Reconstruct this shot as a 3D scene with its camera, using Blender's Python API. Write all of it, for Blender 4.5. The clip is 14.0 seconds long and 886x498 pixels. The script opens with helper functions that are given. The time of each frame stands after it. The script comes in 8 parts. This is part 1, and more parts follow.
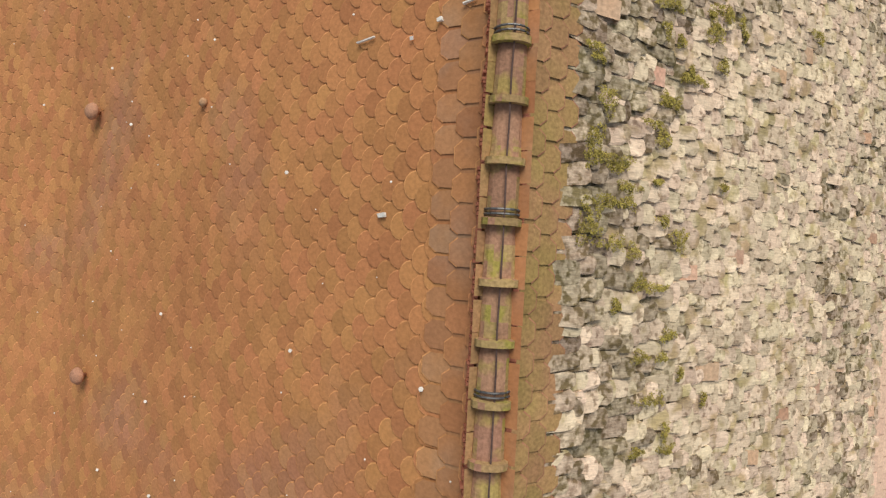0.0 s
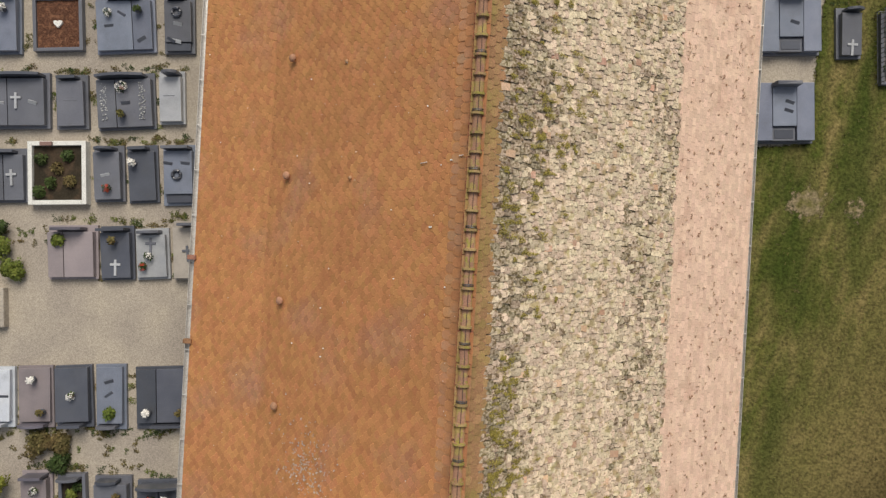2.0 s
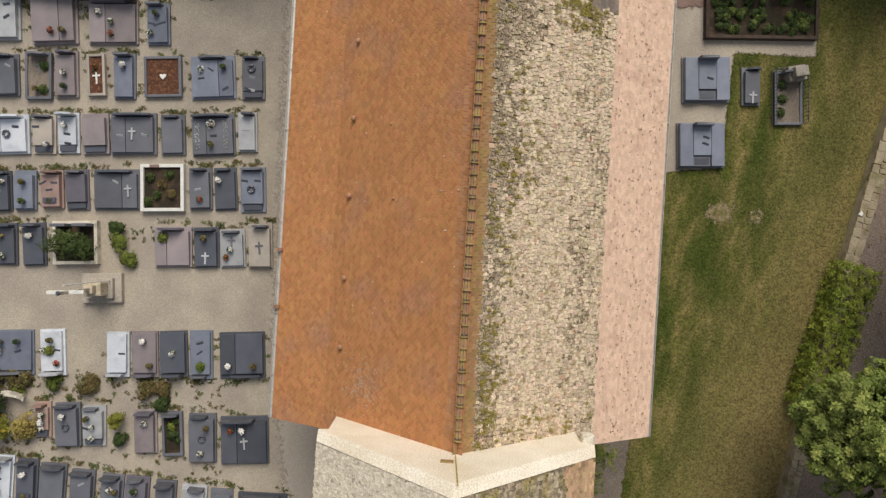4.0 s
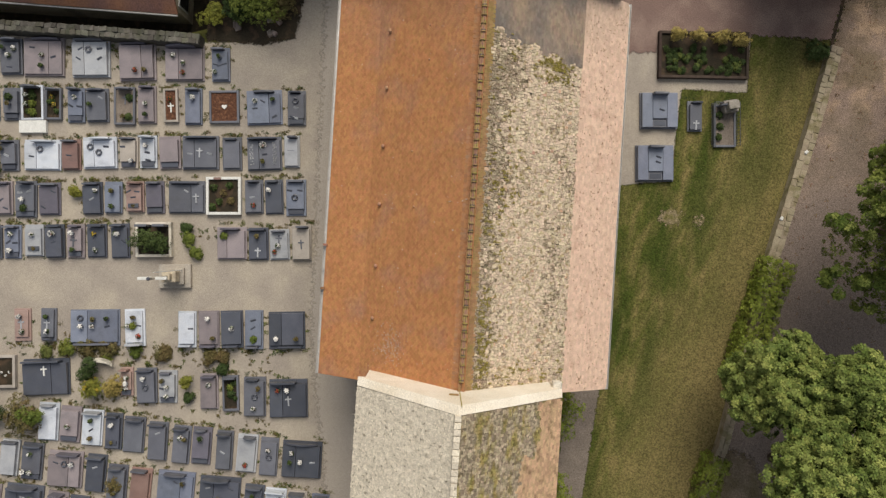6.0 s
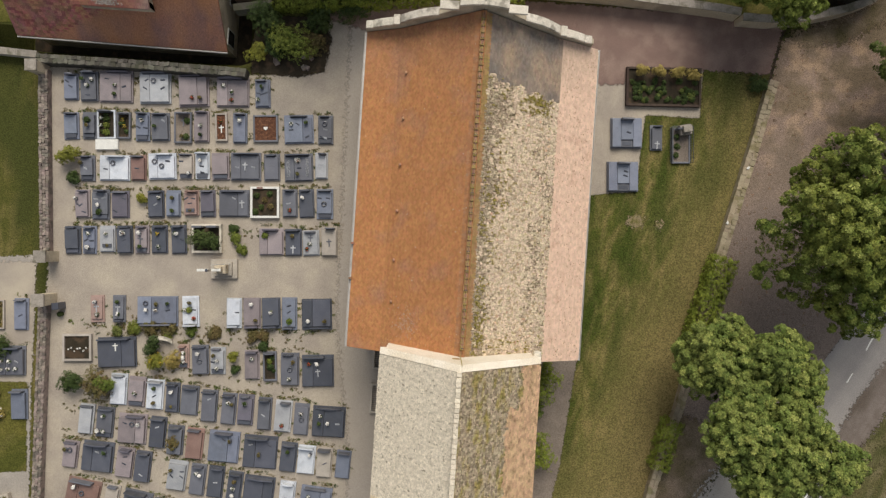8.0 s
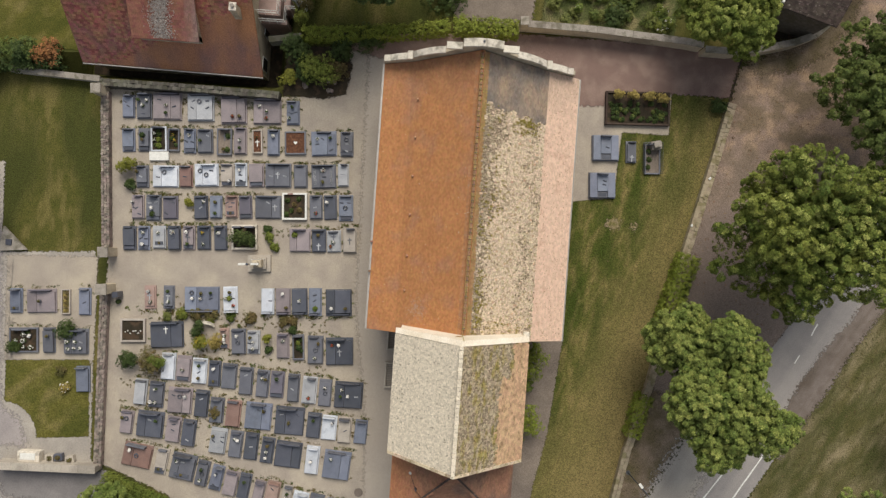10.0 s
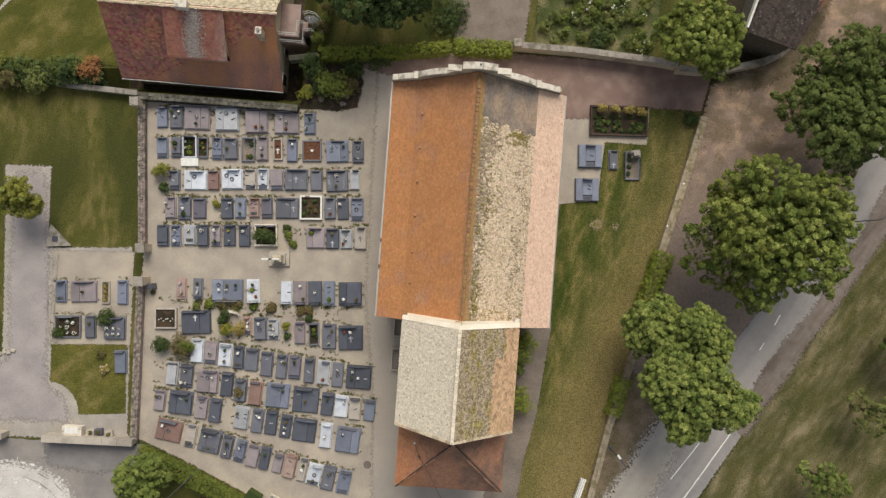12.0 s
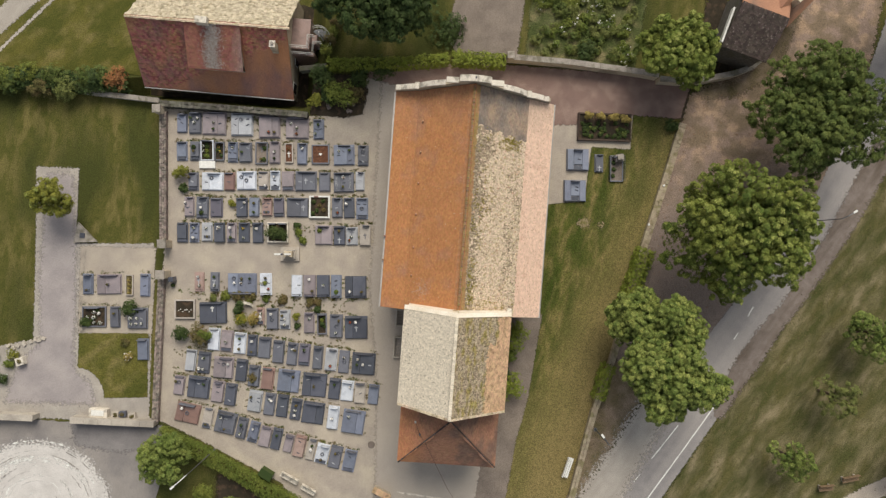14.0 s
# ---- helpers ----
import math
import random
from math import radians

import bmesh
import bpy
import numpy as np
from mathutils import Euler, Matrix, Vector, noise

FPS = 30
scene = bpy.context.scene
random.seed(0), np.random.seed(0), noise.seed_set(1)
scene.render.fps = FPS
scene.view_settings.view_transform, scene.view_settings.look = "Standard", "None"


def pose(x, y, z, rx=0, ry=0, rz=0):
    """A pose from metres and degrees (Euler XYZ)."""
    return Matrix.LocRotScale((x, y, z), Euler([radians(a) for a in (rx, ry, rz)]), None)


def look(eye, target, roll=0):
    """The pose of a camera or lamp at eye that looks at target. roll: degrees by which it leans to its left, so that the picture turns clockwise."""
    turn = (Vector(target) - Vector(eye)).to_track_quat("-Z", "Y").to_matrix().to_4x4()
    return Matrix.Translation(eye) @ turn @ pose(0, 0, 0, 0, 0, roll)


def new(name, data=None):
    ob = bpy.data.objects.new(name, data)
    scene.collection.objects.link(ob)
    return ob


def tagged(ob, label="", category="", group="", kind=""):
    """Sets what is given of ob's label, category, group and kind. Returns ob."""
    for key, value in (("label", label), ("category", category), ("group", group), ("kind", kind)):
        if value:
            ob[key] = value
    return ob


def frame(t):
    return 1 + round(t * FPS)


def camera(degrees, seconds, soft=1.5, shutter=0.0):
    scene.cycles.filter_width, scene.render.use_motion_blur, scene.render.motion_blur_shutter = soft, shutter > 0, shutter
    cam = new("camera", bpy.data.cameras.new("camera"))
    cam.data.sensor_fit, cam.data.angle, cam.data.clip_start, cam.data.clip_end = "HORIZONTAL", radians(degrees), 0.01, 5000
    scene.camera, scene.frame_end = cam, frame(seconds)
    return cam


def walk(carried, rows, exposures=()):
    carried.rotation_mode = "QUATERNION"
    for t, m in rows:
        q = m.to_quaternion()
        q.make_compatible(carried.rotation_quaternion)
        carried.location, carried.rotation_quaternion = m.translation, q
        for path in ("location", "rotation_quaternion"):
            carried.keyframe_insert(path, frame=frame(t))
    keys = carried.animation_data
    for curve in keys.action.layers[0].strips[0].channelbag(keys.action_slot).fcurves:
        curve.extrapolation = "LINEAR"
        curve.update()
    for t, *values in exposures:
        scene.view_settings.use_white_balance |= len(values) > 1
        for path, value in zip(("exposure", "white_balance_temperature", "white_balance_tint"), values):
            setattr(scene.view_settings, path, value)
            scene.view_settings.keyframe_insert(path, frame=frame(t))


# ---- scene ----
cam = camera(68.0, 14.0, 1.32)
PATH = [
    (0, -0.327, 1.094, 12.764, -0.003, -0.945, 3.215),
    (0.5, -0.371, 1.064, 14.339, -0.094, -0.576, 3.116),
    (1, -0.388, 1.032, 16.002, -0.153, -0.324, 3.084),
    (1.5, -0.397, 0.999, 17.716, -0.188, -0.181, 3.108),
    (2, -0.427, 0.970, 19.427, -0.207, -0.125, 3.163),
    (2.5, -0.485, 0.943, 21.113, -0.219, -0.134, 3.229),
    (5, -0.964, 0.724, 29.279, -0.207, -0.471, 3.477),
    (5.5, -1.058, 0.651, 30.878, -0.152, -0.505, 3.514),
    (6, -1.139, 0.599, 32.485, -0.092, -0.516, 3.552),
    (6.5, -1.209, 0.579, 34.110, -0.047, -0.514, 3.596),
    (7, -1.278, 0.561, 35.773, -0.028, -0.515, 3.649),
    (7.5, -1.349, 0.514, 37.456, -0.028, -0.527, 3.708),
    (8, -1.426, 0.447, 39.088, -0.039, -0.546, 3.771),
    (10.5, -1.825, 0.234, 46.895, -0.019, -0.532, 4.047),
    (11, -1.846, 0.173, 48.249, 0.004, -0.516, 4.096),
    (11.5, -1.849, 0.101, 49.494, 0.020, -0.509, 4.146),
    (12, -1.862, 0.021, 50.625, 0.025, -0.518, 4.193),
    (12.5, -1.901, -0.052, 51.699, 0.023, -0.542, 4.234),
    (13, -1.937, -0.115, 52.747, 0.017, -0.578, 4.261),
    (13.5, -1.937, -0.187, 53.748, 0.012, -0.620, 4.274),
    (14, -1.900, -0.271, 54.722, 0.009, -0.664, 4.269),
]
walk(cam, [(t, pose(x, y, z, rx, ry, rz)) for t, x, y, z, rx, ry, rz in PATH], [(0, 0.05), (2.5, 0.0), (5, -0.03), (8, 0.03), (14, 0.12)])

# world: bright hazy sky with a low, wide sun behind the church
SUN_AZ, SUN_EL = radians(85), radians(47)
world = bpy.data.worlds.new("overcast_sky")
scene.world = world
world.use_nodes = True
wn = world.node_tree.nodes
sky = wn.new("ShaderNodeTexSky")
sky.sky_type, sky.sun_disc = "NISHITA", False
sky.sun_elevation, sky.sun_rotation = SUN_EL, radians(90) - SUN_AZ
sky.air_density, sky.dust_density, sky.ozone_density = 1.0, 4.0, 1.0
bg = wn["Background"]
bg.inputs["Strength"].default_value = 0.065
cloud = wn.new("ShaderNodeMix")
cloud.data_type = "RGBA"
cloud.inputs["Factor"].default_value = 0.65
cloud.inputs["B"].default_value = (6.5, 6.8, 7.1, 1)
world.node_tree.links.new(sky.outputs[0], cloud.inputs["A"])
world.node_tree.links.new(cloud.outputs["Result"], bg.inputs[0])
sun_data = bpy.data.lights.new("sun", "SUN")
sun_data.energy, sun_data.angle, sun_data.color = 3.15, radians(38), (1.0, 0.925, 0.8)
sun = new("sun", sun_data)
sun.matrix_world = look((math.cos(SUN_AZ) * math.cos(SUN_EL) * 90, math.sin(SUN_AZ) * math.cos(SUN_EL) * 90, math.sin(SUN_EL) * 90), (0, 0, 0))


# ---- materials ----
def surf(name, a, b, scale=6.0, rough=0.85, bump=0.3, fine=60.0, island=0.0, each=0.0, c=None, c_scale=0.8, c_amount=0.5, metal=0.0, bump_size=0.01, streak=None, contrast=0.2, grit=0.28, tint=1.0, soft=0.06, d=None, d_scale=0.2, d_amount=0.4, run=None, fade=None, grooves=None):
    """A surface: colour a to b by noise at two scales, stains of c, a shade of its own for each loose piece or object, fine grooves along one way."""
    m = bpy.data.materials.new(name)
    m.use_nodes = True
    nt = m.node_tree
    n, ln = nt.nodes, nt.links
    p = n["Principled BSDF"]
    p.inputs["Roughness"].default_value, p.inputs["Metallic"].default_value = rough, metal
    p.inputs["Specular IOR Level"].default_value = 0.12 if rough > 0.5 and not metal else 0.5
    geo = n.new("ShaderNodeNewGeometry")
    where = along = geo.outputs["Position"]
    if run:
        mp = n.new("ShaderNodeMapping")
        mp.vector_type = "TEXTURE"
        mp.inputs["Rotation"].default_value = (0, 0, radians(run[0]))
        mp.inputs["Scale"].default_value = (run[1], 1, 1)
        ln.new(where, mp.inputs[0])
        along = mp.outputs[0]
    if streak:
        mp = n.new("ShaderNodeMapping")
        mp.inputs["Scale"].default_value = streak
        ln.new(where, mp.inputs[0])
        where = along = mp.outputs[0]

    def noise_tex(s, detail=4.0, on=None):
        t = n.new("ShaderNodeTexNoise")
        t.inputs["Scale"].default_value, t.inputs["Detail"].default_value = s, detail
        ln.new(on or where, t.inputs["Vector"])
        return t.outputs["Fac"]

    def ramp(fac, lo, hi):
        r = n.new("ShaderNodeMapRange")
        r.inputs[1].default_value, r.inputs[2].default_value = lo, hi
        ln.new(fac, r.inputs[0])
        return r.outputs[0]

    def mix(fac, x, y, kind="MIX"):
        k = n.new("ShaderNodeMix")
        k.data_type, k.blend_type = "RGBA", kind
        for sock, v in ((k.inputs["Factor"], fac), (k.inputs["A"], x), (k.inputs["B"], y)):
            if isinstance(v, (int, float)):
                sock.default_value = v
            elif isinstance(v, tuple):
                sock.default_value = (*v, 1)
            else:
                ln.new(v, sock)
        return k.outputs["Result"]

    col = mix(ramp(noise_tex(scale), 0.5 - contrast, 0.5 + contrast), a, b)
    if c:
        col = mix(ramp(noise_tex(c_scale, 5.0, along), 0.68 - c_amount * 0.3 - soft, 0.68 - c_amount * 0.3 + soft), col, c)
    if d:
        col = mix(ramp(noise_tex(d_scale, 3.0, along), 0.7 - d_amount * 0.4 - soft, 0.7 - d_amount * 0.4 + soft), col, d)
    if fade:
        dot = n.new("ShaderNodeVectorMath")
        dot.operation = "DOT_PRODUCT"
        dot.inputs[1].default_value = (fade[0], fade[1], 0)
        ln.new(geo.outputs["Position"], dot.inputs[0])
        wob = n.new("ShaderNodeMath")
        wob.operation = "MULTIPLY_ADD"
        wob.inputs[1].default_value = 5.0
        ln.new(noise_tex(0.45, 5.0, along), wob.inputs[0])
        ln.new(dot.outputs["Value"], wob.inputs[2])
        col = mix(ramp(wob.outputs[0], fade[2] + 2.5, fade[3] + 2.5), col, fade[4])
    grain = noise_tex(fine, 6.0)
    if grooves:
        mp = n.new("ShaderNodeMapping")
        mp.inputs["Scale"].default_value = grooves
        ln.new(geo.outputs["Position"], mp.inputs[0])
        both = n.new("ShaderNodeMath")
        both.operation = "MULTIPLY_ADD"
        both.inputs[1].default_value = 0.6
        ln.new(noise_tex(1.0, 3.0, mp.outputs[0]), both.inputs[0])
        half = n.new("ShaderNodeMath")
        half.operation = "MULTIPLY"
        half.inputs[1].default_value = 0.4
        ln.new(grain, half.inputs[0])
        ln.new(half.outputs[0], both.inputs[2])
        grain = both.outputs[0]
    k = n.new("ShaderNodeHueSaturation")
    ln.new(ramp(grain, 0.25, 0.75), k.inputs["Value"])
    vr = k.inputs["Value"].links[0].from_node
    vr.inputs[3].default_value, vr.inputs[4].default_value = 1 - grit, 1 + grit
    ln.new(col, k.inputs["Color"])
    col = k.outputs[0]
    for amount in (max(island, each),):
        if amount:
            mad = n.new("ShaderNodeMath")
            mad.operation = "MULTIPLY_ADD"
            mad.inputs[1].default_value = 7.31
            ln.new(n.new("ShaderNodeObjectInfo").outputs["Random"], mad.inputs[0])
            ln.new(geo.outputs["Random Per Island"], mad.inputs[2])
            wrap = n.new("ShaderNodeMath")
            wrap.operation = "FRACT"
            ln.new(mad.outputs[0], wrap.inputs[0])
            out = wrap.outputs[0]
            if not island:
                out = n.new("ShaderNodeObjectInfo").outputs["Random"]
            h = n.new("ShaderNodeHueSaturation")
            v = n.new("ShaderNodeMapRange")
            v.inputs[3].default_value, v.inputs[4].default_value = 1 - amount, 1 + amount
            ln.new(out, v.inputs[0])
            ln.new(v.outputs[0], h.inputs["Value"])
            w = n.new("ShaderNodeMath")
            w.operation = "MULTIPLY_ADD"
            fr = n.new("ShaderNodeMath")
            fr.operation = "MULTIPLY"
            fr.inputs[1].default_value = 17.3
            f2 = n.new("ShaderNodeMath")
            f2.operation = "FRACT"
            ln.new(out, fr.inputs[0])
            ln.new(fr.outputs[0], f2.inputs[0])
            ln.new(f2.outputs[0], w.inputs[0])
            w.inputs[1].default_value, w.inputs[2].default_value = 0.2 * amount * tint, 0.5 - 0.1 * amount * tint
            ln.new(w.outputs[0], h.inputs["Hue"])
            ln.new(col, h.inputs["Color"])
            col = h.outputs[0]
    ln.new(col, p.inputs["Base Color"])
    bp = n.new("ShaderNodeBump")
    bp.inputs["Strength"].default_value, bp.inputs["Distance"].default_value = bump, bump_size
    ln.new(grain, bp.inputs["Height"])
    ln.new(bp.outputs[0], p.inputs["Normal"])
    return m


TILE_ORANGE = surf("orange_clay_tile", (0.46, 0.216, 0.093), (0.405, 0.186, 0.08), 1.1, 0.8, 0.3, 45, island=0.13, each=0.13, c=(0.38, 0.195, 0.115), c_scale=0.7, c_amount=0.22, tint=0.55, soft=0.1, grit=0.16, fade=(0, 1, 8.0, 14.5, (0.3, 0.165, 0.11)))
TILE_VIOLET = surf("brown_violet_tile", (0.44, 0.222, 0.108), (0.39, 0.195, 0.1), 2.0, 0.8, 0.3, 45, each=0.14, island=0.14, c=(0.38, 0.225, 0.14), c_scale=3.0, c_amount=0.3, tint=0.35, soft=0.12, grit=0.14)
TILE_RUST = surf("rust_red_tile", (0.44, 0.208, 0.096), (0.39, 0.182, 0.086), 2.0, 0.8, 0.3, 45, each=0.12, island=0.12, c=(0.39, 0.215, 0.125), c_scale=3.0, c_amount=0.3, tint=0.35, soft=0.12, grit=0.14)
TILE_MOSSY = surf("mossy_clay_tile", (0.38, 0.215, 0.115), (0.33, 0.2, 0.1), 3.0, 0.85, 0.4, 50, island=0.15, each=0.15, c=(0.31, 0.225, 0.085), c_scale=2.0, c_amount=0.5, tint=0.4, soft=0.12)
TILE_EDGE = surf("worn_clay_edge", (0.58, 0.285, 0.13), (0.5, 0.235, 0.1), 8.0, 0.8, 0.3, 45, island=0.2, each=0.2, tint=0.3)
TILE_EDGE_RED = surf("pinkish_clay_edge", (0.4, 0.19, 0.12), (0.33, 0.16, 0.1), 8.0, 0.8, 0.3, 45, island=0.2, each=0.2, tint=0.3)
TILE_SALMON = surf("salmon_clay_tile", (0.72, 0.52, 0.4), (0.66, 0.465, 0.355), 3.0, 0.85, 0.3, 40, island=0.11, each=0.11, c=(0.6, 0.41, 0.31), c_scale=1.5, c_amount=0.2, tint=0.5, grit=0.18, fade=(0, 1, 8.6, 12.6, (0.47, 0.36, 0.28)))
TILE_TAN = surf("tan_orange_tile", (0.6, 0.405, 0.255), (0.49, 0.325, 0.2), 2.2, 0.85, 0.4, 40, island=0.2, c=(0.3, 0.205, 0.12), c_scale=2.6, c_amount=0.24, tint=0.5)
TILE_APSE = surf("brown_red_tile", (0.36, 0.19, 0.122), (0.29, 0.155, 0.105), 0.8, 0.85, 0.3, 30, island=0.14, c=(0.2, 0.125, 0.095), c_scale=0.6, c_amount=0.4, tint=0.5, streak=(1, 0.5, 1), fade=(-1, 0, 1.2, 3.6, (0.44, 0.2, 0.105)))
TILE_LICHEN = surf("dark_lichened_tile", (0.285, 0.228, 0.185), (0.36, 0.265, 0.19), 0.9, 0.9, 0.4, 40, island=0.15, c=(0.2, 0.172, 0.152), c_scale=0.8, c_amount=0.5, soft=0.12)
TILE_REPAIR = surf("pinkish_clay_repair", (0.52, 0.31, 0.21), (0.6, 0.42, 0.31), 4.0, 0.85, 0.3, 40, island=0.25, tint=0.6)
TILE_RED = surf("old_red_tile", (0.35, 0.15, 0.108), (0.25, 0.118, 0.105), 1.6, 0.85, 0.4, 22, island=0.3, c=(0.215, 0.122, 0.118), c_scale=0.6, c_amount=0.52, soft=0.12, streak=(1, 0.45, 0.6), grit=0.35, d=(0.39, 0.165, 0.1), d_scale=0.42, d_amount=0.42)
TILE_STAINED = surf("lichen_stained_red_tile", (0.33, 0.142, 0.1), (0.25, 0.115, 0.092), 0.8, 0.85, 0.3, 30, island=0.16, c=(0.3, 0.24, 0.22), c_scale=0.4, c_amount=0.4, soft=0.1, streak=(1, 0.22, 0.3))
TILE_DARK = surf("weathered_dark_tile", (0.066, 0.052, 0.048), (0.1, 0.078, 0.068), 2.0, 0.9, 0.3, 30, island=0.25, c=(0.22, 0.185, 0.165), c_scale=6, c_amount=0.12)
LAVE = surf("pale_limestone_slab", (0.7, 0.58, 0.435), (0.54, 0.425, 0.312), 14.0, 0.9, 0.6, 55, island=0.24, each=0.24, c=(0.3, 0.225, 0.155), c_scale=21, c_amount=0.26, tint=0.75, grit=0.3, d=(0.4, 0.315, 0.18), d_scale=5.5, d_amount=0.24, grooves=(14, 95, 14))
LAVE_GREY = surf("grey_mossy_limestone_slab", (0.5, 0.415, 0.31), (0.26, 0.2, 0.14), 24.0, 0.95, 0.8, 60, island=0.3, each=0.3, c=(0.155, 0.117, 0.063), c_scale=19, c_amount=0.46, tint=0.6, grit=0.4, contrast=0.16, grooves=(16, 80, 16))
LAVE_MOSS = surf("brown_mossy_slab", (0.44, 0.365, 0.262), (0.25, 0.2, 0.14), 11.0, 0.95, 0.7, 30, island=0.45, c=(0.27, 0.22, 0.085), c_scale=2.4, c_amount=0.42, tint=0.35, soft=0.07, streak=(1, 0.45, 1))
LAVE_HOUSE = surf("pale_house_slab", (0.52, 0.46, 0.35), (0.42, 0.365, 0.27), 4.0, 0.9, 0.6, 30, island=0.25, c=(0.27, 0.23, 0.155), c_scale=3.0, c_amount=0.3, tint=0.3, soft=0.08)
LAVE_WHITE = surf("bleached_limestone_slab", (0.74, 0.665, 0.545), (0.63, 0.56, 0.452), 5.0, 0.9, 0.6, 25, island=0.15, c=(0.33, 0.292, 0.225), c_scale=7.0, c_amount=0.14, tint=0.3, soft=0.05)
ASHLAR = surf("cream_dressed_stone", (0.82, 0.755, 0.655), (0.77, 0.7, 0.595), 1.5, 0.85, 0.2, 25, each=0.06, c=(0.7, 0.62, 0.5), c_scale=0.8, c_amount=0.35, soft=0.12)
COPING = surf("pale_coping_stone", (0.7, 0.65, 0.57), (0.58, 0.53, 0.45), 3, 0.85, 0.3, 25, each=0.08, c=(0.35, 0.32, 0.27), c_scale=2.0, c_amount=0.35)
RENDER = surf("limewashed_wall", (0.55, 0.48, 0.37), (0.48, 0.41, 0.31), 1.2, 0.9, 0.3, 20, c=(0.36, 0.31, 0.24), c_scale=0.6, c_amount=0.4)
RUBBLE = surf("rubble_stone", (0.3, 0.252, 0.222), (0.21, 0.174, 0.152), 4, 0.95, 0.6, 25, island=0.3, each=0.3, c=(0.15, 0.135, 0.118), c_scale=2.5, c_amount=0.4)
MOSS = surf("moss", (0.24, 0.2, 0.05), (0.38, 0.315, 0.085), 9, 0.95, 0.5, 70, island=0.35, tint=0.3)
MORTAR = surf("pink_mortar", (0.5, 0.2, 0.13), (0.42, 0.16, 0.1), 8, 0.9, 0.4, 60)
ZINC = surf("zinc_gutter", (0.6, 0.585, 0.56), (0.5, 0.485, 0.46), 3, 0.5, 0.1, 30, metal=0.4)
CABLE = surf("dark_brown_cable", (0.085, 0.055, 0.05), (0.12, 0.08, 0.07), 20, 0.95, 0.1, 60)
STEEL = surf("dull_steel", (0.16, 0.17, 0.18), (0.1, 0.1, 0.11), 20, 0.45, 0.1, 60, metal=0.6)
WHITE = surf("white_paint", (0.75, 0.75, 0.72), (0.66, 0.66, 0.63), 5, 0.6, 0.1, 40)
BLACK_GLASS = surf("dark_window_glass", (0.02, 0.022, 0.025), (0.03, 0.03, 0.03), 2, 0.1, 0.0, 10)
WOOD = surf("weathered_wood", (0.23, 0.16, 0.1), (0.16, 0.11, 0.07), 6, 0.85, 0.4, 40)

GRASS = surf("patchy_lawn", (0.068, 0.073, 0.017), (0.1, 0.094, 0.026), 1.6, 0.95, 0.9, 14, c=(0.15, 0.128, 0.045), c_scale=1.2, c_amount=0.48, bump_size=0.04, grit=0.58, soft=0.08, d=(0.054, 0.06, 0.016), d_scale=0.3, d_amount=0.46, run=(86, 2.5))
# Dries towards the wall; less tan northward, where the maple's shade is painted in.
GRASS_EAST = surf("lawn_drying_towards_the_wall", (0.066, 0.084, 0.017), (0.105, 0.106, 0.027), 3.2, 0.95, 0.9, 13, c=(0.2, 0.16, 0.064), c_scale=1.9, c_amount=0.46, bump_size=0.04, grit=0.6, soft=0.13, run=(78, 2.6), d=(0.046, 0.064, 0.012), d_scale=0.8, d_amount=0.48, fade=(0.98, -0.38, 9.6, 15.4, (0.2, 0.158, 0.066)))
GRASS_OLIVE = surf("olive_meadow_grass", (0.1, 0.098, 0.022), (0.135, 0.122, 0.032), 1.6, 0.95, 0.9, 14, c=(0.175, 0.148, 0.055), c_scale=1.1, c_amount=0.42, bump_size=0.04, grit=0.55, soft=0.1, run=(40, 1.6), d=(0.075, 0.08, 0.018), d_scale=0.6, d_amount=0.45)
GARDEN = surf("weedy_garden_earth", (0.12, 0.125, 0.058), (0.08, 0.09, 0.034), 2.5, 0.95, 0.9, 12, c=(0.2, 0.175, 0.09), c_scale=0.9, c_amount=0.42, bump_size=0.04, grit=0.7, soft=0.1, d=(0.06, 0.075, 0.025), d_scale=0.7, d_amount=0.45)
GRASS_DRY = surf("dry_verge_grass", (0.118, 0.104, 0.042), (0.086, 0.082, 0.03), 1.8, 0.95, 0.9, 14, c=(0.235, 0.195, 0.118), c_scale=1.0, c_amount=0.46, bump_size=0.04, grit=0.62, soft=0.14, d=(0.066, 0.07, 0.024), d_scale=0.8, d_amount=0.46, run=(58, 2.6))
GRAVEL = surf("beige_fine_gravel", (0.4, 0.352, 0.297), (0.345, 0.303, 0.258), 0.8, 0.95, 0.6, 34, c=(0.45, 0.395, 0.318), c_scale=0.33, c_amount=0.42, grit=0.36, soft=0.14, d=(0.325, 0.284, 0.246), d_scale=0.6, d_amount=0.35)
APRON = surf("grey_rolled_gravel", (0.403, 0.357, 0.311), (0.356, 0.316, 0.277), 0.8, 0.95, 0.6, 34, c=(0.414, 0.366, 0.311), c_scale=0.4, c_amount=0.4, grit=0.34, soft=0.15)
TARMAC = surf("pale_worn_tarmac", (0.3, 0.275, 0.255), (0.25, 0.23, 0.215), 0.4, 0.9, 0.4, 30, c=(0.21, 0.195, 0.19), c_scale=0.25, c_amount=0.5)
ROAD = surf("grey_road_tarmac", (0.305, 0.284, 0.276), (0.241, 0.228, 0.227), 1.3, 0.9, 0.3, 30, c=(0.368, 0.34, 0.32), c_scale=0.8, c_amount=0.4, soft=0.2, run=(58, 9.0))
DRIVE = surf("pale_gravelled_drive", (0.36, 0.33, 0.295), (0.3, 0.275, 0.25), 0.8, 0.95, 0.5, 24, c=(0.42, 0.385, 0.34), c_scale=0.7, c_amount=0.35, soft=0.15)
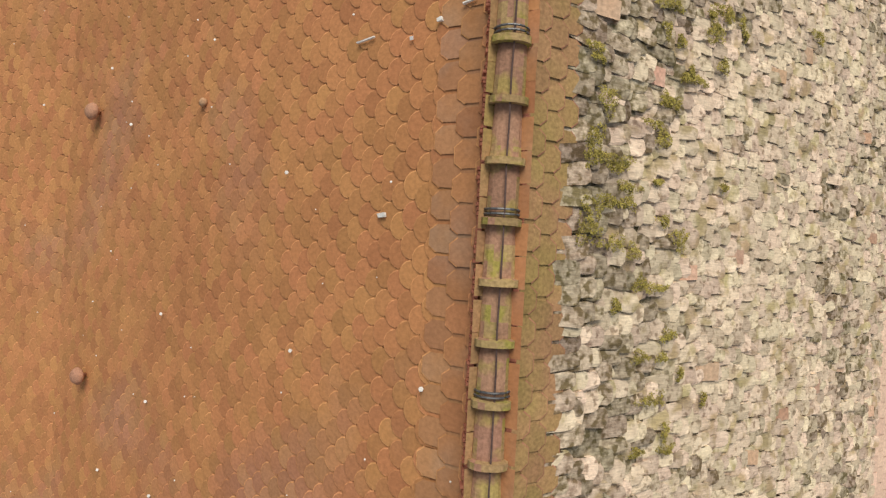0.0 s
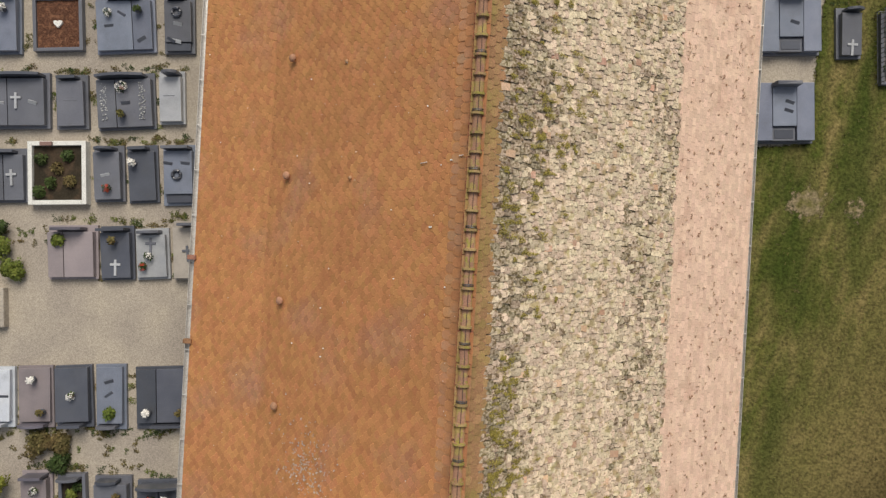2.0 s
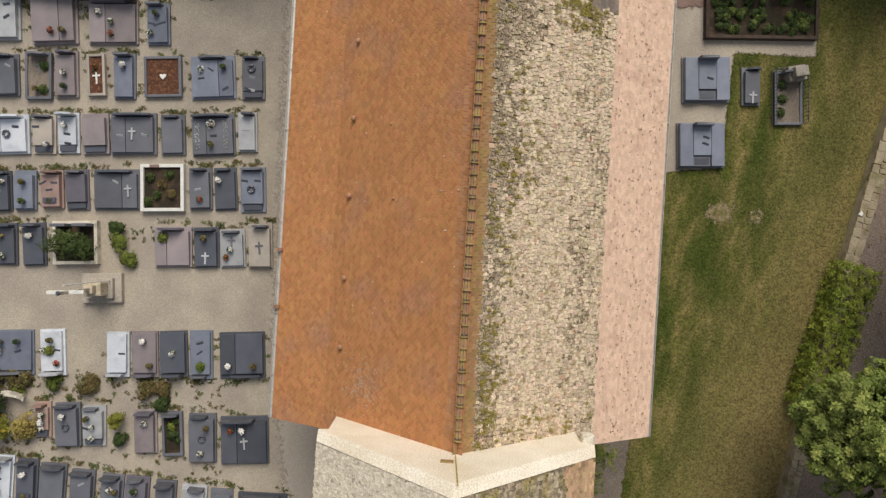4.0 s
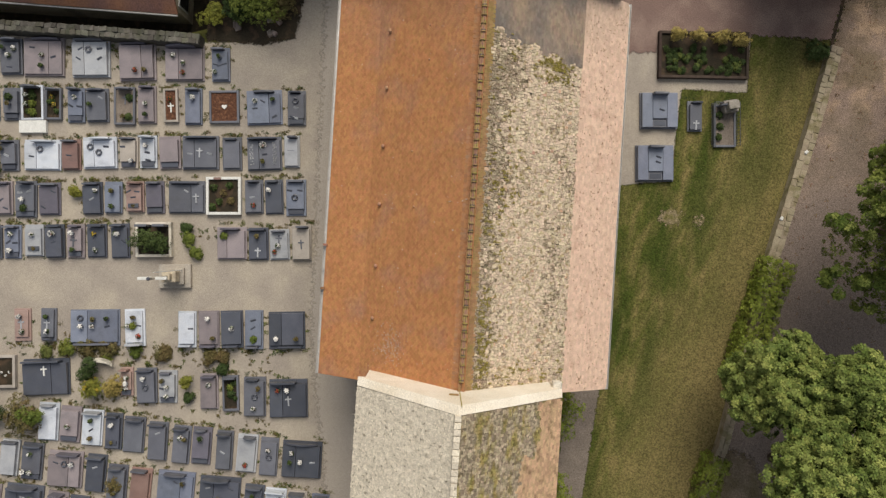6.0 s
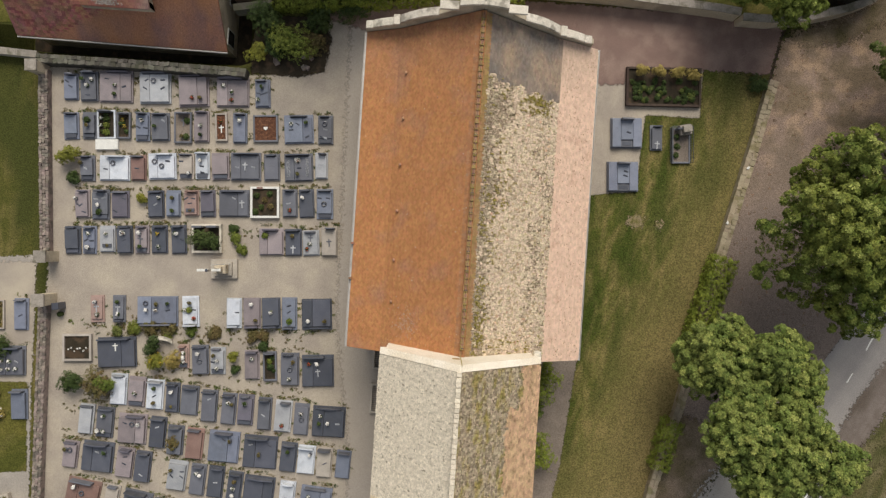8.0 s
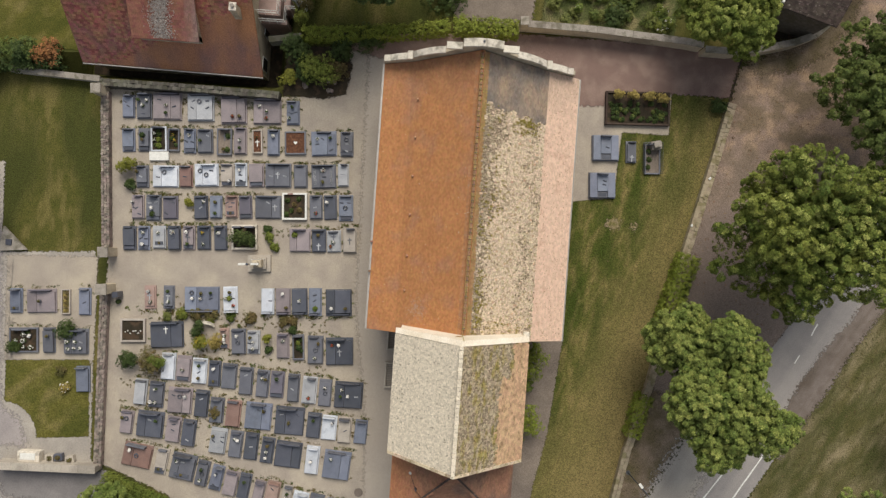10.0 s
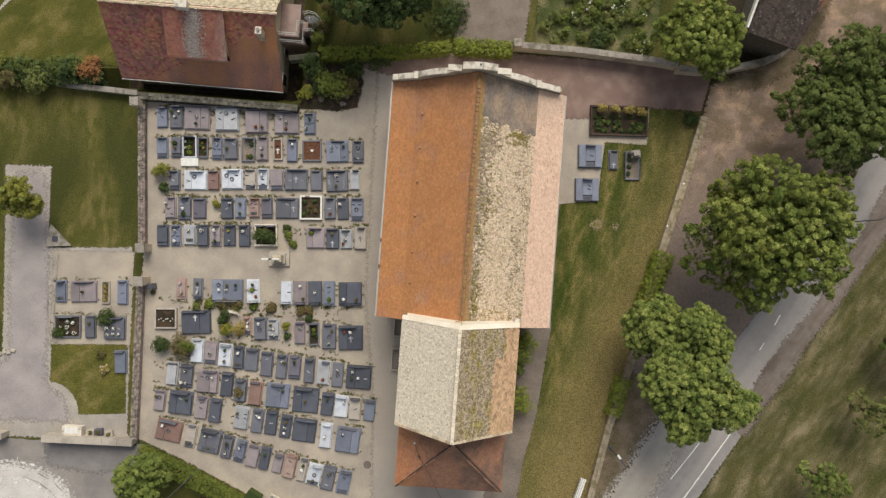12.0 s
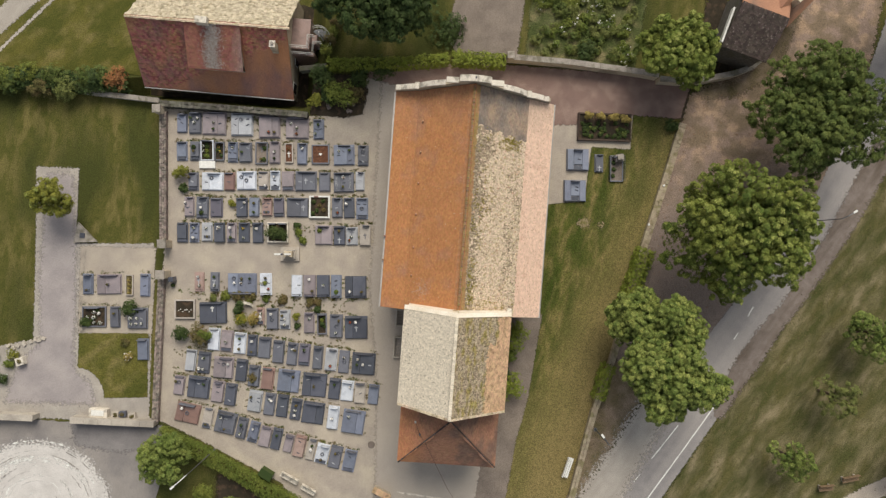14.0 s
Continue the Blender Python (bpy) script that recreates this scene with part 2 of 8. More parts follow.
TARMAC_DARK = surf("grey_violet_tarmac", (0.33, 0.299, 0.295), (0.283, 0.255, 0.255), 0.7, 0.9, 0.4, 26, c=(0.389, 0.351, 0.339), c_scale=0.5, c_amount=0.4, soft=0.15)
TARMAC_WALL = surf("dark_yard_tarmac", (0.2, 0.187, 0.187), (0.165, 0.155, 0.157), 0.7, 0.9, 0.4, 26, c=(0.25, 0.235, 0.23), c_scale=0.5, c_amount=0.4, soft=0.15)
BARE = surf("bare_tan_earth", (0.27, 0.215, 0.14), (0.2, 0.165, 0.085), 3.0, 0.95, 0.8, 18, c=(0.13, 0.12, 0.04), c_scale=3.0, c_amount=0.4, soft=0.12, grit=0.5)
SHOULDER = surf("brown_dusty_shoulder", (0.23, 0.195, 0.175), (0.17, 0.14, 0.122), 1.6, 0.95, 0.5, 22, c=(0.12, 0.095, 0.075), c_scale=1.2, c_amount=0.35, soft=0.15, run=(58, 5.0))
DUST = surf("pale_road_dust", (0.46, 0.42, 0.375), (0.39, 0.355, 0.315), 1.2, 0.95, 0.5, 25, c=(0.32, 0.29, 0.255), c_scale=0.9, c_amount=0.35, soft=0.2, run=(58, 4.0))
PATH_DARK = surf("trodden_brown_path", (0.21, 0.175, 0.15), (0.17, 0.142, 0.12), 0.9, 0.95, 0.6, 22, c=(0.25, 0.21, 0.175), c_scale=0.6, c_amount=0.35, grit=0.4, soft=0.15)
DARK_WOOD = surf("blackened_timber", (0.055, 0.042, 0.034), (0.08, 0.06, 0.048), 5, 0.9, 0.4, 40, each=0.2)
CAP_GREY = surf("dull_grey_coping", (0.34, 0.31, 0.275), (0.26, 0.235, 0.205), 3, 0.9, 0.4, 25, each=0.12, c=(0.18, 0.165, 0.13), c_scale=1.6, c_amount=0.4)
RED_TARMAC = surf("reddish_worn_tarmac", (0.225, 0.152, 0.131), (0.19, 0.131, 0.114), 0.6, 0.9, 0.5, 22, c=(0.27, 0.195, 0.165), c_scale=0.8, c_amount=0.4, grit=0.45, soft=0.1)
DIRT = surf("leafy_brown_dirt", (0.3, 0.222, 0.178), (0.225, 0.168, 0.137), 1.2, 0.95, 0.9, 26, c=(0.4, 0.285, 0.195), c_scale=0.9, c_amount=0.42, grit=0.65, soft=0.09, d=(0.19, 0.145, 0.1), d_scale=0.6, d_amount=0.48, fade=(0, -1, -9.5, -3.5, (0.23, 0.182, 0.155)))
MOSSY_DIRT = surf("dull_mossy_dirt", (0.19, 0.145, 0.1), (0.12, 0.102, 0.05), 1.3, 0.95, 0.9, 24, c=(0.25, 0.19, 0.14), c_scale=0.9, c_amount=0.42, grit=0.6, soft=0.12)
RED_SOIL = surf("reddish_leaf_soil", (0.14, 0.065, 0.04), (0.09, 0.045, 0.03), 9, 0.95, 0.9, 24, c=(0.2, 0.1, 0.06), c_scale=7, c_amount=0.3, grit=0.6)
WORN = surf("bleached_worn_tarmac", (0.56, 0.535, 0.51), (0.46, 0.44, 0.42), 1.2, 0.9, 0.3, 25, c=(0.63, 0.605, 0.58), c_scale=0.7, c_amount=0.4, soft=0.2)
WALL_DARK = surf("dark_mossy_rubble", (0.15, 0.142, 0.122), (0.1, 0.095, 0.08), 4, 0.95, 0.6, 25, island=0.35, each=0.35, c=(0.11, 0.107, 0.08), c_scale=1.6, c_amount=0.4)
FLECK = surf("brown_fleck", (0.34, 0.2, 0.12), (0.24, 0.145, 0.09), 8, 0.9, 0.2, 30, island=0.3)
# Near-black bed soil; also stands in for shade beside the house and barn.
SOIL_SHADE = surf("dark_garden_soil", (0.046, 0.037, 0.026), (0.032, 0.027, 0.019), 3, 0.95, 0.9, 20, c=(0.075, 0.052, 0.035), c_scale=2, c_amount=0.35)
CONCRETE = surf("pale_concrete", (0.46, 0.42, 0.36), (0.4, 0.36, 0.31), 1, 0.9, 0.3, 20, each=0.05, c=(0.33, 0.3, 0.26), c_scale=0.7, c_amount=0.4)
LICHEN = surf("pale_lichen", (0.5, 0.44, 0.4), (0.38, 0.33, 0.3), 6, 0.9, 0.3, 40, island=0.25)
PEBBLE = surf("white_pebbles", (0.6, 0.6, 0.58), (0.35, 0.36, 0.38), 30, 0.8, 0.5, 60, island=0.3)

LEAF = surf("chestnut_leaves", (0.095, 0.132, 0.026), (0.165, 0.19, 0.04), 1.0, 0.6, 0.1, 20, island=0.4, tint=0.25)
LEAF_CHESTNUT = surf("yellowing_chestnut_leaves", (0.092, 0.135, 0.03), (0.2, 0.235, 0.062), 1.0, 0.6, 0.1, 20, island=0.42, tint=0.25)
# Yellower shoot ends, lightened so that they double as highlights on the crowns.
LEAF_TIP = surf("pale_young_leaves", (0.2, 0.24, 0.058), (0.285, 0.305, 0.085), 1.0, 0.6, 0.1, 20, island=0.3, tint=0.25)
LEAF_ORANGE = surf("orange_brown_leaves", (0.3, 0.13, 0.05), (0.22, 0.11, 0.05), 1.5, 0.7, 0.1, 20, island=0.35, tint=0.3)
LEAF_MID = surf("mid_green_leaves", (0.065, 0.095, 0.025), (0.12, 0.145, 0.038), 1.0, 0.6, 0.1, 20, island=0.4, tint=0.25)
LEAF_PALE = surf("pale_dusty_leaves", (0.15, 0.165, 0.05), (0.12, 0.14, 0.04), 1.2, 0.6, 0.1, 20, island=0.35, tint=0.3)
LEAF_LIGHT = surf("light_green_leaves", (0.08, 0.118, 0.024), (0.165, 0.183, 0.038), 0.5, 0.6, 0.1, 20, island=0.4, tint=0.3)
LEAF_DARK = surf("dark_green_leaves", (0.038, 0.062, 0.02), (0.062, 0.086, 0.026), 0.6, 0.6, 0.1, 20, island=0.4, tint=0.3)
LEAF_HEDGE = surf("hedge_leaves", (0.155, 0.198, 0.03), (0.205, 0.234, 0.04), 1.2, 0.6, 0.1, 20, island=0.35, tint=0.25)
LEAF_GOLD = surf("golden_leaves", (0.33, 0.26, 0.085), (0.27, 0.21, 0.06), 1.5, 0.6, 0.1, 20, island=0.3, tint=0.3)
WALLTOP = surf("mossy_tan_wall_stone", (0.37, 0.315, 0.228), (0.3, 0.25, 0.18), 3, 0.95, 0.6, 25, island=0.1, each=0.1, c=(0.23, 0.2, 0.115), c_scale=1.5, c_amount=0.35)
LEAF_YELLOW = surf("yellow_green_leaves", (0.2, 0.2, 0.035), (0.15, 0.16, 0.03), 1.5, 0.6, 0.1, 20, island=0.35, tint=0.3)
LEAF_BROWN = surf("brown_green_leaves", (0.15, 0.11, 0.05), (0.1, 0.1, 0.035), 1.5, 0.7, 0.1, 20, island=0.35, tint=0.3)
PETAL_WHITE = surf("white_petals", (0.8, 0.79, 0.75), (0.72, 0.7, 0.68), 9, 0.6, 0.1, 30)
PETAL_RED = surf("red_petals", (0.42, 0.05, 0.035), (0.34, 0.09, 0.05), 9, 0.6, 0.1, 30)
PETAL_YELLOW = surf("yellow_petals", (0.5, 0.35, 0.04), (0.45, 0.3, 0.05), 9, 0.6, 0.1, 30)
VENT = surf("brown_vent_tile", (0.42, 0.24, 0.15), (0.35, 0.2, 0.125), 9, 0.85, 0.3, 60, each=0.1)
BARK = surf("brown_bark", (0.12, 0.09, 0.065), (0.08, 0.06, 0.045), 6, 0.95, 0.8, 30)


def granite(name, a, b, rough=0.28):
    return surf(name, a, b, 2.0, rough, 0.03, 90, each=0.2, c=tuple(0.75 * v + 0.03 for v in a), c_scale=2.2, c_amount=0.2, soft=0.12, tint=0.3)


STONE = {
    "dark": granite("dark_blue_granite", (0.072, 0.079, 0.103), (0.094, 0.101, 0.127)),
    "slate": granite("grey_granite", (0.115, 0.121, 0.148), (0.145, 0.151, 0.178), 0.4),
    "blue": granite("blue_grey_granite", (0.16, 0.182, 0.245), (0.2, 0.22, 0.285), 0.35),
    "violet": granite("violet_grey_granite", (0.122, 0.115, 0.147), (0.15, 0.14, 0.173), 0.35),
    "rose": granite("rose_grey_granite", (0.235, 0.203, 0.217), (0.28, 0.24, 0.25), 0.4),
    "pink": granite("pink_granite", (0.31, 0.215, 0.185), (0.37, 0.265, 0.235), 0.4),
    "brown": granite("brown_red_granite", (0.23, 0.14, 0.12), (0.28, 0.18, 0.155), 0.4),
    "beige": granite("beige_stone", (0.36, 0.325, 0.29), (0.42, 0.38, 0.34), 0.6),
    "pale": granite("pale_grey_granite", (0.36, 0.375, 0.41), (0.43, 0.44, 0.46), 0.4),
    "white": granite("white_marble", (0.5, 0.54, 0.61), (0.58, 0.605, 0.655), 0.4),
}


# ---- helpers of shape ----
def mesh_of(name, verts, faces, material):
    me = bpy.data.meshes.new(name)
    me.from_pydata([tuple(v) for v in verts], [], [tuple(f) for f in faces])
    me.materials.append(material)
    me.update()
    return me


def adopt(ob, parent):
    """Make ob a child of parent; both stand where they are."""
    ob.parent = parent
    return ob


def part(name, bm, material, parent=None, label="", smooth=False):
    me = bpy.data.meshes.new(name)
    bmesh.ops.recalc_face_normals(bm, faces=bm.faces)
    bm.to_mesh(me)
    bm.free()
    me.materials.append(material)
    if smooth:
        for f in me.polygons:
            f.use_smooth = True
    ob = new(name, me)
    if parent:
        ob.parent = parent
    if label:
        tagged(ob, label)
    return ob


def box(x0, y0, z0, x1, y1, z1, bevel=0.0, bm=None, jag=0.0, rng=None):
    bm = bm or bmesh.new()
    old = set(bm.verts)
    r = bmesh.ops.create_cube(bm, size=1.0)
    for v in r["verts"]:
        v.co = Vector((x0 + (v.co.x + 0.5) * (x1 - x0), y0 + (v.co.y + 0.5) * (y1 - y0), z0 + (v.co.z + 0.5) * (z1 - z0)))
        if jag:
            v.co += Vector([rng.uniform(-jag, jag) for _ in range(3)])
    if bevel:
        mine = [v for v in bm.verts if v not in old]
        edges = {e for v in mine for e in v.link_edges}
        bmesh.ops.bevel(bm, geom=list(edges), offset=bevel, segments=2, affect="EDGES", profile=0.6)
    return bm


def tube(points, radius, sides=8, bm=None, radius_end=None):
    """A round bar along points."""
    bm = bm or bmesh.new()
    rings = []
    pts = [Vector(p) for p in points]
    for i, p in enumerate(pts):
        d = (pts[min(i + 1, len(pts) - 1)] - pts[max(i - 1, 0)]).normalized()
        side = d.orthogonal().normalized()
        up = d.cross(side)
        r = radius if radius_end is None else radius + (radius_end - radius) * i / (len(pts) - 1)
        rings.append([bm.verts.new(p + r * (math.cos(6.2832 * k / sides) * side + math.sin(6.2832 * k / sides) * up)) for k in range(sides)])
    for a, b in zip(rings, rings[1:]):
        for k in range(sides):
            bm.faces.new((a[k], a[(k + 1) % sides], b[(k + 1) % sides], b[k]))
    bm.faces.new(rings[0][::-1])
    bm.faces.new(rings[-1])
    return bm


def lathe(profile, sides=14, at=(0, 0, 0), bm=None):
    """Turn (radius, height) pairs about an upright axis."""
    bm = bm or bmesh.new()
    rings = [[bm.verts.new((at[0] + r * math.cos(6.2832 * k / sides), at[1] + r * math.sin(6.2832 * k / sides), at[2] + z)) for k in range(sides)] for r, z in profile]
    for a, b in zip(rings, rings[1:]):
        for k in range(sides):
            bm.faces.new((a[k], a[(k + 1) % sides], b[(k + 1) % sides], b[k]))
    bm.faces.new(rings[0][::-1])
    bm.faces.new(rings[-1])
    return bm


def thing(name, x, y, z, rot, label, category, group="", kind=""):
    """An Empty at a thing's base; its parts are built in its own axes."""
    ob = new(name)
    ob.empty_display_size = 0.2
    ob.matrix_world = pose(x, y, z, 0, 0, rot)
    return tagged(ob, label, category, group, kind)


def ragged(pts, step=0.5, jag=0.1, seed=1):
    """The outline pts with its long edges broken up and made uneven."""
    rng = random.Random(seed)
    out = []
    for (x0, y0), (x1, y1) in zip(pts, [*pts[1:], pts[0]]):
        k = max(1, int(math.hypot(x1 - x0, y1 - y0) / step))
        for i in range(k):
            out.append((x0 + (x1 - x0) * i / k + rng.uniform(-jag, jag), y0 + (y1 - y0) * i / k + rng.uniform(-jag, jag)))
    return out


def patch(name, pts, z, material, label, category, jag=0.1, step=0.5, thick=0.0):
    """A level piece of ground with an uneven edge, lying on what is below it."""
    bm = bmesh.new()
    f = bm.faces.new([bm.verts.new((x, y, z)) for x, y in (ragged(pts, step, jag, len(name)) if jag else pts)])
    if thick:
        r = bmesh.ops.extrude_face_region(bm, geom=[f])
        for v in r["geom"]:
            if isinstance(v, bmesh.types.BMVert):
                v.co.z += thick
    bmesh.ops.recalc_face_normals(bm, faces=bm.faces)
    if not thick:
        for g in bm.faces:
            if g.normal.z < 0:
                g.normal_flip()
    bmesh.ops.triangulate(bm, faces=bm.faces)
    me = bpy.data.meshes.new(name)
    bm.to_mesh(me)
    bm.free()
    me.materials.append(material)
    return tagged(new(name, me), label, category, kind="structure")


def faded(material, whole=0.0):
    """The same surface, thinning out unevenly where its cover ends; whole: how much of it lies everywhere."""
    name = material.name + ("_smear" if whole else "_thinning")
    if name in bpy.data.materials:
        return bpy.data.materials[name]
    m = material.copy()
    m.name = name
    n, ln = m.node_tree.nodes, m.node_tree.links
    t = n.new("ShaderNodeTexNoise")
    t.inputs["Scale"].default_value, t.inputs["Detail"].default_value = (1.6, 7.0) if whole else (5.0, 7.0)
    t.inputs["Roughness"].default_value = 0.68
    ln.new(n.new("ShaderNodeNewGeometry").outputs["Position"], t.inputs["Vector"])
    r = n.new("ShaderNodeMapRange")
    if whole:
        ln.new(t.outputs["Fac"], r.inputs[0])
        r.inputs[1].default_value, r.inputs[2].default_value, r.inputs[4].default_value = 0.44, 0.57, 1.0
    else:
        cover = n.new("ShaderNodeAttribute")
        cover.attribute_name = "cover"
        add = n.new("ShaderNodeMath")
        add.operation = "MULTIPLY_ADD"
        add.inputs[1].default_value = 1.5
        ln.new(t.outputs["Fac"], add.inputs[0])
        ln.new(cover.outputs["Fac"], add.inputs[2])
        ln.new(add.outputs[0], r.inputs[0])
        r.inputs[1].default_value, r.inputs[2].default_value = 1.12, 1.38
    r.interpolation_type = "SMOOTHSTEP"
    ln.new(r.outputs[0], n["Principled BSDF"].inputs["Alpha"])
    return m


def soft_patch(name, pts, z, material, label, category, soft=0.6, step=0.0):
    """A level piece of ground that thins out over a margin of that width along its edge."""
    p = np.array(pts, float)
    q = np.roll(p, -1, axis=0)
    lo, hi = p.min(axis=0) - soft, p.max(axis=0) + soft
    step = step or max(0.09, min(0.4, soft * 0.3))
    gx, gy = np.arange(lo[0], hi[0] + step, step), np.arange(lo[1], hi[1] + step, step)
    X, Y = np.meshgrid(gx, gy)
    P = np.stack([X.ravel(), Y.ravel()], axis=1)
    near, inside = np.full(len(P), 1e9), np.zeros(len(P), bool)
    for a, b in zip(p, q):
        d = b - a
        t = np.clip(((P - a) @ d) / max(1e-9, d @ d), 0, 1)
        near = np.minimum(near, np.hypot(*(P - a - t[:, None] * d).T))
        if a[1] != b[1]:
            cross = (a[1] > P[:, 1]) != (b[1] > P[:, 1])
            inside ^= cross & (P[:, 0] < d[0] * (P[:, 1] - a[1]) / (b[1] - a[1]) + a[0])
    dist = np.where(inside, near, -near)
    cover = np.clip(0.5 + dist / soft, 0, 1)
    w = len(gx)
    i = (np.arange(len(gy) - 1)[:, None] * w + np.arange(w - 1)[None, :]).ravel()
    quad = np.stack([i, i + 1, i + 1 + w, i + w], axis=1)
    quad = quad[cover[quad].max(axis=1) > 0]
    used = np.unique(quad)
    index = np.zeros(len(P), int)
    index[used] = np.arange(len(used))
    me = bpy.data.meshes.new(name)
    me.from_pydata(np.column_stack([P[used], np.full(len(used), z)]).tolist(), [], index[quad].tolist())
    me.attributes.new("cover", "FLOAT", "POINT").data.foreach_set("value", cover[used].astype(np.float32))
    me.materials.append(faded(material))
    me.update()
    return tagged(new(name, me), label, category, kind="structure")


# ---- leaves ----
def rosettes(spots, normals, size, blades, rng, spread=0.55):
    """Tufts of pointed leaf blades: vertices and faces, each blade a folded diamond."""
    verts, faces = [], []
    n = len(spots)
    nrm = normals + rng.normal(0, 0.35, (n, 3))
    nrm /= np.linalg.norm(nrm, axis=1)[:, None]
    ref = rng.normal(0, 1, (n, 3))
    u = np.cross(nrm, ref)
    u /= np.linalg.norm(u, axis=1)[:, None]
    w = np.cross(nrm, u)
    scale = size * rng.uniform(0.6, 1.25, n)
    out = []
    for k in range(blades):
        a = 6.2832 * k / blades + rng.uniform(-0.3, 0.3, n)
        d = np.cos(a)[:, None] * u + np.sin(a)[:, None] * w
        e = np.cross(nrm, d)
        droop = rng.uniform(-0.35, 0.15, n)[:, None]
        s = scale[:, None]
        base = spots + 0.08 * s * d
        mid = spots + 0.55 * s * d + 0.12 * s * nrm
        tip = spots + s * d + droop * s * nrm
        out.append(np.stack([base, mid + 0.24 * s * e, tip, mid - 0.24 * s * e], axis=1))
    allv = np.concatenate(out).reshape(-1, 3)
    return allv


def leaf_mesh(name, allv, material):
    me = bpy.data.meshes.new(name)
    nq = len(allv) // 4
    me.vertices.add(len(allv))
    me.vertices.foreach_set("co", allv.astype(np.float32).ravel())
    me.loops.add(nq * 4)
    me.loops.foreach_set("vertex_index", np.arange(nq * 4, dtype=np.int32))
    me.polygons.add(nq)
    me.polygons.foreach_set("loop_start", np.arange(0, nq * 4, 4, dtype=np.int32))
    me.polygons.foreach_set("loop_total", np.full(nq, 4, dtype=np.int32))
    me.update(calc_edges=True)
    me.materials.append(material)
    return me


def tree(name, x, y, height, rx, ry, label, material=LEAF, seed=1, lobes=16, tufts=2600, size=0.34, z0=0.0, base=0.3, blades=6, category="tree", turn=0.0, puff=0.5, tips=False):
    """A tapered trunk with limbs and a crown of leaf tufts, gathered into puffs on uneven lobes."""
    rng = np.random.default_rng(seed)
    t = thing(name, x, y, z0, turn, label, category)
    zc = height * (0.5 + base * 0.35)
    hz = height - zc
    centres, radii = [], []
    for i in range(lobes):
        a = 2.4 * i + rng.uniform(-0.4, 0.4)
        q = math.sqrt((i + 0.5) / lobes) * 0.74
        r = min(rx, ry) * rng.uniform(0.25, 0.4)
        reach = rng.uniform(0.86, 1.16)
        dome = math.sqrt(max(0.05, 1 - q * q))
        centres.append((q * reach * rx * math.cos(a), q * reach * ry * math.sin(a), zc + hz * (dome * 0.8 - 0.3) + rng.uniform(-1.6, 0.35) * hz * 0.42))
        radii.append(r)
    area = np.array(radii) ** 2
    per = 20
    want = max(16, int(tufts * 0.68) // per)
    heads, out, pr = [], [], []
    for _ in range(want * 9):
        if len(heads) == want:
            break
        q = rng.choice(lobes, p=area / area.sum())
        d = rng.normal(0, 1, 3)
        d[2] = abs(d[2]) * 1.2 - 0.4
        d /= np.linalg.norm(d)
        h = np.array(centres[q]) + d * radii[q] * rng.uniform(0.7, 1.12)
        r = puff * rng.uniform(0.6, 1.2)
        if heads and (np.linalg.norm(np.array(heads) - h, axis=1) < 0.72 * (np.array(pr) + r)).any():
            continue
        heads.append(h)
        out.append(d)
        pr.append(r)
    n = len(heads)
    e = rng.normal(0, 1, (n * per, 3))
    e[:, 2] = np.abs(e[:, 2]) * 1.1 - 0.25
    e += 0.5 * np.repeat(np.array(out), per, axis=0)
    e /= np.linalg.norm(e, axis=1)[:, None]
    spots = np.repeat(np.array(heads), per, axis=0) + e * np.repeat(np.array(pr), per)[:, None] * rng.uniform(0.75, 1.0, n * per)[:, None]
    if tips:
        # paler young leaves on the upper shoots, crown highlights put into their colour
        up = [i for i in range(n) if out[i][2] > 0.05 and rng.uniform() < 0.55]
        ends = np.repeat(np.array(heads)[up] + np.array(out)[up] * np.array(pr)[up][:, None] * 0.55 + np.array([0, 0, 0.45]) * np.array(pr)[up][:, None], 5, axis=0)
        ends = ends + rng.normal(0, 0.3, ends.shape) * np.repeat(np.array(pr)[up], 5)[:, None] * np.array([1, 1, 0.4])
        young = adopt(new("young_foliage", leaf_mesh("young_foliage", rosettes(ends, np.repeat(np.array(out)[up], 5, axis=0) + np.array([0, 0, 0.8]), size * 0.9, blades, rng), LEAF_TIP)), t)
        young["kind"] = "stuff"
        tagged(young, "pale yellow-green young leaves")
    # the shaded leaves further in
    k = int(tufts * 0.25)
    which = rng.choice(lobes, k, p=area / area.sum())
    d = rng.normal(0, 1, (k, 3))
    d[:, 2] = np.abs(d[:, 2]) - 0.45
    d /= np.linalg.norm(d, axis=1)[:, None]
    spots = np.concatenate([spots, np.array(centres)[which] + d * (np.array(radii)[which] * rng.uniform(0.5, 0.95, k))[:, None]])
    e = np.concatenate([e, d])
    crown = adopt(new("crown", leaf_mesh("crown", rosettes(spots, e + np.array([0, 0, 0.45]), size, blades, rng), material)), t)
    crown["kind"] = "stuff"
    top = zc + 0.1 * hz
    r0 = 0.05 + 0.022 * height
    part("trunk", tube([(0, 0, -0.1), (0.04, 0.02, top * 0.35), (-0.05, 0.05, top * 0.75), (0, 0, top)], r0, 10, radius_end=r0 * 0.45), BARK, t)
    for c in centres[: min(9, lobes)]:
        h = top * rng.uniform(0.4, 0.8)
        part("limb", tube([(0, 0, h), (c[0] * 0.5, c[1] * 0.5, h + (c[2] - h) * 0.6), c], r0 * 0.4, 6, radius_end=0.02), BARK, t)
    return t


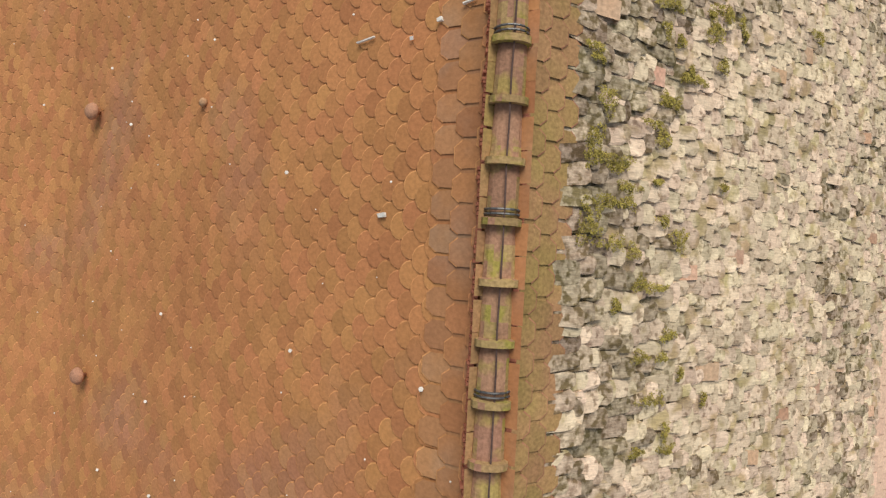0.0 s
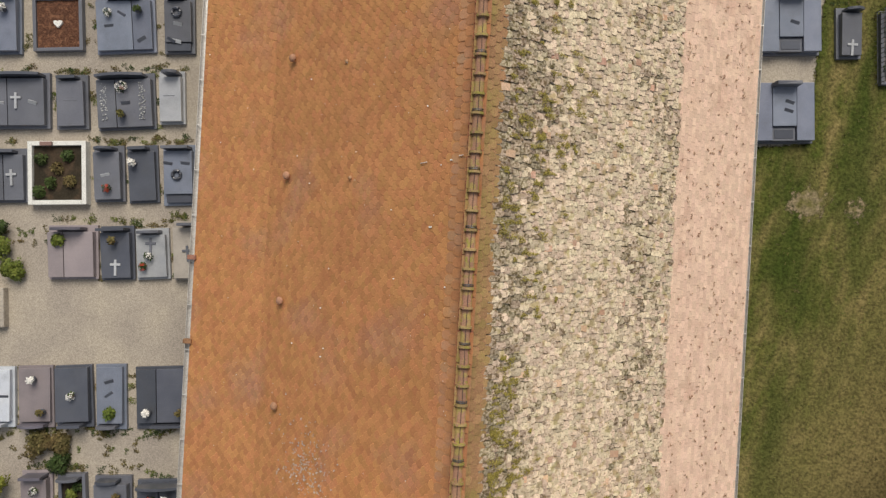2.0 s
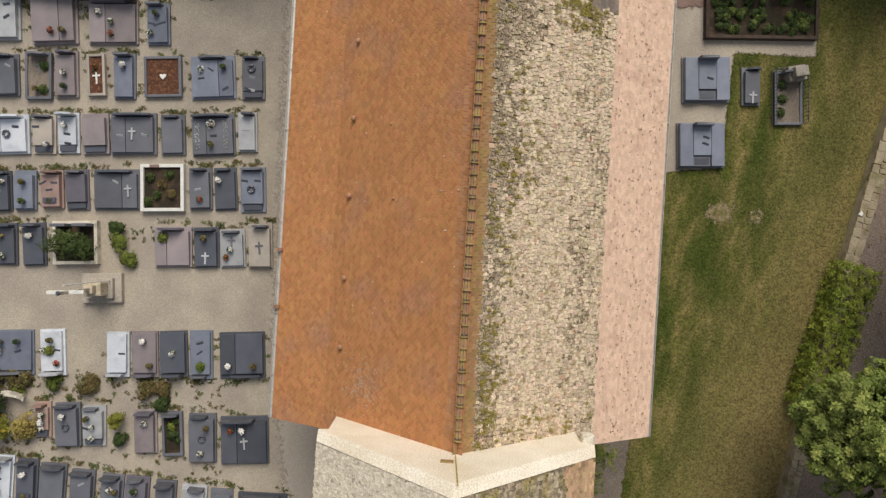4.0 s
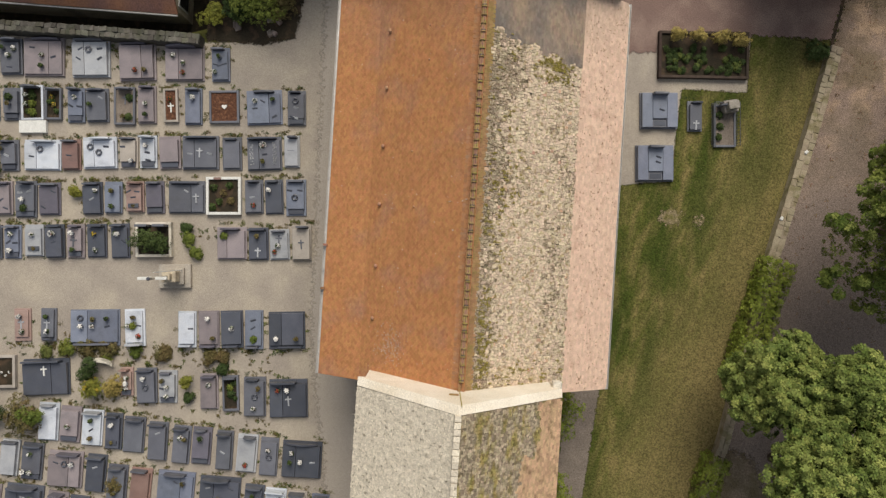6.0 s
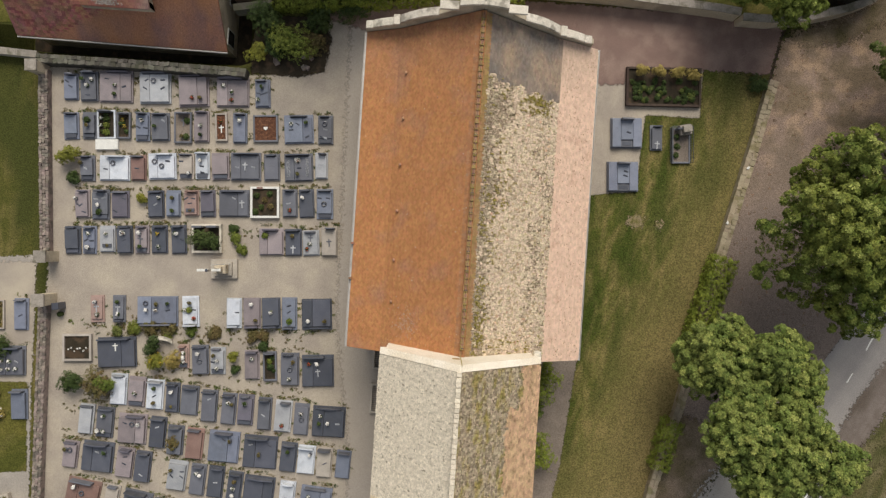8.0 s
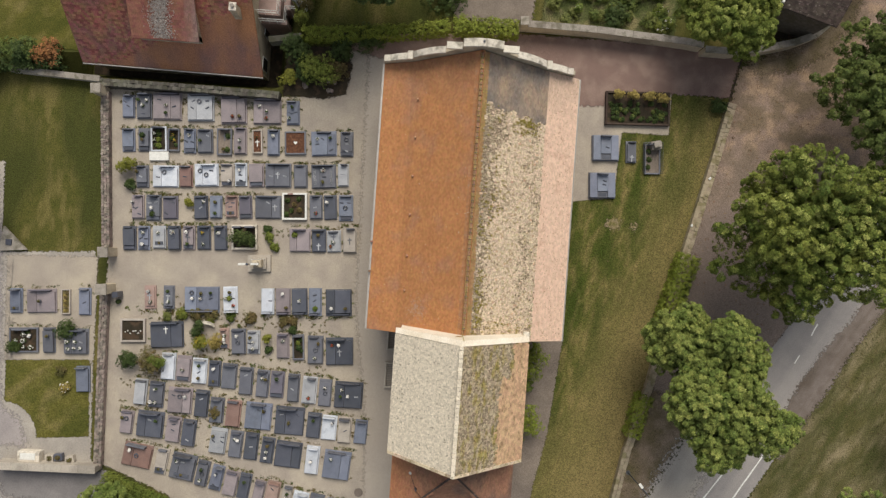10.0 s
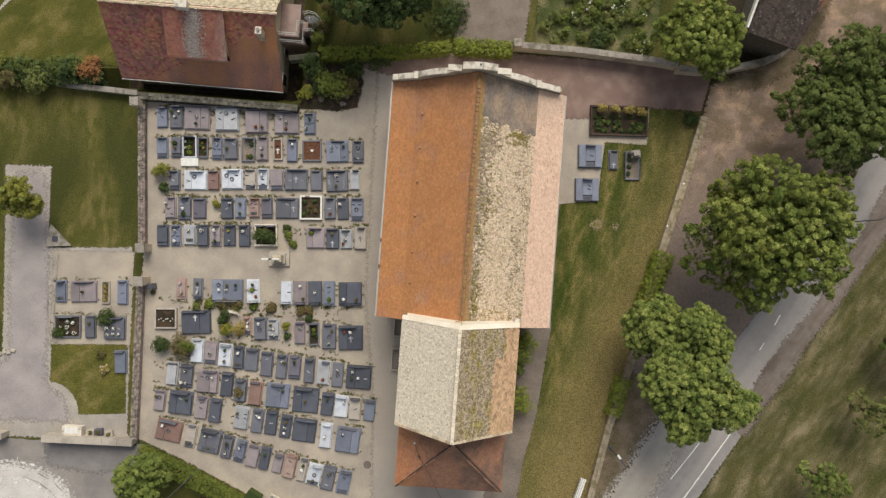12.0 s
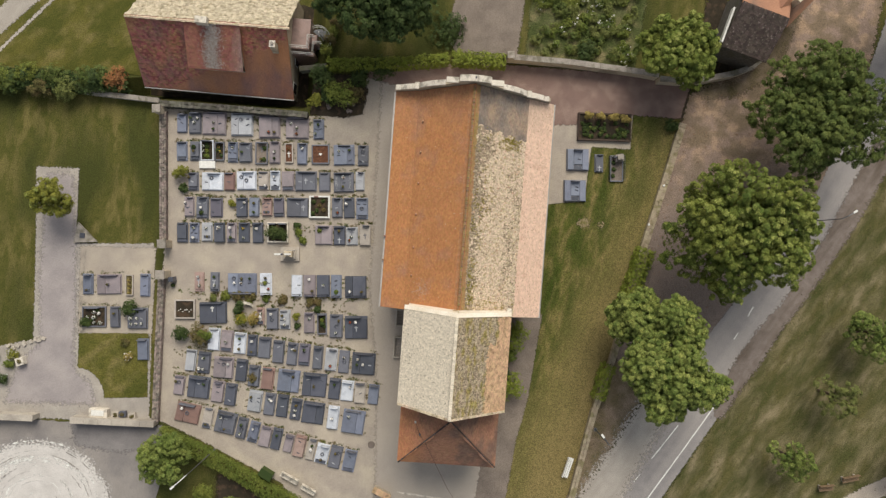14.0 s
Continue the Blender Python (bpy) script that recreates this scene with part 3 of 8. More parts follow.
def bush(name, x, y, r, h, label, material=LEAF_DARK, seed=1, z0=0.0, size=0.14, tufts=160, category="bush", ry=None, rot=0.0, flowers=None, group=""):
    rng = np.random.default_rng(seed)
    t = thing(name, x, y, z0, rot, label, category, group)
    ry = ry or r
    k = 7
    cen = np.stack([rng.uniform(-0.55, 0.55, k) * r, rng.uniform(-0.55, 0.55, k) * ry, rng.uniform(0.35, 0.62, k) * h], axis=1)
    which = rng.integers(0, k, tufts)
    d = rng.normal(0, 1, (tufts, 3))
    d[:, 2] = np.abs(d[:, 2]) - 0.3
    d /= np.linalg.norm(d, axis=1)[:, None]
    spots = cen[which] + d * np.array([r * 0.52, ry * 0.52, h * 0.45]) * rng.uniform(0.5, 1.3, tufts)[:, None]
    spots[:, 2] = np.maximum(spots[:, 2], 0.03)
    adopt(new("foliage", leaf_mesh("foliage", rosettes(spots, d + np.array([0, 0, 0.7]), size, 5, rng), material)), t)["kind"] = "stuff"
    stems = bmesh.new()
    for c in cen[:4]:
        tube([(0, 0, 0), tuple(c)], 0.02, 5, stems, 0.008)
    part("stems", stems, BARK, t)
    if flowers:
        pick = spots[rng.choice(tufts, max(3, tufts // 9), replace=False)] + np.array([0, 0, 0.03])
        adopt(new("blossom", leaf_mesh("blossom", rosettes(pick, np.tile([0, 0, 1.0], (len(pick), 1)), size * 0.8, 5, rng), flowers)), t)["kind"] = "stuff"
    return t


def hedge(name, pts, width, height, label, material, seed, size=0.16, density=26, z0=0.0):
    """A clipped hedge along pts."""
    rng = np.random.default_rng(seed)
    t = thing(name, 0, 0, z0, 0, label, "hedge")
    spots, nrm = [], []
    core = bmesh.new()
    for (ax, ay), (bx, by) in zip(pts, pts[1:]):
        length = math.hypot(bx - ax, by - ay)
        n = int(length * (width + 2 * height) * density)
        s, q = rng.uniform(0, 1, n), rng.uniform(-1, 1, n)
        side = (width + 2 * height) * q / 2
        off = np.clip(side, -width / 2, width / 2)
        z = height - np.maximum(0, np.abs(side) - width / 2)
        px, py = -(by - ay) / length, (bx - ax) / length
        wob = rng.normal(0, 0.07, n)
        spots.append(np.stack([ax + (bx - ax) * s + px * (off + wob), ay + (by - ay) * s + py * (off + wob), z + rng.normal(0, 0.07, n)], axis=1))
        topish = (np.abs(side) <= width / 2)[:, None]
        nrm.append(np.where(topish, np.array([0, 0, 1.0]), np.stack([px * np.sign(q), py * np.sign(q), np.full(n, 0.4)], axis=1)))
        for i in range(int(length / 1.2) + 1):
            f = min(1, i * 1.2 / length)
            tube([(ax + (bx - ax) * f, ay + (by - ay) * f, -0.05), (ax + (bx - ax) * f, ay + (by - ay) * f, height * 0.8)], 0.035, 5, core)
    adopt(new("foliage", leaf_mesh("foliage", rosettes(np.concatenate(spots), np.concatenate(nrm), size, 5, rng), material)), t)["kind"] = "stuff"
    part("stem", core, BARK, t)["kind"] = "stuff"
    return t


# ---- ground ----
def sink(x, y):
    """The house plot lies below the graveyard, behind its retaining wall."""
    def s(v):
        v = min(1, max(0, v))
        return v * v * (3 - 2 * v)
    line = 10.6 + 1.7 * s((-27.6 - x) / 0.8)
    return -2.6 * s((y - line) / 0.5) * s((-12.9 - x) / 0.6)


gv, gf = [], []
xs = [-2500, -600, -150, -70, *np.arange(-50, 50.1, 0.8), 70, 150, 600, 2500]
ys = [-2500, -600, -150, -60, *np.arange(-36, 36.1, 0.8), 60, 150, 600, 2500]
for yy in ys:
    for xx in xs:
        near = abs(xx) < 60 and abs(yy) < 50
        gv.append((xx, yy, sink(xx, yy) + (0.012 * noise.noise((xx * 0.3, yy * 0.3, 0)) - 0.012 if near else -0.02)))
for j in range(len(ys) - 1):
    for i in range(len(xs) - 1):
        a = j * len(xs) + i
        gf.append((a, a + 1, a + 1 + len(xs), a + len(xs)))
tagged(new("ground", mesh_of("ground", gv, gf, GRASS)), "patchy green and yellowed grass reaching to the horizon", "ground", kind="structure")

soft_patch("gravel_yard", [(-25.05, 9.7), (-13, 10.0), (-9.0, 10.4), (-8.7, 13.6), (7, 13.2), (13.75, 12.5), (13.75, 9.2), (13.3, 9.2), (10.5, 9.2), (10.35, 7.0), (10.25, 4.6), (8.4, 4.35), (7.0, 4.1), (5.5, 3.9), (5, -6), (3, -12), (5, -21), (4, -26), (-9, -26), (-13.2, -20.6), (-20.2, -17.5), (-23.5, -16.2), (-24.2, -16.0), (-24.3, -1.6), (-24.6, 2)], 0.012, GRAVEL, "beige gravel yard between the graves", "gravel", 0.4)
soft_patch("apron", [(-7.4, 13.5), (-7.1, -4), (-6.0, -11), (-5.2, -24), (4.2, -24), (5.3, -20.6), (7.7, -5.2), (7.25, 3.9), (6.3, 4.3), (6.1, 12.9), (0, 13.4)], 0.022, APRON, "grey rolled gravel strip round the church", "path", 1.0)
soft_patch("lawn_east", [(7.4, -5.05), (6.1, -4.75), (5.95, 3.9), (7.0, 4.1), (8.4, 4.35), (10.25, 4.6), (10.35, 7.0), (10.5, 9.2), (13.3, 9.2), (13.75, 9.3), (13.75, 12.4), (17.75, 11.7), (17.0, 8.3), (15.0, 0.0), (13.45, -7.9), (12.15, -12.75), (11.5, -16.2), (10.85, -19.8), (9.6, -22.5), (8.6, -26), (4.8, -26), (5.63, -19.16), (5.97, -15.77), (6.69, -12.3), (7.06, -8.26)], 0.032, GRASS_EAST, "mown lawn, greener beside the church", "lawn", 0.35)
soft_patch("red_path", [(-8.9, 13.7), (-8.2, 14.3), (-5.4, 14.9), (3.0, 15.5), (13.6, 15.5), (16.4, 15.1), (18.35, 14.95), (17.75, 12.1), (13.8, 12.1), (9.3, 12.0), (9.1, 10.95), (6.35, 10.75), (6.2, 12.9), (-7, 13.2)], 0.042, RED_TARMAC, "reddish worn tarmac path behind the church", "path", 0.5)
soft_patch("dirt_yard", [(18.3, 14.2), (19.6, 14.9), (23.6, 17.4), (25.0, 22), (26.5, 30), (35.0, 30), (33.6, 20), (32.9, 13), (29.5, 5), (23.4, -3), (20.4, -8), (17.0, -11.4), (13.4, -10.6), (13.5, -8), (15.1, -0.1), (17.85, 11.6)], 0.015, DIRT, "brown dirt and fallen leaves under the trees", "dirt", 1.0)
soft_patch("road", [(9.0, -25.0), (12.1, -20.1), (15.2, -14.7), (19.7, -8.2), (23.2, -3.1), (28.9, 5), (32.3, 13.8), (35, 24), (39, 24), (36.0, 12.0), (32.3, 4.0), (28.2, -3.4), (25.9, -7.2), (22.7, -12.6), (18.5, -19.6), (15.2, -25)], 0.028, ROAD, "grey tarmac road with white lines", "road", 0.35)
soft_patch("east_path", [(3.3, -4.9), (8.2, -5.0), (7.4, -10.5), (6.0, -20.4), (5.2, -24), (2.6, -24), (3.4, -16)], 0.026, PATH_DARK, "trodden brown path beside the chancel", "path", 0.4)
soft_patch("road_shoulder", [(22.3, -12.6), (23.4, -8.6), (24.2, -7.0), (26.1, -4.2), (27.4, -2.6), (30.6, 3.2), (34.2, 11.5), (36.6, 11.5), (32.8, 3.6), (28.9, -3.0), (27.7, -4.6), (26.3, -7.3), (24.4, -10.3), (23.1, -12.6)], 0.036, SHOULDER, "brown dusty shoulder along the road", "road", 1.0)
soft_patch("road_dust", [(9.6, -23.4), (11.4, -20.0), (12.7, -17.7), (14.0, -15.4), (15.2, -13.2), (16.4, -11.3), (18.4, -8.5), (20.0, -9.4), (18.6, -12.7), (17.2, -15.6), (15.9, -18.3), (14.7, -21.0), (13.4, -24)], 0.037, DUST, "pale dust washed on to the road edge", "dust", 2.6)
patch("farm_meadow", [(-50, 12.85), (-28.2, 12.85), (-27.4, 12.9), (-27.6, 26), (-50, 26)], -2.585, GRASS_OLIVE, "olive green meadow beyond the hedge", "grass", 0.1)
# A dark patch painted in the outline of the shadow by the barn.
soft_patch("shaded_yard", [(19.0, 16.0), (20.6, 15.9), (22.6, 16.9), (22.0, 18.4), (20.9, 22.4), (19.2, 22.4), (18.8, 18)], 0.02, SOIL_SHADE, "dark damp ground beside the barn", "yard", 0.8)
soft_patch("mossy_strip", [(18.6, 14.75), (21.6, 15.5), (23.5, 16.7), (25.0, 19.4), (27.0, 24), (28.0, 24), (26.2, 18.6), (24.6, 15.8), (22.2, 14.3), (19.6, 13.9)], 0.02, MOSSY_DIRT, "dull mossy dirt along the curved wall", "dirt", 1.6)
patch("path_gutter", [(17.72, 11.9), (17.86, 11.9), (18.5, 14.9), (18.34, 14.9)], 0.05, SOIL_SHADE, "dark gutter across the path", "gutter", 0.03)
soft_patch("verge", [(15.5, -25), (18.6, -19.6), (22.8, -12.6), (26.0, -7.3), (28.4, -3.4), (32.5, 4.0), (36.4, 12), (45, 24), (60, 24), (60, -30)], 0.012, GRASS_DRY, "dry brownish grass verge beyond the road", "grass", 0.9)
soft_patch("tree_ground", [(13.4, -8.2), (12.3, -12.8), (11.6, -16.4), (10.9, -20.0), (11.6, -20.4), (13.9, -16.2), (16.4, -11.6), (15.2, -9.0)], 0.02, MOSSY_DIRT, "bare mossy earth under the chestnuts", "dirt", 1.2)
soft_patch("sand_path", [(33.2, -18.9), (35.6, -17.4), (38.5, -15.9), (42, -15), (42, -16.6), (38.5, -17.3), (36.5, -18.6), (34.8, -20.2)], 0.022, GRAVEL, "pale sandy footpath across the verge", "path", 0.5)
soft_patch("driveway", [(1.2, 16.0), (3.7, 16.1), (4.0, 21), (4.3, 30), (-2, 30), (-1.2, 22), (-1.9, 20.2), (-2.3, 17.4), (-1.5, 16.3)], 0.018, PATH_DARK, "worn brown-grey driveway behind the hedge", "driveway", 0.5)
soft_patch("kitchen_garden", [(4.4, 16.2), (13.6, 16.0), (14.2, 22), (14, 30), (4.8, 30)], 0.016, GARDEN, "weedy earth of a vegetable garden", "garden", 0.7)
soft_patch("west_drive", [(-35.3, 4.1), (-31.8, 4.2), (-31.6, -2.0), (-25.2, -1.55), (-24.5, -16.4), (-40, -16.8), (-44, -11.8), (-37.2, -10.9), (-34.5, -10.2), (-34.9, -2)], 0.02, DRIVE, "pale gravelled drive to the graveyard", "driveway", 0.4)
soft_patch("drive_tarmac", [(-34.4, 3.6), (-32.2, 3.6), (-31.7, -1.3), (-31.2, -7.0), (-31.15, -10.5), (-30.9, -12.6), (-29.6, -13.4), (-28.9, -15.2), (-36.5, -15.5), (-35.6, -12.5), (-33.9, -10.2), (-34.2, -7.4), (-34.4, -4.2)], 0.026, TARMAC_DARK, "grey-violet tarmac in the middle of the drive", "driveway", 1.4)
soft_patch("yard_tarmac", [(-31.0, -16.7), (-23.4, -16.6), (-23.6, -18.6), (-27, -19.0), (-30.3, -18.7)], 0.024, TARMAC_WALL, "dark grey tarmac along the front wall", "yard", 1.2)
patch("apse_line", [(-3.6, -20.6), (-3.6, -20.75), (3.6, -21.3), (3.6, -21.15)], 0.03, COPING, "thin pale joint line in the ground", "kerb", 0.02)
soft_patch("grave_strip", [(-31.2, -2.2), (-25.0, -1.9), (-24.8, -9.1), (-30.9, -9.4)], 0.026, GRAVEL, "beige gravel round a few graves", "gravel", 0.5)
soft_patch("lawn_west", [(-30.8, -9.4), (-25.1, -9.0), (-24.75, -14.3), (-28.3, -14.6), (-28.55, -13.6), (-29.1, -12.9), (-29.8, -12.4), (-30.7, -12.2)], 0.034, GRASS_OLIVE, "small lawn with a rounded corner", "lawn", 0.3)
patch("front_yard", [(-48, -17.0), (-23.4, -16.6), (-23.0, -19), (-24.5, -32), (-48, -32)], 0.02, TARMAC, "dark grey tarmac yard below the wall", "yard")
soft_patch("lower_garden", [(-18.6, -20.0), (-13.6, -21.9), (-9, -24.5), (-9, -32), (-18, -32)], 0.024, SOIL_SHADE, "dark planted soil below the hedge", "garden", 1.0)
soft_patch("planted_corner", [(-13.0, 13.6), (-8.9, 13.7), (-8.45, 12.4), (-8.75, 10.5), (-10.4, 10.05), (-13.1, 10.1)], 0.034, SOIL_SHADE, "dark soil of a planted corner bed", "garden", 0.5)
for bx, by, br in ((10.35, 2.85, 0.55), (11.75, 2.75, 0.32)):
    soft_patch("bare_patch", [(bx + br * math.cos(0.5 * k) * (1 + 0.25 * math.sin(2.1 * k)), by + 0.75 * br * math.sin(0.5 * k)) for k in range(12)], 0.036, BARE, "bare worn patch in the lawn", "dirt", 0.9)
soft_patch("farm_track", [(-46, 12.6), (-40.85, 15.5), (-37.7, 18.75), (-34, 22.4), (-36.5, 23), (-39.3, 19.8), (-41.05, 17.8), (-46, 15.0)], -2.57, DUST, "pale sandy farm track", "track", 0.6)
soft_patch("track_edge", [(-43, 12.3), (-40.74, 14.0), (-36.4, 18.84), (-33, 22.6), (-33.15, 22.75), (-36.6, 19.0), (-40.9, 14.15), (-43.1, 12.45)], -2.565, DUST, "thin pale line of stones along the track", "track", 0.4)
# Near-black colour paints the deep shade between eave and retaining wall.
patch("house_plot", [(-27.5, 10.95), (-13.4, 10.95), (-13.4, 20), (-27.5, 20)], -2.58, SOIL_SHADE, "dark damp earth round the house", "dirt")

# pale tyre circles in the yard
soft_patch("worn_circle", [(-33.2 + 5.9 * math.cos(0.3 * k) * (1 + 0.05 * math.sin(2.3 * k)), -23.4 + 4.9 * math.sin(0.3 * k)) for k in range(21)], 0.025, WORN, "pale worn circle on the tarmac yard", "yard", 2.2)
for i in range(70):
    rng = random.Random(90 + i)
    r = 5.8 * math.sqrt(rng.uniform(0.02, 1.0))
    a0, arc, w = rng.uniform(-0.4, 3.3), rng.uniform(0.35, 1.3), rng.uniform(0.04, 0.15)
    cx, cy = -33.2 + rng.uniform(-0.2, 0.2), -23.4 + rng.uniform(-0.2, 0.2)
    rim = [(r + w / 2 * math.sin(math.pi * k / 16) + 0.03 * math.sin(1.7 * k + i), a0 + arc * k / 16) for k in range(17)]
    rim += [(r - w / 2 * math.sin(math.pi * k / 16) - 0.01 + 0.03 * math.sin(1.7 * k + i), a0 + arc * k / 16) for k in range(16, -1, -1)]
    patch("tyre_track", [(cx + p * math.cos(a), cy + 0.84 * p * math.sin(a)) for p, a in rim], 0.028 + 0.0006 * i, faded((TARMAC, WHITE, WORN)[i % 3] if i % 2 else WHITE, 0.6), "pale circular tyre mark on the tarmac", "tyre track", 0)

# white lines on the road
for a, b, w in (((15.9, -22.0), (19.64, -16.05), 0.11), ((19.66, -16.02), (22.6, -11.25), 0.1), ((14.9, -20.3), (15.3, -19.7), 0.09), ((16.1, -18.4), (16.53, -17.79), 0.09), ((17.43, -16.4), (19.44, -13.46), 0.09), ((23.59, -5.95), (23.9, -5.35), 0.09), ((24.62, -3.95), (25.0, -3.1), 0.09)):
    d = Vector((b[0] - a[0], b[1] - a[1])).normalized()
    n2 = Vector((-d.y, d.x)) * w / 2
    patch("road_line", [(a[0] + n2.x, a[1] + n2.y), (a[0] - n2.x, a[1] - n2.y), (b[0] - n2.x, b[1] - n2.y), (b[0] + n2.x, b[1] + n2.y)], 0.033, WHITE, "worn white road line", "road marking", 0.015, 0.4)


# ---- roof pieces ----
def piece(shape, rng, w, length, thick, worn=False):
    """One roofing piece: x across, y up the slope from its tail, z off the roof."""
    if shape == "scale":
        k = 7
        pts = [(0.5 * math.cos(math.pi + math.pi * i / k) * w, 0.47 * w * (1 + math.sin(math.pi + math.pi * i / k))) for i in range(k + 1)]
    elif shape == "hex":
        pts = [(-0.5 * w, 0.3 * w), (-0.27 * w, 0), (0.27 * w, 0), (0.5 * w, 0.3 * w)]
    elif shape == "flat":
        pts = [(-0.5 * w, rng.uniform(0, 0.006)), (0.5 * w, rng.uniform(0, 0.006))]
    else:
        j = lambda s: rng.uniform(-s, s) * w
        pts = [(-0.5 * w + j(0.05), 0.5 * w + j(0.1)), (-0.47 * w + j(0.05), 0.24 * w + j(0.05)), (-0.29 * w + j(0.06), 0.05 * w + j(0.04)), (0.02 * w + j(0.08), j(0.05)), (0.3 * w + j(0.06), 0.05 * w + j(0.04)), (0.47 * w + j(0.05), 0.24 * w + j(0.05)), (0.5 * w + j(0.05), 0.5 * w + j(0.1))]
    n = len(pts)
    top = [(x, y, thick * 2.1 * (1 - y / length)) for x, y in pts] + [(0.5 * w, length, 0.002), (-0.5 * w, length, 0.002)]
    if shape == "stone":
        top = [(x, y, z + rng.uniform(-0.25, 0.3) * thick) for x, y, z in top]
    rim = 0.0 if shape == "stone" else 0.005
    low = [(x * (1 + 1.4 * rim / w), y - rim, z - thick * 1.5) for x, y, z in top[:n]]
    verts = top + low
    faces = [tuple(range(n + 2))] + [(i, i + n + 2, i + n + 3, i + 1) for i in range(n - 1)]
    if worn:
        # a worn, slightly rounded band along the tail
        q = 0.006
        inner = [(x * (1 - 2 * q / w), y + q * (1 - 0.5 * y / w), z + 0.0012) for x, y, z in top[:n]]
        k = len(verts)
        verts = verts + inner
        faces[0] = tuple(range(k, k + n)) + (n, n + 1)
        faces += [(i, i + 1, k + i + 1, k + i) for i in range(n - 1)]
    return np.array(verts), faces


def roofing(parent, name, material, origin, down, along, span, s0, s1, gauge, width, shape, seed, thick=0.012, near=None, keep=None, wild=0.0, count=300, rim=None):
    """Courses of pieces on a slope. Those inside near (a stretch along the roof and down it) are parts of their own, the rest one joined part."""
    rng = random.Random(seed)
    down, along = Vector(down).normalized(), Vector(along).normalized()
    up = along.cross(-down).normalized()
    if up.z < 0:
        up = -up
    basis = Matrix((along, -down, up)).transposed()
    length = gauge * 2.3
    kinds = []
    for i in range(8):
        kinds.append(piece(shape, rng, width, length, thick, rim is not None))
    meshes = [mesh_of(name, v, f, material) for v, f in kinds] if near else []

    def edge(me):
        """The worn, paler clay of the tails."""
        if rim:
            me.materials.append(rim)
            each = len(kinds[0][1])
            me.polygons.foreach_set("material_index", [1 if i % each > each // 2 else 0 for i in range(len(me.polygons))])
        return me

    meshes = [edge(me) for me in meshes]
    verts, faces, total, made = [], [], 0, 0
    rows = int((s1 - s0) / gauge)
    b3 = np.array(basis)
    o3, d3, a3 = np.array(origin), np.array(down), np.array(along)
    for r in range(rows + 1):
        s = s0 + gauge * (r + 1) + rng.uniform(-wild, wild) * gauge * 0.4
        if s > s1 + 0.5 * gauge:
            break
        s = min(s, s1)
        y = -0.5 * width * (r % 2) + rng.uniform(0, 0.004) + (rng.uniform(0, width) if shape == "stone" else 0)
        while y < span + width * 0.4:
            k = rng.randrange(8)
            sc = 1 + rng.uniform(-wild, wild) * 0.5
            w = width * sc
            yc = y + w / 2
            y += w * (1.0 if shape != "stone" else 0.97)
            if yc < 0.3 * width or yc > span - 0.3 * width:
                continue
            if keep and not keep(yc, s, rng):
                continue
            tw = rng.uniform(-1, 1) * (0.02 + 0.3 * wild)
            ct, st = math.cos(tw), math.sin(tw)
            pos = o3 + d3 * (s + rng.uniform(-wild, wild) * gauge * 0.5) + a3 * yc
            ta, tb = rng.uniform(-1, 1) * 0.1 * wild, rng.uniform(-1, 1) * 0.1 * wild
            tip = np.array([[1, 0, tb], [0, 1, -ta], [-tb, ta, 1]])
            m3 = b3 @ tip @ np.array([[ct * sc * (0.975 if shape == "scale" else 0.94 if shape == "hex" else 0.965 if shape == "flat" else 0.92), -st, 0], [st, ct, 0], [0, 0, 1 + rng.uniform(-0.3, 0.5) * min(1, 2 * wild + 0.2)]])
            if near and made < count and near[0] < yc < near[1] and near[2] < s < near[3]:
                ob = new(name, meshes[k])
                mm = Matrix(m3.tolist()).to_4x4()
                mm.translation = pos.tolist()
                ob.matrix_world = mm
                ob.parent = parent
                made += 1
                continue
            v, f = kinds[k]
            verts.append(v @ m3.T + pos)
            faces += [tuple(i + total for i in q) for q in f]
            total += len(v)
    ob = new(name + "_covering", edge(mesh_of(name + "_covering", np.concatenate(verts), faces, material)))
    ob["kind"] = "stuff"
    ob.parent = parent
    return ob


# ---- church ----
RIDGE_Z = 9.52
SOUTH, NORTH = -4.87, 11.32
WEST_EAVE, EAST_EAVE = (-5.72, 5.3), (6.26, 5.03)
WEST_BREAK, EAST_BREAK = (-3.95, 6.2), (4.22, 6.24)
church = thing("church", 0, 0, 0, 0, "stone village church with an orange tiled and stone-slabbed roof", "church")


def slab(parent, name, quad, material, thick=0.12, label=""):
    """A flat slab whose upper face has these corners."""
    q = [Vector(p) for p in quad]
    n = (q[1] - q[0]).cross(q[-1] - q[0]).normalized()
    if n.z < 0:
        n = -n
    bm = bmesh.new()
    a = [bm.verts.new(p) for p in q]
    b = [bm.verts.new(p - n * thick) for p in q]
    bm.faces.new(a)
    bm.faces.new(b[::-1])
    for i in range(len(q)):
        j = (i + 1) % len(q)
        bm.faces.new((a[i], b[i], b[j], a[j]))
    return part(name, bm, material, parent, label)


def gable_block(parent, name, outline, y0, y1, material, label=""):
    """A wall cut to an outline of (x, z), from y0 to y1."""
    bm = bmesh.new()
    a = [bm.verts.new((x, y0, z)) for x, z in outline]
    b = [bm.verts.new((x, y1, z)) for x, z in outline]
    bm.faces.new(a)
    bm.faces.new(b[::-1])
    for i in range(len(outline)):
        j = (i + 1) % len(outline)
        bm.faces.new((a[i], b[i], b[j], a[j]))
    return part(name, bm, material, parent, label)


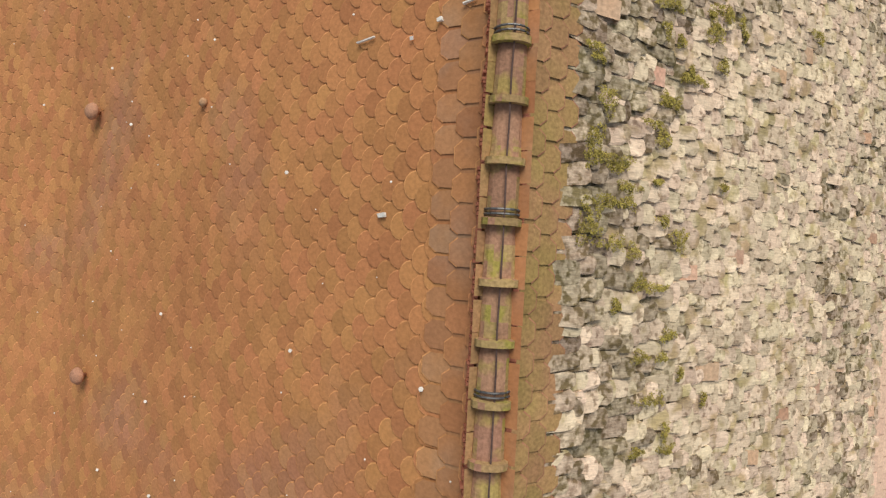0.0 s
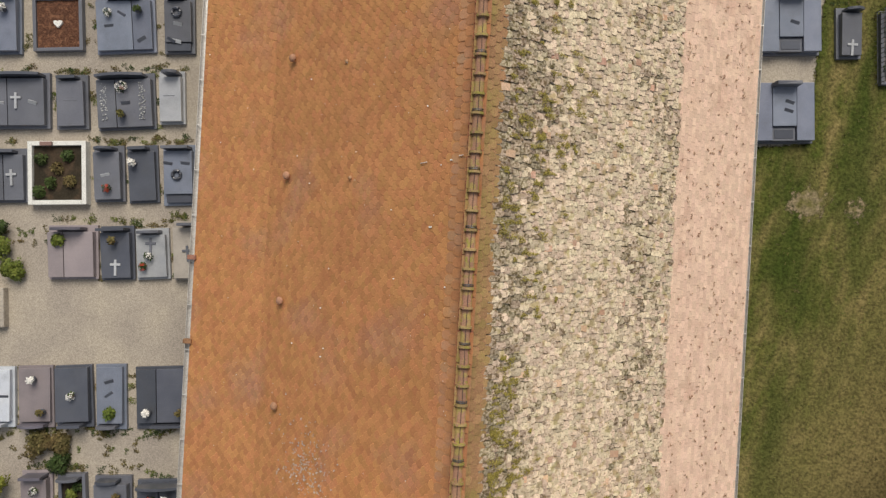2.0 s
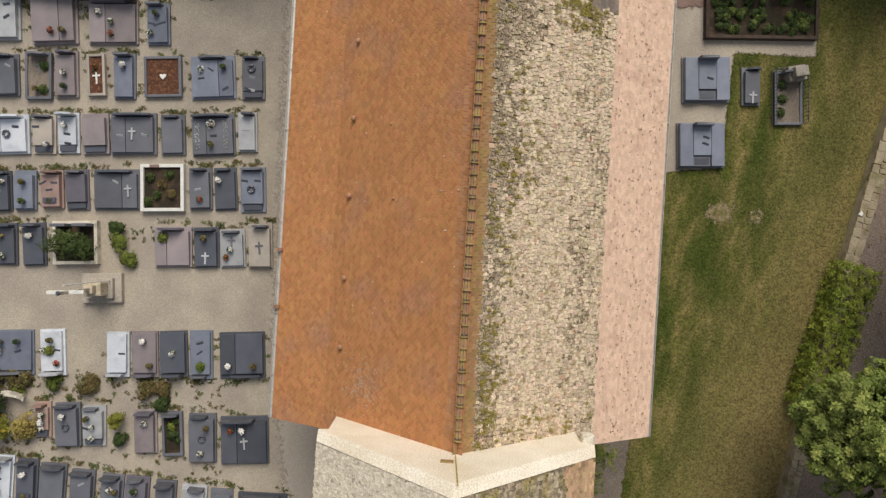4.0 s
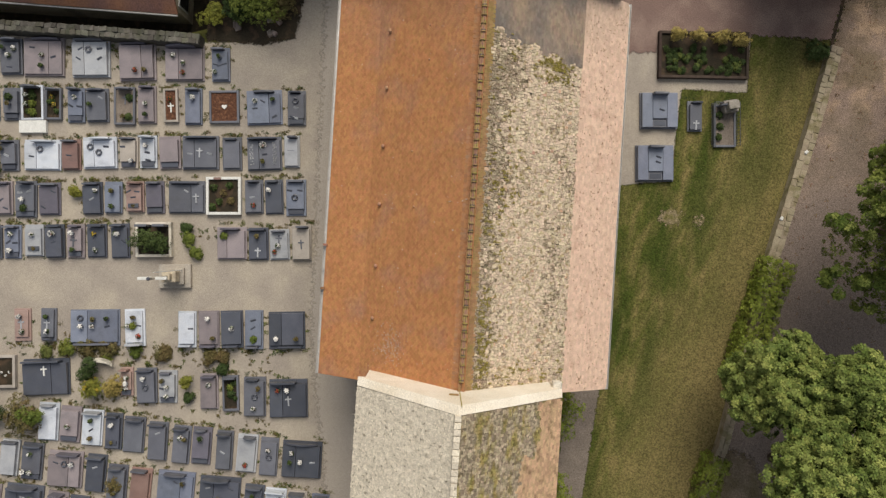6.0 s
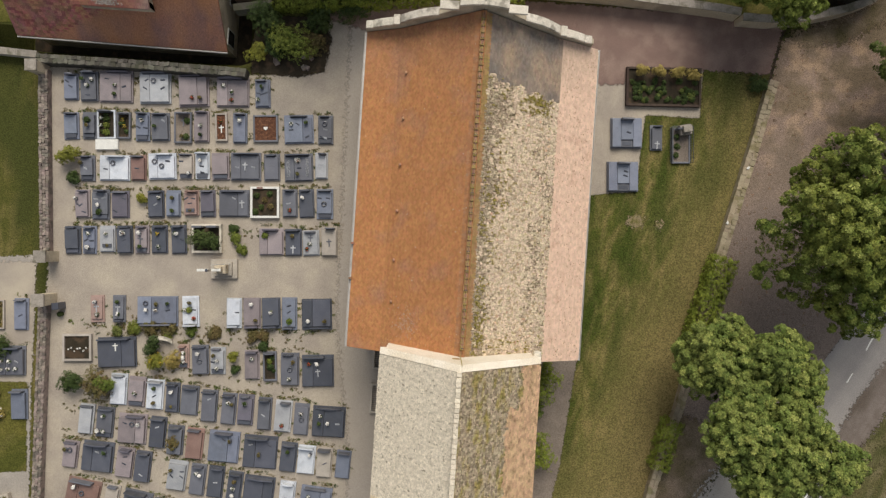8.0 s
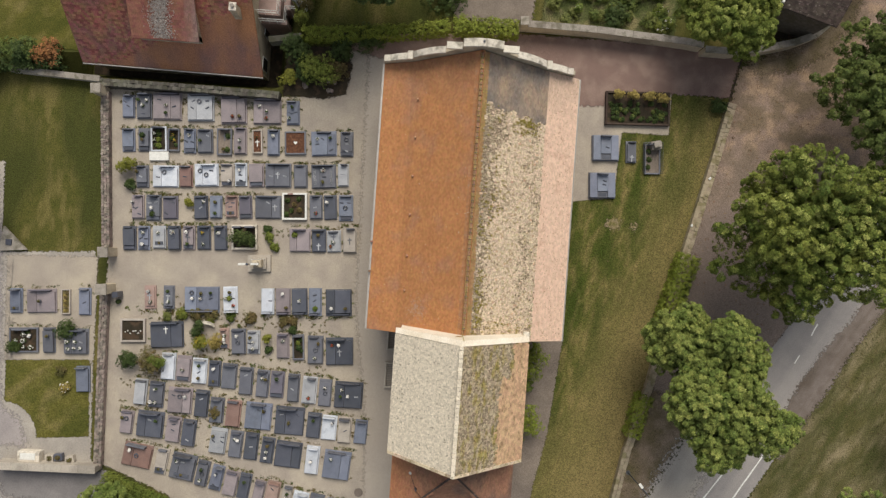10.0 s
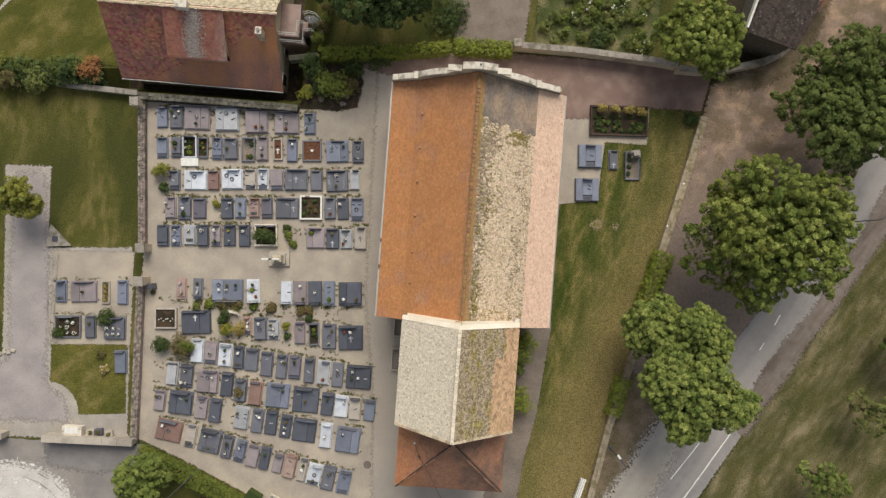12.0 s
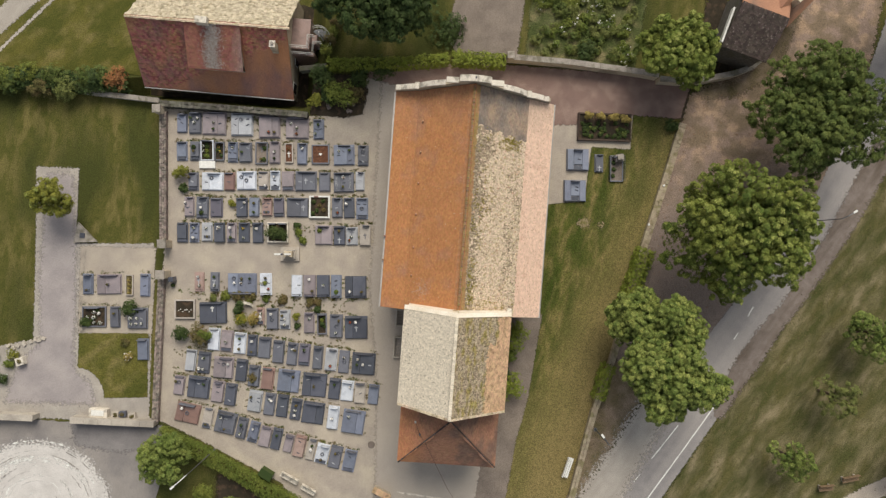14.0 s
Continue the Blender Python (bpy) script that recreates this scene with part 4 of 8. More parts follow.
part("wall", box(-5.45, SOUTH + 0.25, -0.05, -4.85, NORTH, 5.15), RENDER, church)
part("wall", box(5.3, SOUTH + 0.25, -0.05, 5.9, NORTH, 4.95), RENDER, church)
gable_block(church, "wall", [(-4.85, -0.05), (5.3, -0.05), (5.3, 5.3), (4.1, 6.0), (0, 9.2), (-3.9, 6.0), (-4.85, 5.3)], NORTH - 0.6, NORTH - 0.002, RENDER)
gable_block(church, "wall", [(-4.85, -0.05), (5.3, -0.05), (5.3, 5.2), (4.1, 5.95), (0, 9.15), (-3.9, 5.95), (-4.85, 5.2)], SOUTH + 0.3, SOUTH + 0.66, RENDER)
nave_west = slab(church, "roof_slope", [(0, SOUTH, RIDGE_Z), (0, NORTH, RIDGE_Z), (WEST_BREAK[0], NORTH, WEST_BREAK[1]), (WEST_BREAK[0], SOUTH, WEST_BREAK[1])], TILE_ORANGE, 0.1, "slope of orange scale-shaped clay tiles")
nave_west_foot = slab(church, "roof_foot", [(WEST_BREAK[0], SOUTH, WEST_BREAK[1]), (WEST_BREAK[0], NORTH, WEST_BREAK[1]), (WEST_EAVE[0], NORTH, WEST_EAVE[1]), (WEST_EAVE[0], SOUTH, WEST_EAVE[1])], TILE_ORANGE, 0.1, "flatter foot of the orange tiled slope")
nave_east = slab(church, "roof_slope", [(0, NORTH, RIDGE_Z), (0, SOUTH, RIDGE_Z), (EAST_BREAK[0], SOUTH, EAST_BREAK[1]), (EAST_BREAK[0], NORTH, EAST_BREAK[1])], LAVE_GREY, 0.1, "slope of weathered limestone slabs with moss")
nave_east_foot = slab(church, "roof_foot", [(EAST_BREAK[0], NORTH, EAST_BREAK[1]), (EAST_BREAK[0], SOUTH, EAST_BREAK[1]), (EAST_EAVE[0], SOUTH, EAST_EAVE[1]), (EAST_EAVE[0], NORTH, EAST_EAVE[1])], TILE_SALMON, 0.1, "foot of the slope in salmon flat tiles")

span = NORTH - SOUTH
org = (0, SOUTH, RIDGE_Z)


def slope_of(a, b):
    return (b[0] - a[0], 0, b[1] - a[1]), math.hypot(b[0] - a[0], b[1] - a[1])


dw, lw = slope_of((0, RIDGE_Z), WEST_BREAK)
dwf, lwf = slope_of(WEST_BREAK, WEST_EAVE)
de, le = slope_of((0, RIDGE_Z), EAST_BREAK)
def_, lef = slope_of(EAST_BREAK, EAST_EAVE)
STONE_FROM = 0.5
DARK_Y = 8.5 - SOUTH


def lichen_edge(y, s):
    return y < DARK_Y + 0.35 * noise.noise((s * 1.7, 0, 4)) - 0.075 * s


def stone_is_grey(y, s):
    v = 0.5 * noise.noise((y * 0.55, s * 0.8, 2.0)) + 0.4 * noise.noise((y * 2.1, s * 2.3, 7.0)) + 1.15 * noise.noise((y * 11.0, s * 13.0, 3.0))
    edge = 0.5 - 0.52 * (s - 0.5) + 0.35 * min(1, max(0, (y - 5.5) / 1.5)) + 0.45 * min(1, max(0, (1.6 - y) / 1.2))
    return v + edge > 0.3 or (s > le - 1.6 and v > 0.3)


# chancel, higher than the nave
CH_N, CH_S = -4.46, -11.45
CHX, CHZ = -0.12, 11.75
strip = gable_block(church, "chancel_gable", [(-3.5, 4.0), (3.52, 4.0), (3.52, 8.15), (3.84, 8.2), (CHX, CHZ + 0.05), (-3.78, 8.2), (-3.5, 8.15)], -4.64, -4.36, ASHLAR, "smooth cream stone gable wall above the nave roof")
for v in strip.data.vertices:
    if v.co.y > -4.4 and v.co.z > 8:
        v.co.z -= 0.2
gable_block(church, "chancel_gable", [(-3.45, -0.05), (3.45, -0.05), (3.45, 8.0), (CHX, CHZ - 0.3), (-3.45, 8.0)], CH_S + 0.2, CH_S + 0.6, RENDER)
part("chancel_wall", box(-3.45, CH_S + 0.6, -0.05, -2.9, -4.6, 8.1), RENDER, church)
part("chancel_wall", box(2.9, CH_S + 0.6, -0.05, 3.45, -4.6, 8.1), RENDER, church)
ch_w = slab(church, "chancel_slope", [(CHX, CH_N - 0.2, CHZ), (CHX, CH_S, CHZ), (-3.78, CH_S, 8.14), (-3.78, CH_N - 0.2, 8.14)], LAVE_WHITE, 0.12, "slope of bleached limestone slabs")
ch_e = slab(church, "chancel_slope", [(CHX, CH_S, CHZ), (CHX, CH_N - 0.2, CHZ), (3.85, CH_N - 0.2, 8.14), (3.85, CH_S, 8.14)], LAVE_MOSS, 0.12, "mossy stone slope with an orange tiled foot")
dcw, lcw = slope_of((CHX, CHZ), (-3.78, 8.14))
dce, lce = slope_of((CHX, CHZ), (3.85, 8.14))
ch_span = CH_N - 0.19 - CH_S


def orange_foot(y, s):
    return s > lce * 0.585 + 0.2 * noise.noise((y * 1.3, 0, 9)) + 0.3 * noise.noise((y * 6.0, s * 4.0, 2)) + (0.95 if y > ch_span - 1.9 + 0.4 * noise.noise((s * 3, 1, 1)) else 0.0)


part("corbel", box(3.5, -4.5, 7.55, 3.86, -4.12, 7.95, 0.1, jag=0.03, rng=random.Random(6)), COPING, church, "weathered corbel stone at the gable corner")
part("name_plate", box(-0.42, -4.365, 10.1, -0.1, -4.32, 10.25, 0.01), TILE_MOSSY, church, "small lichened plate on the gable wall")
bm = box(-0.06, -4.37, 9.7, -0.03, -4.335, 11.7, 0.005)
part("gable_cable", bm, MOSS, church)

# apse, hipped and lower
AP = [(-3.45, -16.05, 6.35), (3.62, -15.95, 6.35)]
APEX = (0.05, -12.05, 9.4)
ap_side = [(-3.55, CH_S + 0.3, 6.35), (3.66, CH_S + 0.3, 6.35)]
apse_s = slab(church, "apse_slope", [APEX, AP[0], AP[1]], TILE_APSE, 0.1, "hipped end of old red-brown tiles")
apse_w = slab(church, "apse_slope", [(0.05, CH_S + 0.3, 9.4), ap_side[0], AP[0], APEX], TILE_APSE, 0.1)
apse_e = slab(church, "apse_slope", [(0.05, CH_S + 0.3, 9.4), APEX, AP[1], ap_side[1]], TILE_APSE, 0.1)
part("apse_wall", box(-3.2, -15.75, -0.05, -2.7, CH_S + 0.2, 6.4), RENDER, church)
part("apse_wall", box(2.8, -15.75, -0.05, 3.3, CH_S + 0.2, 6.4), RENDER, church)
part("apse_wall", box(-2.7, -15.75, -0.05, 2.8, -15.25, 6.4), RENDER, church)
for c in AP:
    a, b = Vector(APEX), Vector(c)
    for i in range(16):
        p, q = a.lerp(b, i / 16), a.lerp(b, (i + 1.12) / 16)
        up = Vector((0, 0, 0.035))
        part("hip_tile", tube([p + up, q + up * 1.5], 0.05, 8, radius_end=0.062), TILE_DARK, church)

# chancel ridge and bedded gable edges
rng = random.Random(31)
for i in range(32):
    y = CH_S + 0.02 + i * ch_span / 32
    part("ridge_stone", box(CHX - 0.14, y, CHZ - 0.06, CHX + 0.08, y + ch_span / 32 - 0.012, CHZ + 0.1 + rng.uniform(-0.01, 0.02), 0.02, jag=0.012, rng=rng), LAVE_WHITE, church)
for side, x1 in ((-1, -3.8), (1, 3.87)):
    for i in range(9):
        t0, t1 = i / 9, (i + 0.96) / 9
        for yy, wide in ((CH_S - 0.02, 0.16),):
            xa, xb = CHX + (x1 - CHX) * t0, CHX + (x1 - CHX) * t1
            za, zb = CHZ + 0.06 - 3.61 * t0, CHZ + 0.06 - 3.61 * t1
            slab(church, "verge_stone", [(xa, yy, za), (xa, yy + wide, za), (xb, yy + wide, zb), (xb, yy, zb)], LAVE, 0.1)

# stepped north gable
gn0, gn1 = NORTH + 0.01, NORTH + 0.32
gable_block(church, "gable_parapet", [(-5.75, 4.6), (5.85, 4.6), (5.85, 5.75), (4.2, 6.75), (2.0, 8.5), (1.1, 9.3), (1.1, 9.9), (-1.1, 9.9), (-1.1, 9.3), (-2.0, 8.5), (-4.15, 6.75), (-5.75, 5.7)], gn0 + 0.03, gn1 - 0.03, RENDER)


def coping(x0, x1, z0, z1, bow=0.0, deep=0.0):
    k = 8 if bow else 1
    top = [(x0 + (x1 - x0) * i / k, z0 + (z1 - z0) * i / k + bow * math.sin(math.pi * i / k)) for i in range(k + 1)]
    low = [(x, z - 0.17) for x, z in reversed(top)]
    ob = gable_block(church, "coping_stone", top + low, gn0 - 0.03 - deep, gn1 + 0.05 + deep, COPING)
    bv = ob.modifiers.new("soft_edges", "BEVEL")
    bv.width, bv.segments = 0.02, 2


coping(-1.1, 1.1, 10.0, 10.0, 0.28, 0.03)
for s in (-1, 1):
    coping(s * 1.12, s * 2.0, 9.42, 9.38)
    coping(s * 2.02, s * 3.92, 8.55, 7.1, 0.22)
    coping(s * 3.94, s * 4.26, 7.02, 7.0, 0, 0.05)
    coping(s * 4.28, s * 5.3, 6.75, 6.15, 0.05)
    coping(s * 5.32, s * 5.72, 6.1, 5.95)
part("finial_socket", lathe([(0.06, 0), (0.06, 0.08), (0.03, 0.1)], 10, (0, gn0 + 0.22, 10.27)), STEEL, church)

# ridge tiles of the nave, each lapping the next
RT = 0.2915


def ridge_piece(name, w0, w1, length, material, moss=0.1, seed=1):
    bm = bmesh.new()
    pick = random.Random(seed)
    rows = []
    for y, w, lift in ((0, w1 * 1.1, 0.056), (0.034, w1 * 1.1, 0.056), (0.04, w1 * 0.93, 0.02), (0.04 + moss * 0.5, w1 * 0.9, 0.017), (0.04 + moss, w1 * 0.88, 0.013), (length, w0, 0)):
        prof = []
        for i in range(9):
            a = math.pi * i / 8
            prof.append(bm.verts.new((-w * math.cos(a), y, lift + 0.085 * (math.sin(a) ** 0.8 if math.sin(a) > 0 else 0) - 0.03)))
        rows.append(prof)
    rows.insert(0, [bm.verts.new((v.co.x * 0.85, 0, v.co.z - 0.04)) for v in rows[0]])
    for a, b in zip(rows, rows[1:]):
        for i in range(8):
            f = bm.faces.new((a[i], a[i + 1], b[i + 1], b[i]))
            k = rows.index(a)
            f.material_index = 1 if k < 3 and pick.random() < 0.85 or k in (3, 4) and (i > 5 or pick.random() < 0.3) else 0
    bmesh.ops.recalc_face_normals(bm, faces=bm.faces)
    me = bpy.data.meshes.new(name)
    bm.to_mesh(me)
    bm.free()
    me.materials.append(material)
    me.materials.append(RIDGE_MOSS)
    return me


RIDGE_MOSS = surf("golden_mossy_ridge_tile", (0.36, 0.255, 0.115), (0.31, 0.205, 0.115), 9.0, 0.9, 0.5, 60, each=0.2, c=(0.3, 0.25, 0.07), c_scale=9.0, c_amount=0.45, tint=0.4)
RIDGE_MAT = surf("mossy_ridge_tile", (0.37, 0.21, 0.14), (0.29, 0.165, 0.11), 5.0, 0.85, 0.4, 60, each=0.14, c=(0.36, 0.27, 0.1), c_scale=6.0, c_amount=0.34, tint=0.4)
ridge_meshes = [ridge_piece("ridge_tile", 0.072, 0.09, RT * 1.08, RIDGE_MAT, m, k) for k, m in enumerate((0.05, 0.16, 0.1, 0.2))]
JOINT0 = 0.35
n0 = int((SOUTH + 0.5 - JOINT0) / RT)
rng = random.Random(8)
for i in range(n0, 60):
    y = JOINT0 + i * RT
    if y < SOUTH + 0.6 or y + RT > NORTH:
        continue
    ob = new("ridge_tile", rng.choice(ridge_meshes))
    ob.matrix_world = pose(rng.uniform(-0.004, 0.004), y, RIDGE_Z + 0.05, rng.uniform(-0.5, 0.5), rng.uniform(-2, 2), rng.uniform(-1.2, 1.2))
    ob.parent = church
    if i % 3 == 0:
        bm = bmesh.new()
        for dy in (0.055, 0.078):
            tube([(-0.088 * math.cos(math.pi * k / 10), y + dy, RIDGE_Z + 0.045 + 0.1 * math.sin(math.pi * k / 10)) for k in range(11)], 0.006, 6, bm)
        part("cable_clamp", bm, STEEL, church)
rng = random.Random(4)
part("lightning_cable", tube([(rng.uniform(-0.004, 0.004) + 0.004, SOUTH + 0.6 + k * 0.2, RIDGE_Z + 0.142 + 0.006 * math.sin(k * 2.1)) for k in range(80)], 0.0048, 6), CABLE, church)
for side in (-1, 1):
    bm = bmesh.new()
    rng = random.Random(11 + side)
    y = SOUTH + 0.55
    while y < NORTH - 0.05:
        step = rng.uniform(0.016, 0.026)
        wx = rng.uniform(0.02, 0.038)
        c = side * (0.083 + rng.uniform(0, 0.006))
        box(min(c, c + side * wx), y, RIDGE_Z - 0.09, max(c, c + side * wx), y + step * 0.8, RIDGE_Z - 0.015 + rng.uniform(0, 0.01), 0, bm)
        y += step
    part("mortar_bedding", bm, MORTAR, church)

# ventilator tiles on the orange slope
for x, y in ((-3.47, 9.0), (-3.47, 6.75), (-3.47, 4.46), (-3.47, 2.18), (-3.47, -0.25), (-3.47, -2.3), (-1.9, 8.9), (-1.85, 7.6), (-2.3, 4.2), (-2.1, 2.1)):
    small = x > -3
    z = RIDGE_Z + (WEST_BREAK[1] - RIDGE_Z) * x / WEST_BREAK[0]
    bm = lathe([(0.02, 0), (0.024, 0.05), (0.07, 0.062), (0.082, 0.085), (0.06, 0.118), (0.02, 0.13)] if not small else [(0.03, 0), (0.035, 0.03), (0.02, 0.045)], 14)
    ob = part("ventilator", bm, VENT, church, smooth=True)
    ob.matrix_world = pose(x, y, z + 0.015, 0, -28, 0)

# gutters, brackets and downpipes
for (ex, ez), s in ((WEST_EAVE, -1), (EAST_EAVE, 1)):
    bm = bmesh.new()
    prof = [(0.075 * math.cos(math.pi + math.pi * i / 8), 0.075 * math.sin(math.pi + math.pi * i / 8)) for i in range(9)]
    prof += [(x * 0.9, z * 0.9) for x, z in reversed(prof)]
    ends = [[bm.verts.new((ex + s * 0.05 + x, y, ez - 0.05 + z)) for x, z in prof] for y in (SOUTH - 0.02, NORTH)]
    for i in range(len(prof)):
        j = (i + 1) % len(prof)
        bm.faces.new((ends[0][i], ends[0][j], ends[1][j], ends[1][i]))
    part("gutter", bm, ZINC, church)
    for k in range(17):
        y = SOUTH + 0.4 + k * 0.97
        part("gutter_bracket", box(ex - 0.03 if s > 0 else ex - 0.12, y, ez - 0.046, ex + 0.12 if s > 0 else ex + 0.03, y + 0.025, ez - 0.036), ZINC, church)
    part("downpipe", tube([(ex - s * 0.25, NORTH - 0.15, 0), (ex - s * 0.25, NORTH - 0.15, ez - 0.5), (ex + s * 0.05, NORTH - 0.15, ez - 0.12)], 0.045, 10), ZINC, church)
for y in (0.45, -1.35):
    part("snow_hook", box(-5.84, y - 0.05, 5.28, -5.66, y + 0.05, 5.4, 0.015), TILE_RED, church)

# stone frames of the cellar lights beside the chancel
for y0, y1 in ((-6.9, -5.45), (-9.5, -7.75)):
    lt = thing("cellar_light", -4.35, (y0 + y1) / 2, 0, 0, "low stone kerb with a steel grating beside the chancel wall", "grating")
    h = (y1 - y0) / 2
    for a in ((-0.42, -h, 0, -0.3, h, 0.34), (0.3, -h, 0, 0.42, h, 0.34), (-0.298, -h, 0, 0.298, -h + 0.12, 0.335), (-0.298, h - 0.12, 0, 0.298, h, 0.335)):
        part("kerb", box(*a, 0.015), CONCRETE, lt)
    for i in range(int(h * 2 / 0.12) - 1):
        part("bar", tube([(-0.3, -h + 0.16 + i * 0.12, 0.3), (0.3, -h + 0.16 + i * 0.12, 0.3)], 0.012, 6), STEEL, lt)

# small white outlet on the apse roof
part("roof_outlet", lathe([(0.1, 0), (0.09, 0.1), (0.05, 0.16), (0.01, 0.2)], 8, (-2.39, -12.81, 7.28)), WHITE, church, "small white roof outlet", smooth=True)

# wire that crosses the apse roof, with its bracket
wire = thing("overhead_wire", 0, 0, 0, 0, "thin black wire hung across the apse roof", "wire")
part("strand", tube([(-2.37, -12.85, 7.5), (-2.02, -13.58, 7.85), (-1.6, -14.07, 8.0), (0.2, -17.2, 7.9), (3.2, -21.5, 7.3), (7, -27, 7.2)], 0.014, 6), CABLE, wire)
part("bracket", lathe([(0.1, 0), (0.1, 0.12), (0.05, 0.22), (0.05, 0.4)], 10, (-2.02, -13.58, 7.55)), STEEL, wire)


# ---- walls of the graveyard ----
def rubble_wall(name, pts, width, height, label, seed, z0=-0.1, cap=RUBBLE, course=0.3, rough=1.0):
    """A rubble wall along pts: a solid core and rough top stones, each its own piece."""
    rng = random.Random(seed)
    w = tagged(new(name), label, "wall", kind="structure")
    core = bmesh.new()
    kinds = []
    for i in range(6):
        bm = box(-0.5, -0.5, -0.5, 0.5, 0.5, 0.5, 0.12, jag=0.1, rng=rng)
        me = bpy.data.meshes.new("wall_stone")
        bmesh.ops.recalc_face_normals(bm, faces=bm.faces)
        bm.to_mesh(me)
        bm.free()
        me.materials.append(cap)
        kinds.append(me)
    for (ax, ay), (bx, by) in zip(pts, pts[1:]):
        length = math.hypot(bx - ax, by - ay)
        ang = math.degrees(math.atan2(by - ay, bx - ax))
        m = pose((ax + bx) / 2, (ay + by) / 2, 0, 0, 0, ang)
        b = box(-length / 2, -width / 2, z0, length / 2, width / 2, height - 0.06)
        b.transform(m)
        me = bpy.data.meshes.new("tmp")
        b.to_mesh(me)
        b.free()
        core.from_mesh(me)
        bpy.data.meshes.remove(me)
        across = max(1, round(width / course))
        for k in range(across):
            s = 0.0
            while s < length - 0.05:
                l = min(rng.uniform(0.7, 1.5) * course, length - s + 0.02)
                ob = new("wall_stone", kinds[rng.randrange(6)])
                ob.matrix_world = m @ pose(-length / 2 + s + l / 2, -width / 2 + (k + 0.5) * width / across, height - 0.06 + rng.uniform(-0.03, 0.04) * rough, rng.uniform(-8, 8) * rough, rng.uniform(-8, 8) * rough, rng.uniform(-14, 14) * rough) @ Matrix.Diagonal((l * 1.02, width / across * 0.98, 0.16, 1))
                ob.parent = w
                s += l
    part("core", core, cap, w)
    return w


rubble_wall("wall_west_upper", [(-25.12, 9.4), (-24.32, -1.2)], 0.55, 0.45, "low rubble stone wall between graveyard and lawn", 3, course=0.17)
rubble_wall("wall_west_lower", [(-24.22, -4.35), (-23.87, -16.15)], 0.52, 0.45, "low rubble stone wall along the graveyard", 5, course=0.17)
rubble_wall("wall_north", [(-25.3, 9.95), (-20, 9.98), (-13.2, 9.92)], 0.5, 0.85, "mossy rubble retaining wall behind the graves", 7, z0=-2.8, cap=WALL_DARK, course=0.26)
rubble_wall("wall_east_upper", [(17.83, 11.65), (17.08, 8.3), (15.08, 0.0)], 0.58, 0.5, "pale rubble wall between lawn and dirt yard", 9, cap=WALLTOP, course=0.26, rough=0.3)
rubble_wall("wall_east_lower", [(15.08, 0.0), (13.52, -7.95), (12.21, -12.8), (11.56, -16.3), (10.9, -19.9), (9.65, -22.6), (8.65, -26)], 0.52, 0.5, "pale rubble wall below the trees", 11, cap=WALLTOP, course=0.26, rough=0.3)


def plain_wall(name, pts, width, z0, z1, label, material=CONCRETE, cap=COPING):
    w = tagged(new(name), label, "wall", kind="structure")
    for (ax, ay), (bx, by) in zip(pts, pts[1:]):
        length = math.hypot(bx - ax, by - ay)
        m = pose((ax + bx) / 2, (ay + by) / 2, 0, 0, 0, math.degrees(math.atan2(by - ay, bx - ax)))
        b = box(-length / 2, -width / 2, z0, length / 2, width / 2, z1)
        b.transform(m)
        part("body", b, material, w)
        k = max(1, int(length / 1.1))
        for i in range(k):
            c = box(-length / 2 + i * length / k + 0.006, -width / 2 - 0.05, z1, -length / 2 + (i + 1) * length / k - 0.006, width / 2 + 0.05, z1 + 0.07, 0.012)
            c.transform(m)
            part("coping_slab", c, cap, w)
    return w


plain_wall("wall_front_east", [(-30.5, -16.35), (-23.7, -16.2)], 0.42, -0.1, 0.95, "pale rendered wall with a stone coping", CONCRETE, CONCRETE)
plain_wall("wall_front_west", [(-45, -16.75), (-33.5, -16.4)], 0.42, -0.1, 0.95, "pale rendered wall with a stone coping", CONCRETE, CONCRETE)
plain_wall("wall_lawn", [(-31.5, 10.45), (-25.4, 10.2)], 0.3, -2.7, 0.6, "grey wall along the hedge", CONCRETE, CAP_GREY)
plain_wall("wall_garden", [(3.3, 15.85), (8, 15.8), (14.1, 15.45), (15.3, 15.3)], 0.36, -0.1, 1.15, "rendered garden wall with a flat coping", RENDER, CAP_GREY)
plain_wall("wall_barn", [(15.4, 15.0), (17.2, 15.0), (19.2, 15.28), (21.47, 15.92), (22.8, 16.5), (23.6, 17.3)], 0.36, -0.1, 1.2, "grey curved wall beside the barn", RENDER, CAP_GREY)
plain_wall("wall_house", [(-14.1, 13.6), (-11.9, 14.0)], 0.3, -0.1, 0.9, "mossy wall beside the house", WALL_DARK, WALL_DARK)


def pillar(x, y, w, h, label):
    t = thing("gate_pillar", x, y, 0, 4, label, "pillar", "gate pillars")
    part("shaft", box(-w / 2, -w / 2, -0.05, w / 2, w / 2, h, 0.02), RENDER, t)
    part("cap", box(-w / 2 - 0.04, -w / 2 - 0.04, h, w / 2 + 0.04, w / 2 + 0.04, h + 0.12, 0.03), CAP_GREY, t)


pillar(-24.0, -1.5, 0.62, 1.35, "square rendered gate pillar with a stone cap")
pillar(-23.95, -4.0, 0.66, 1.35, "square rendered gate pillar with a stone cap")
pillar(-25.25, 9.4, 0.6, 1.3, "square stone pillar at the wall corner")
pillar(3.05, 15.9, 0.5, 1.5, "garden gate pillar with a flat cap")


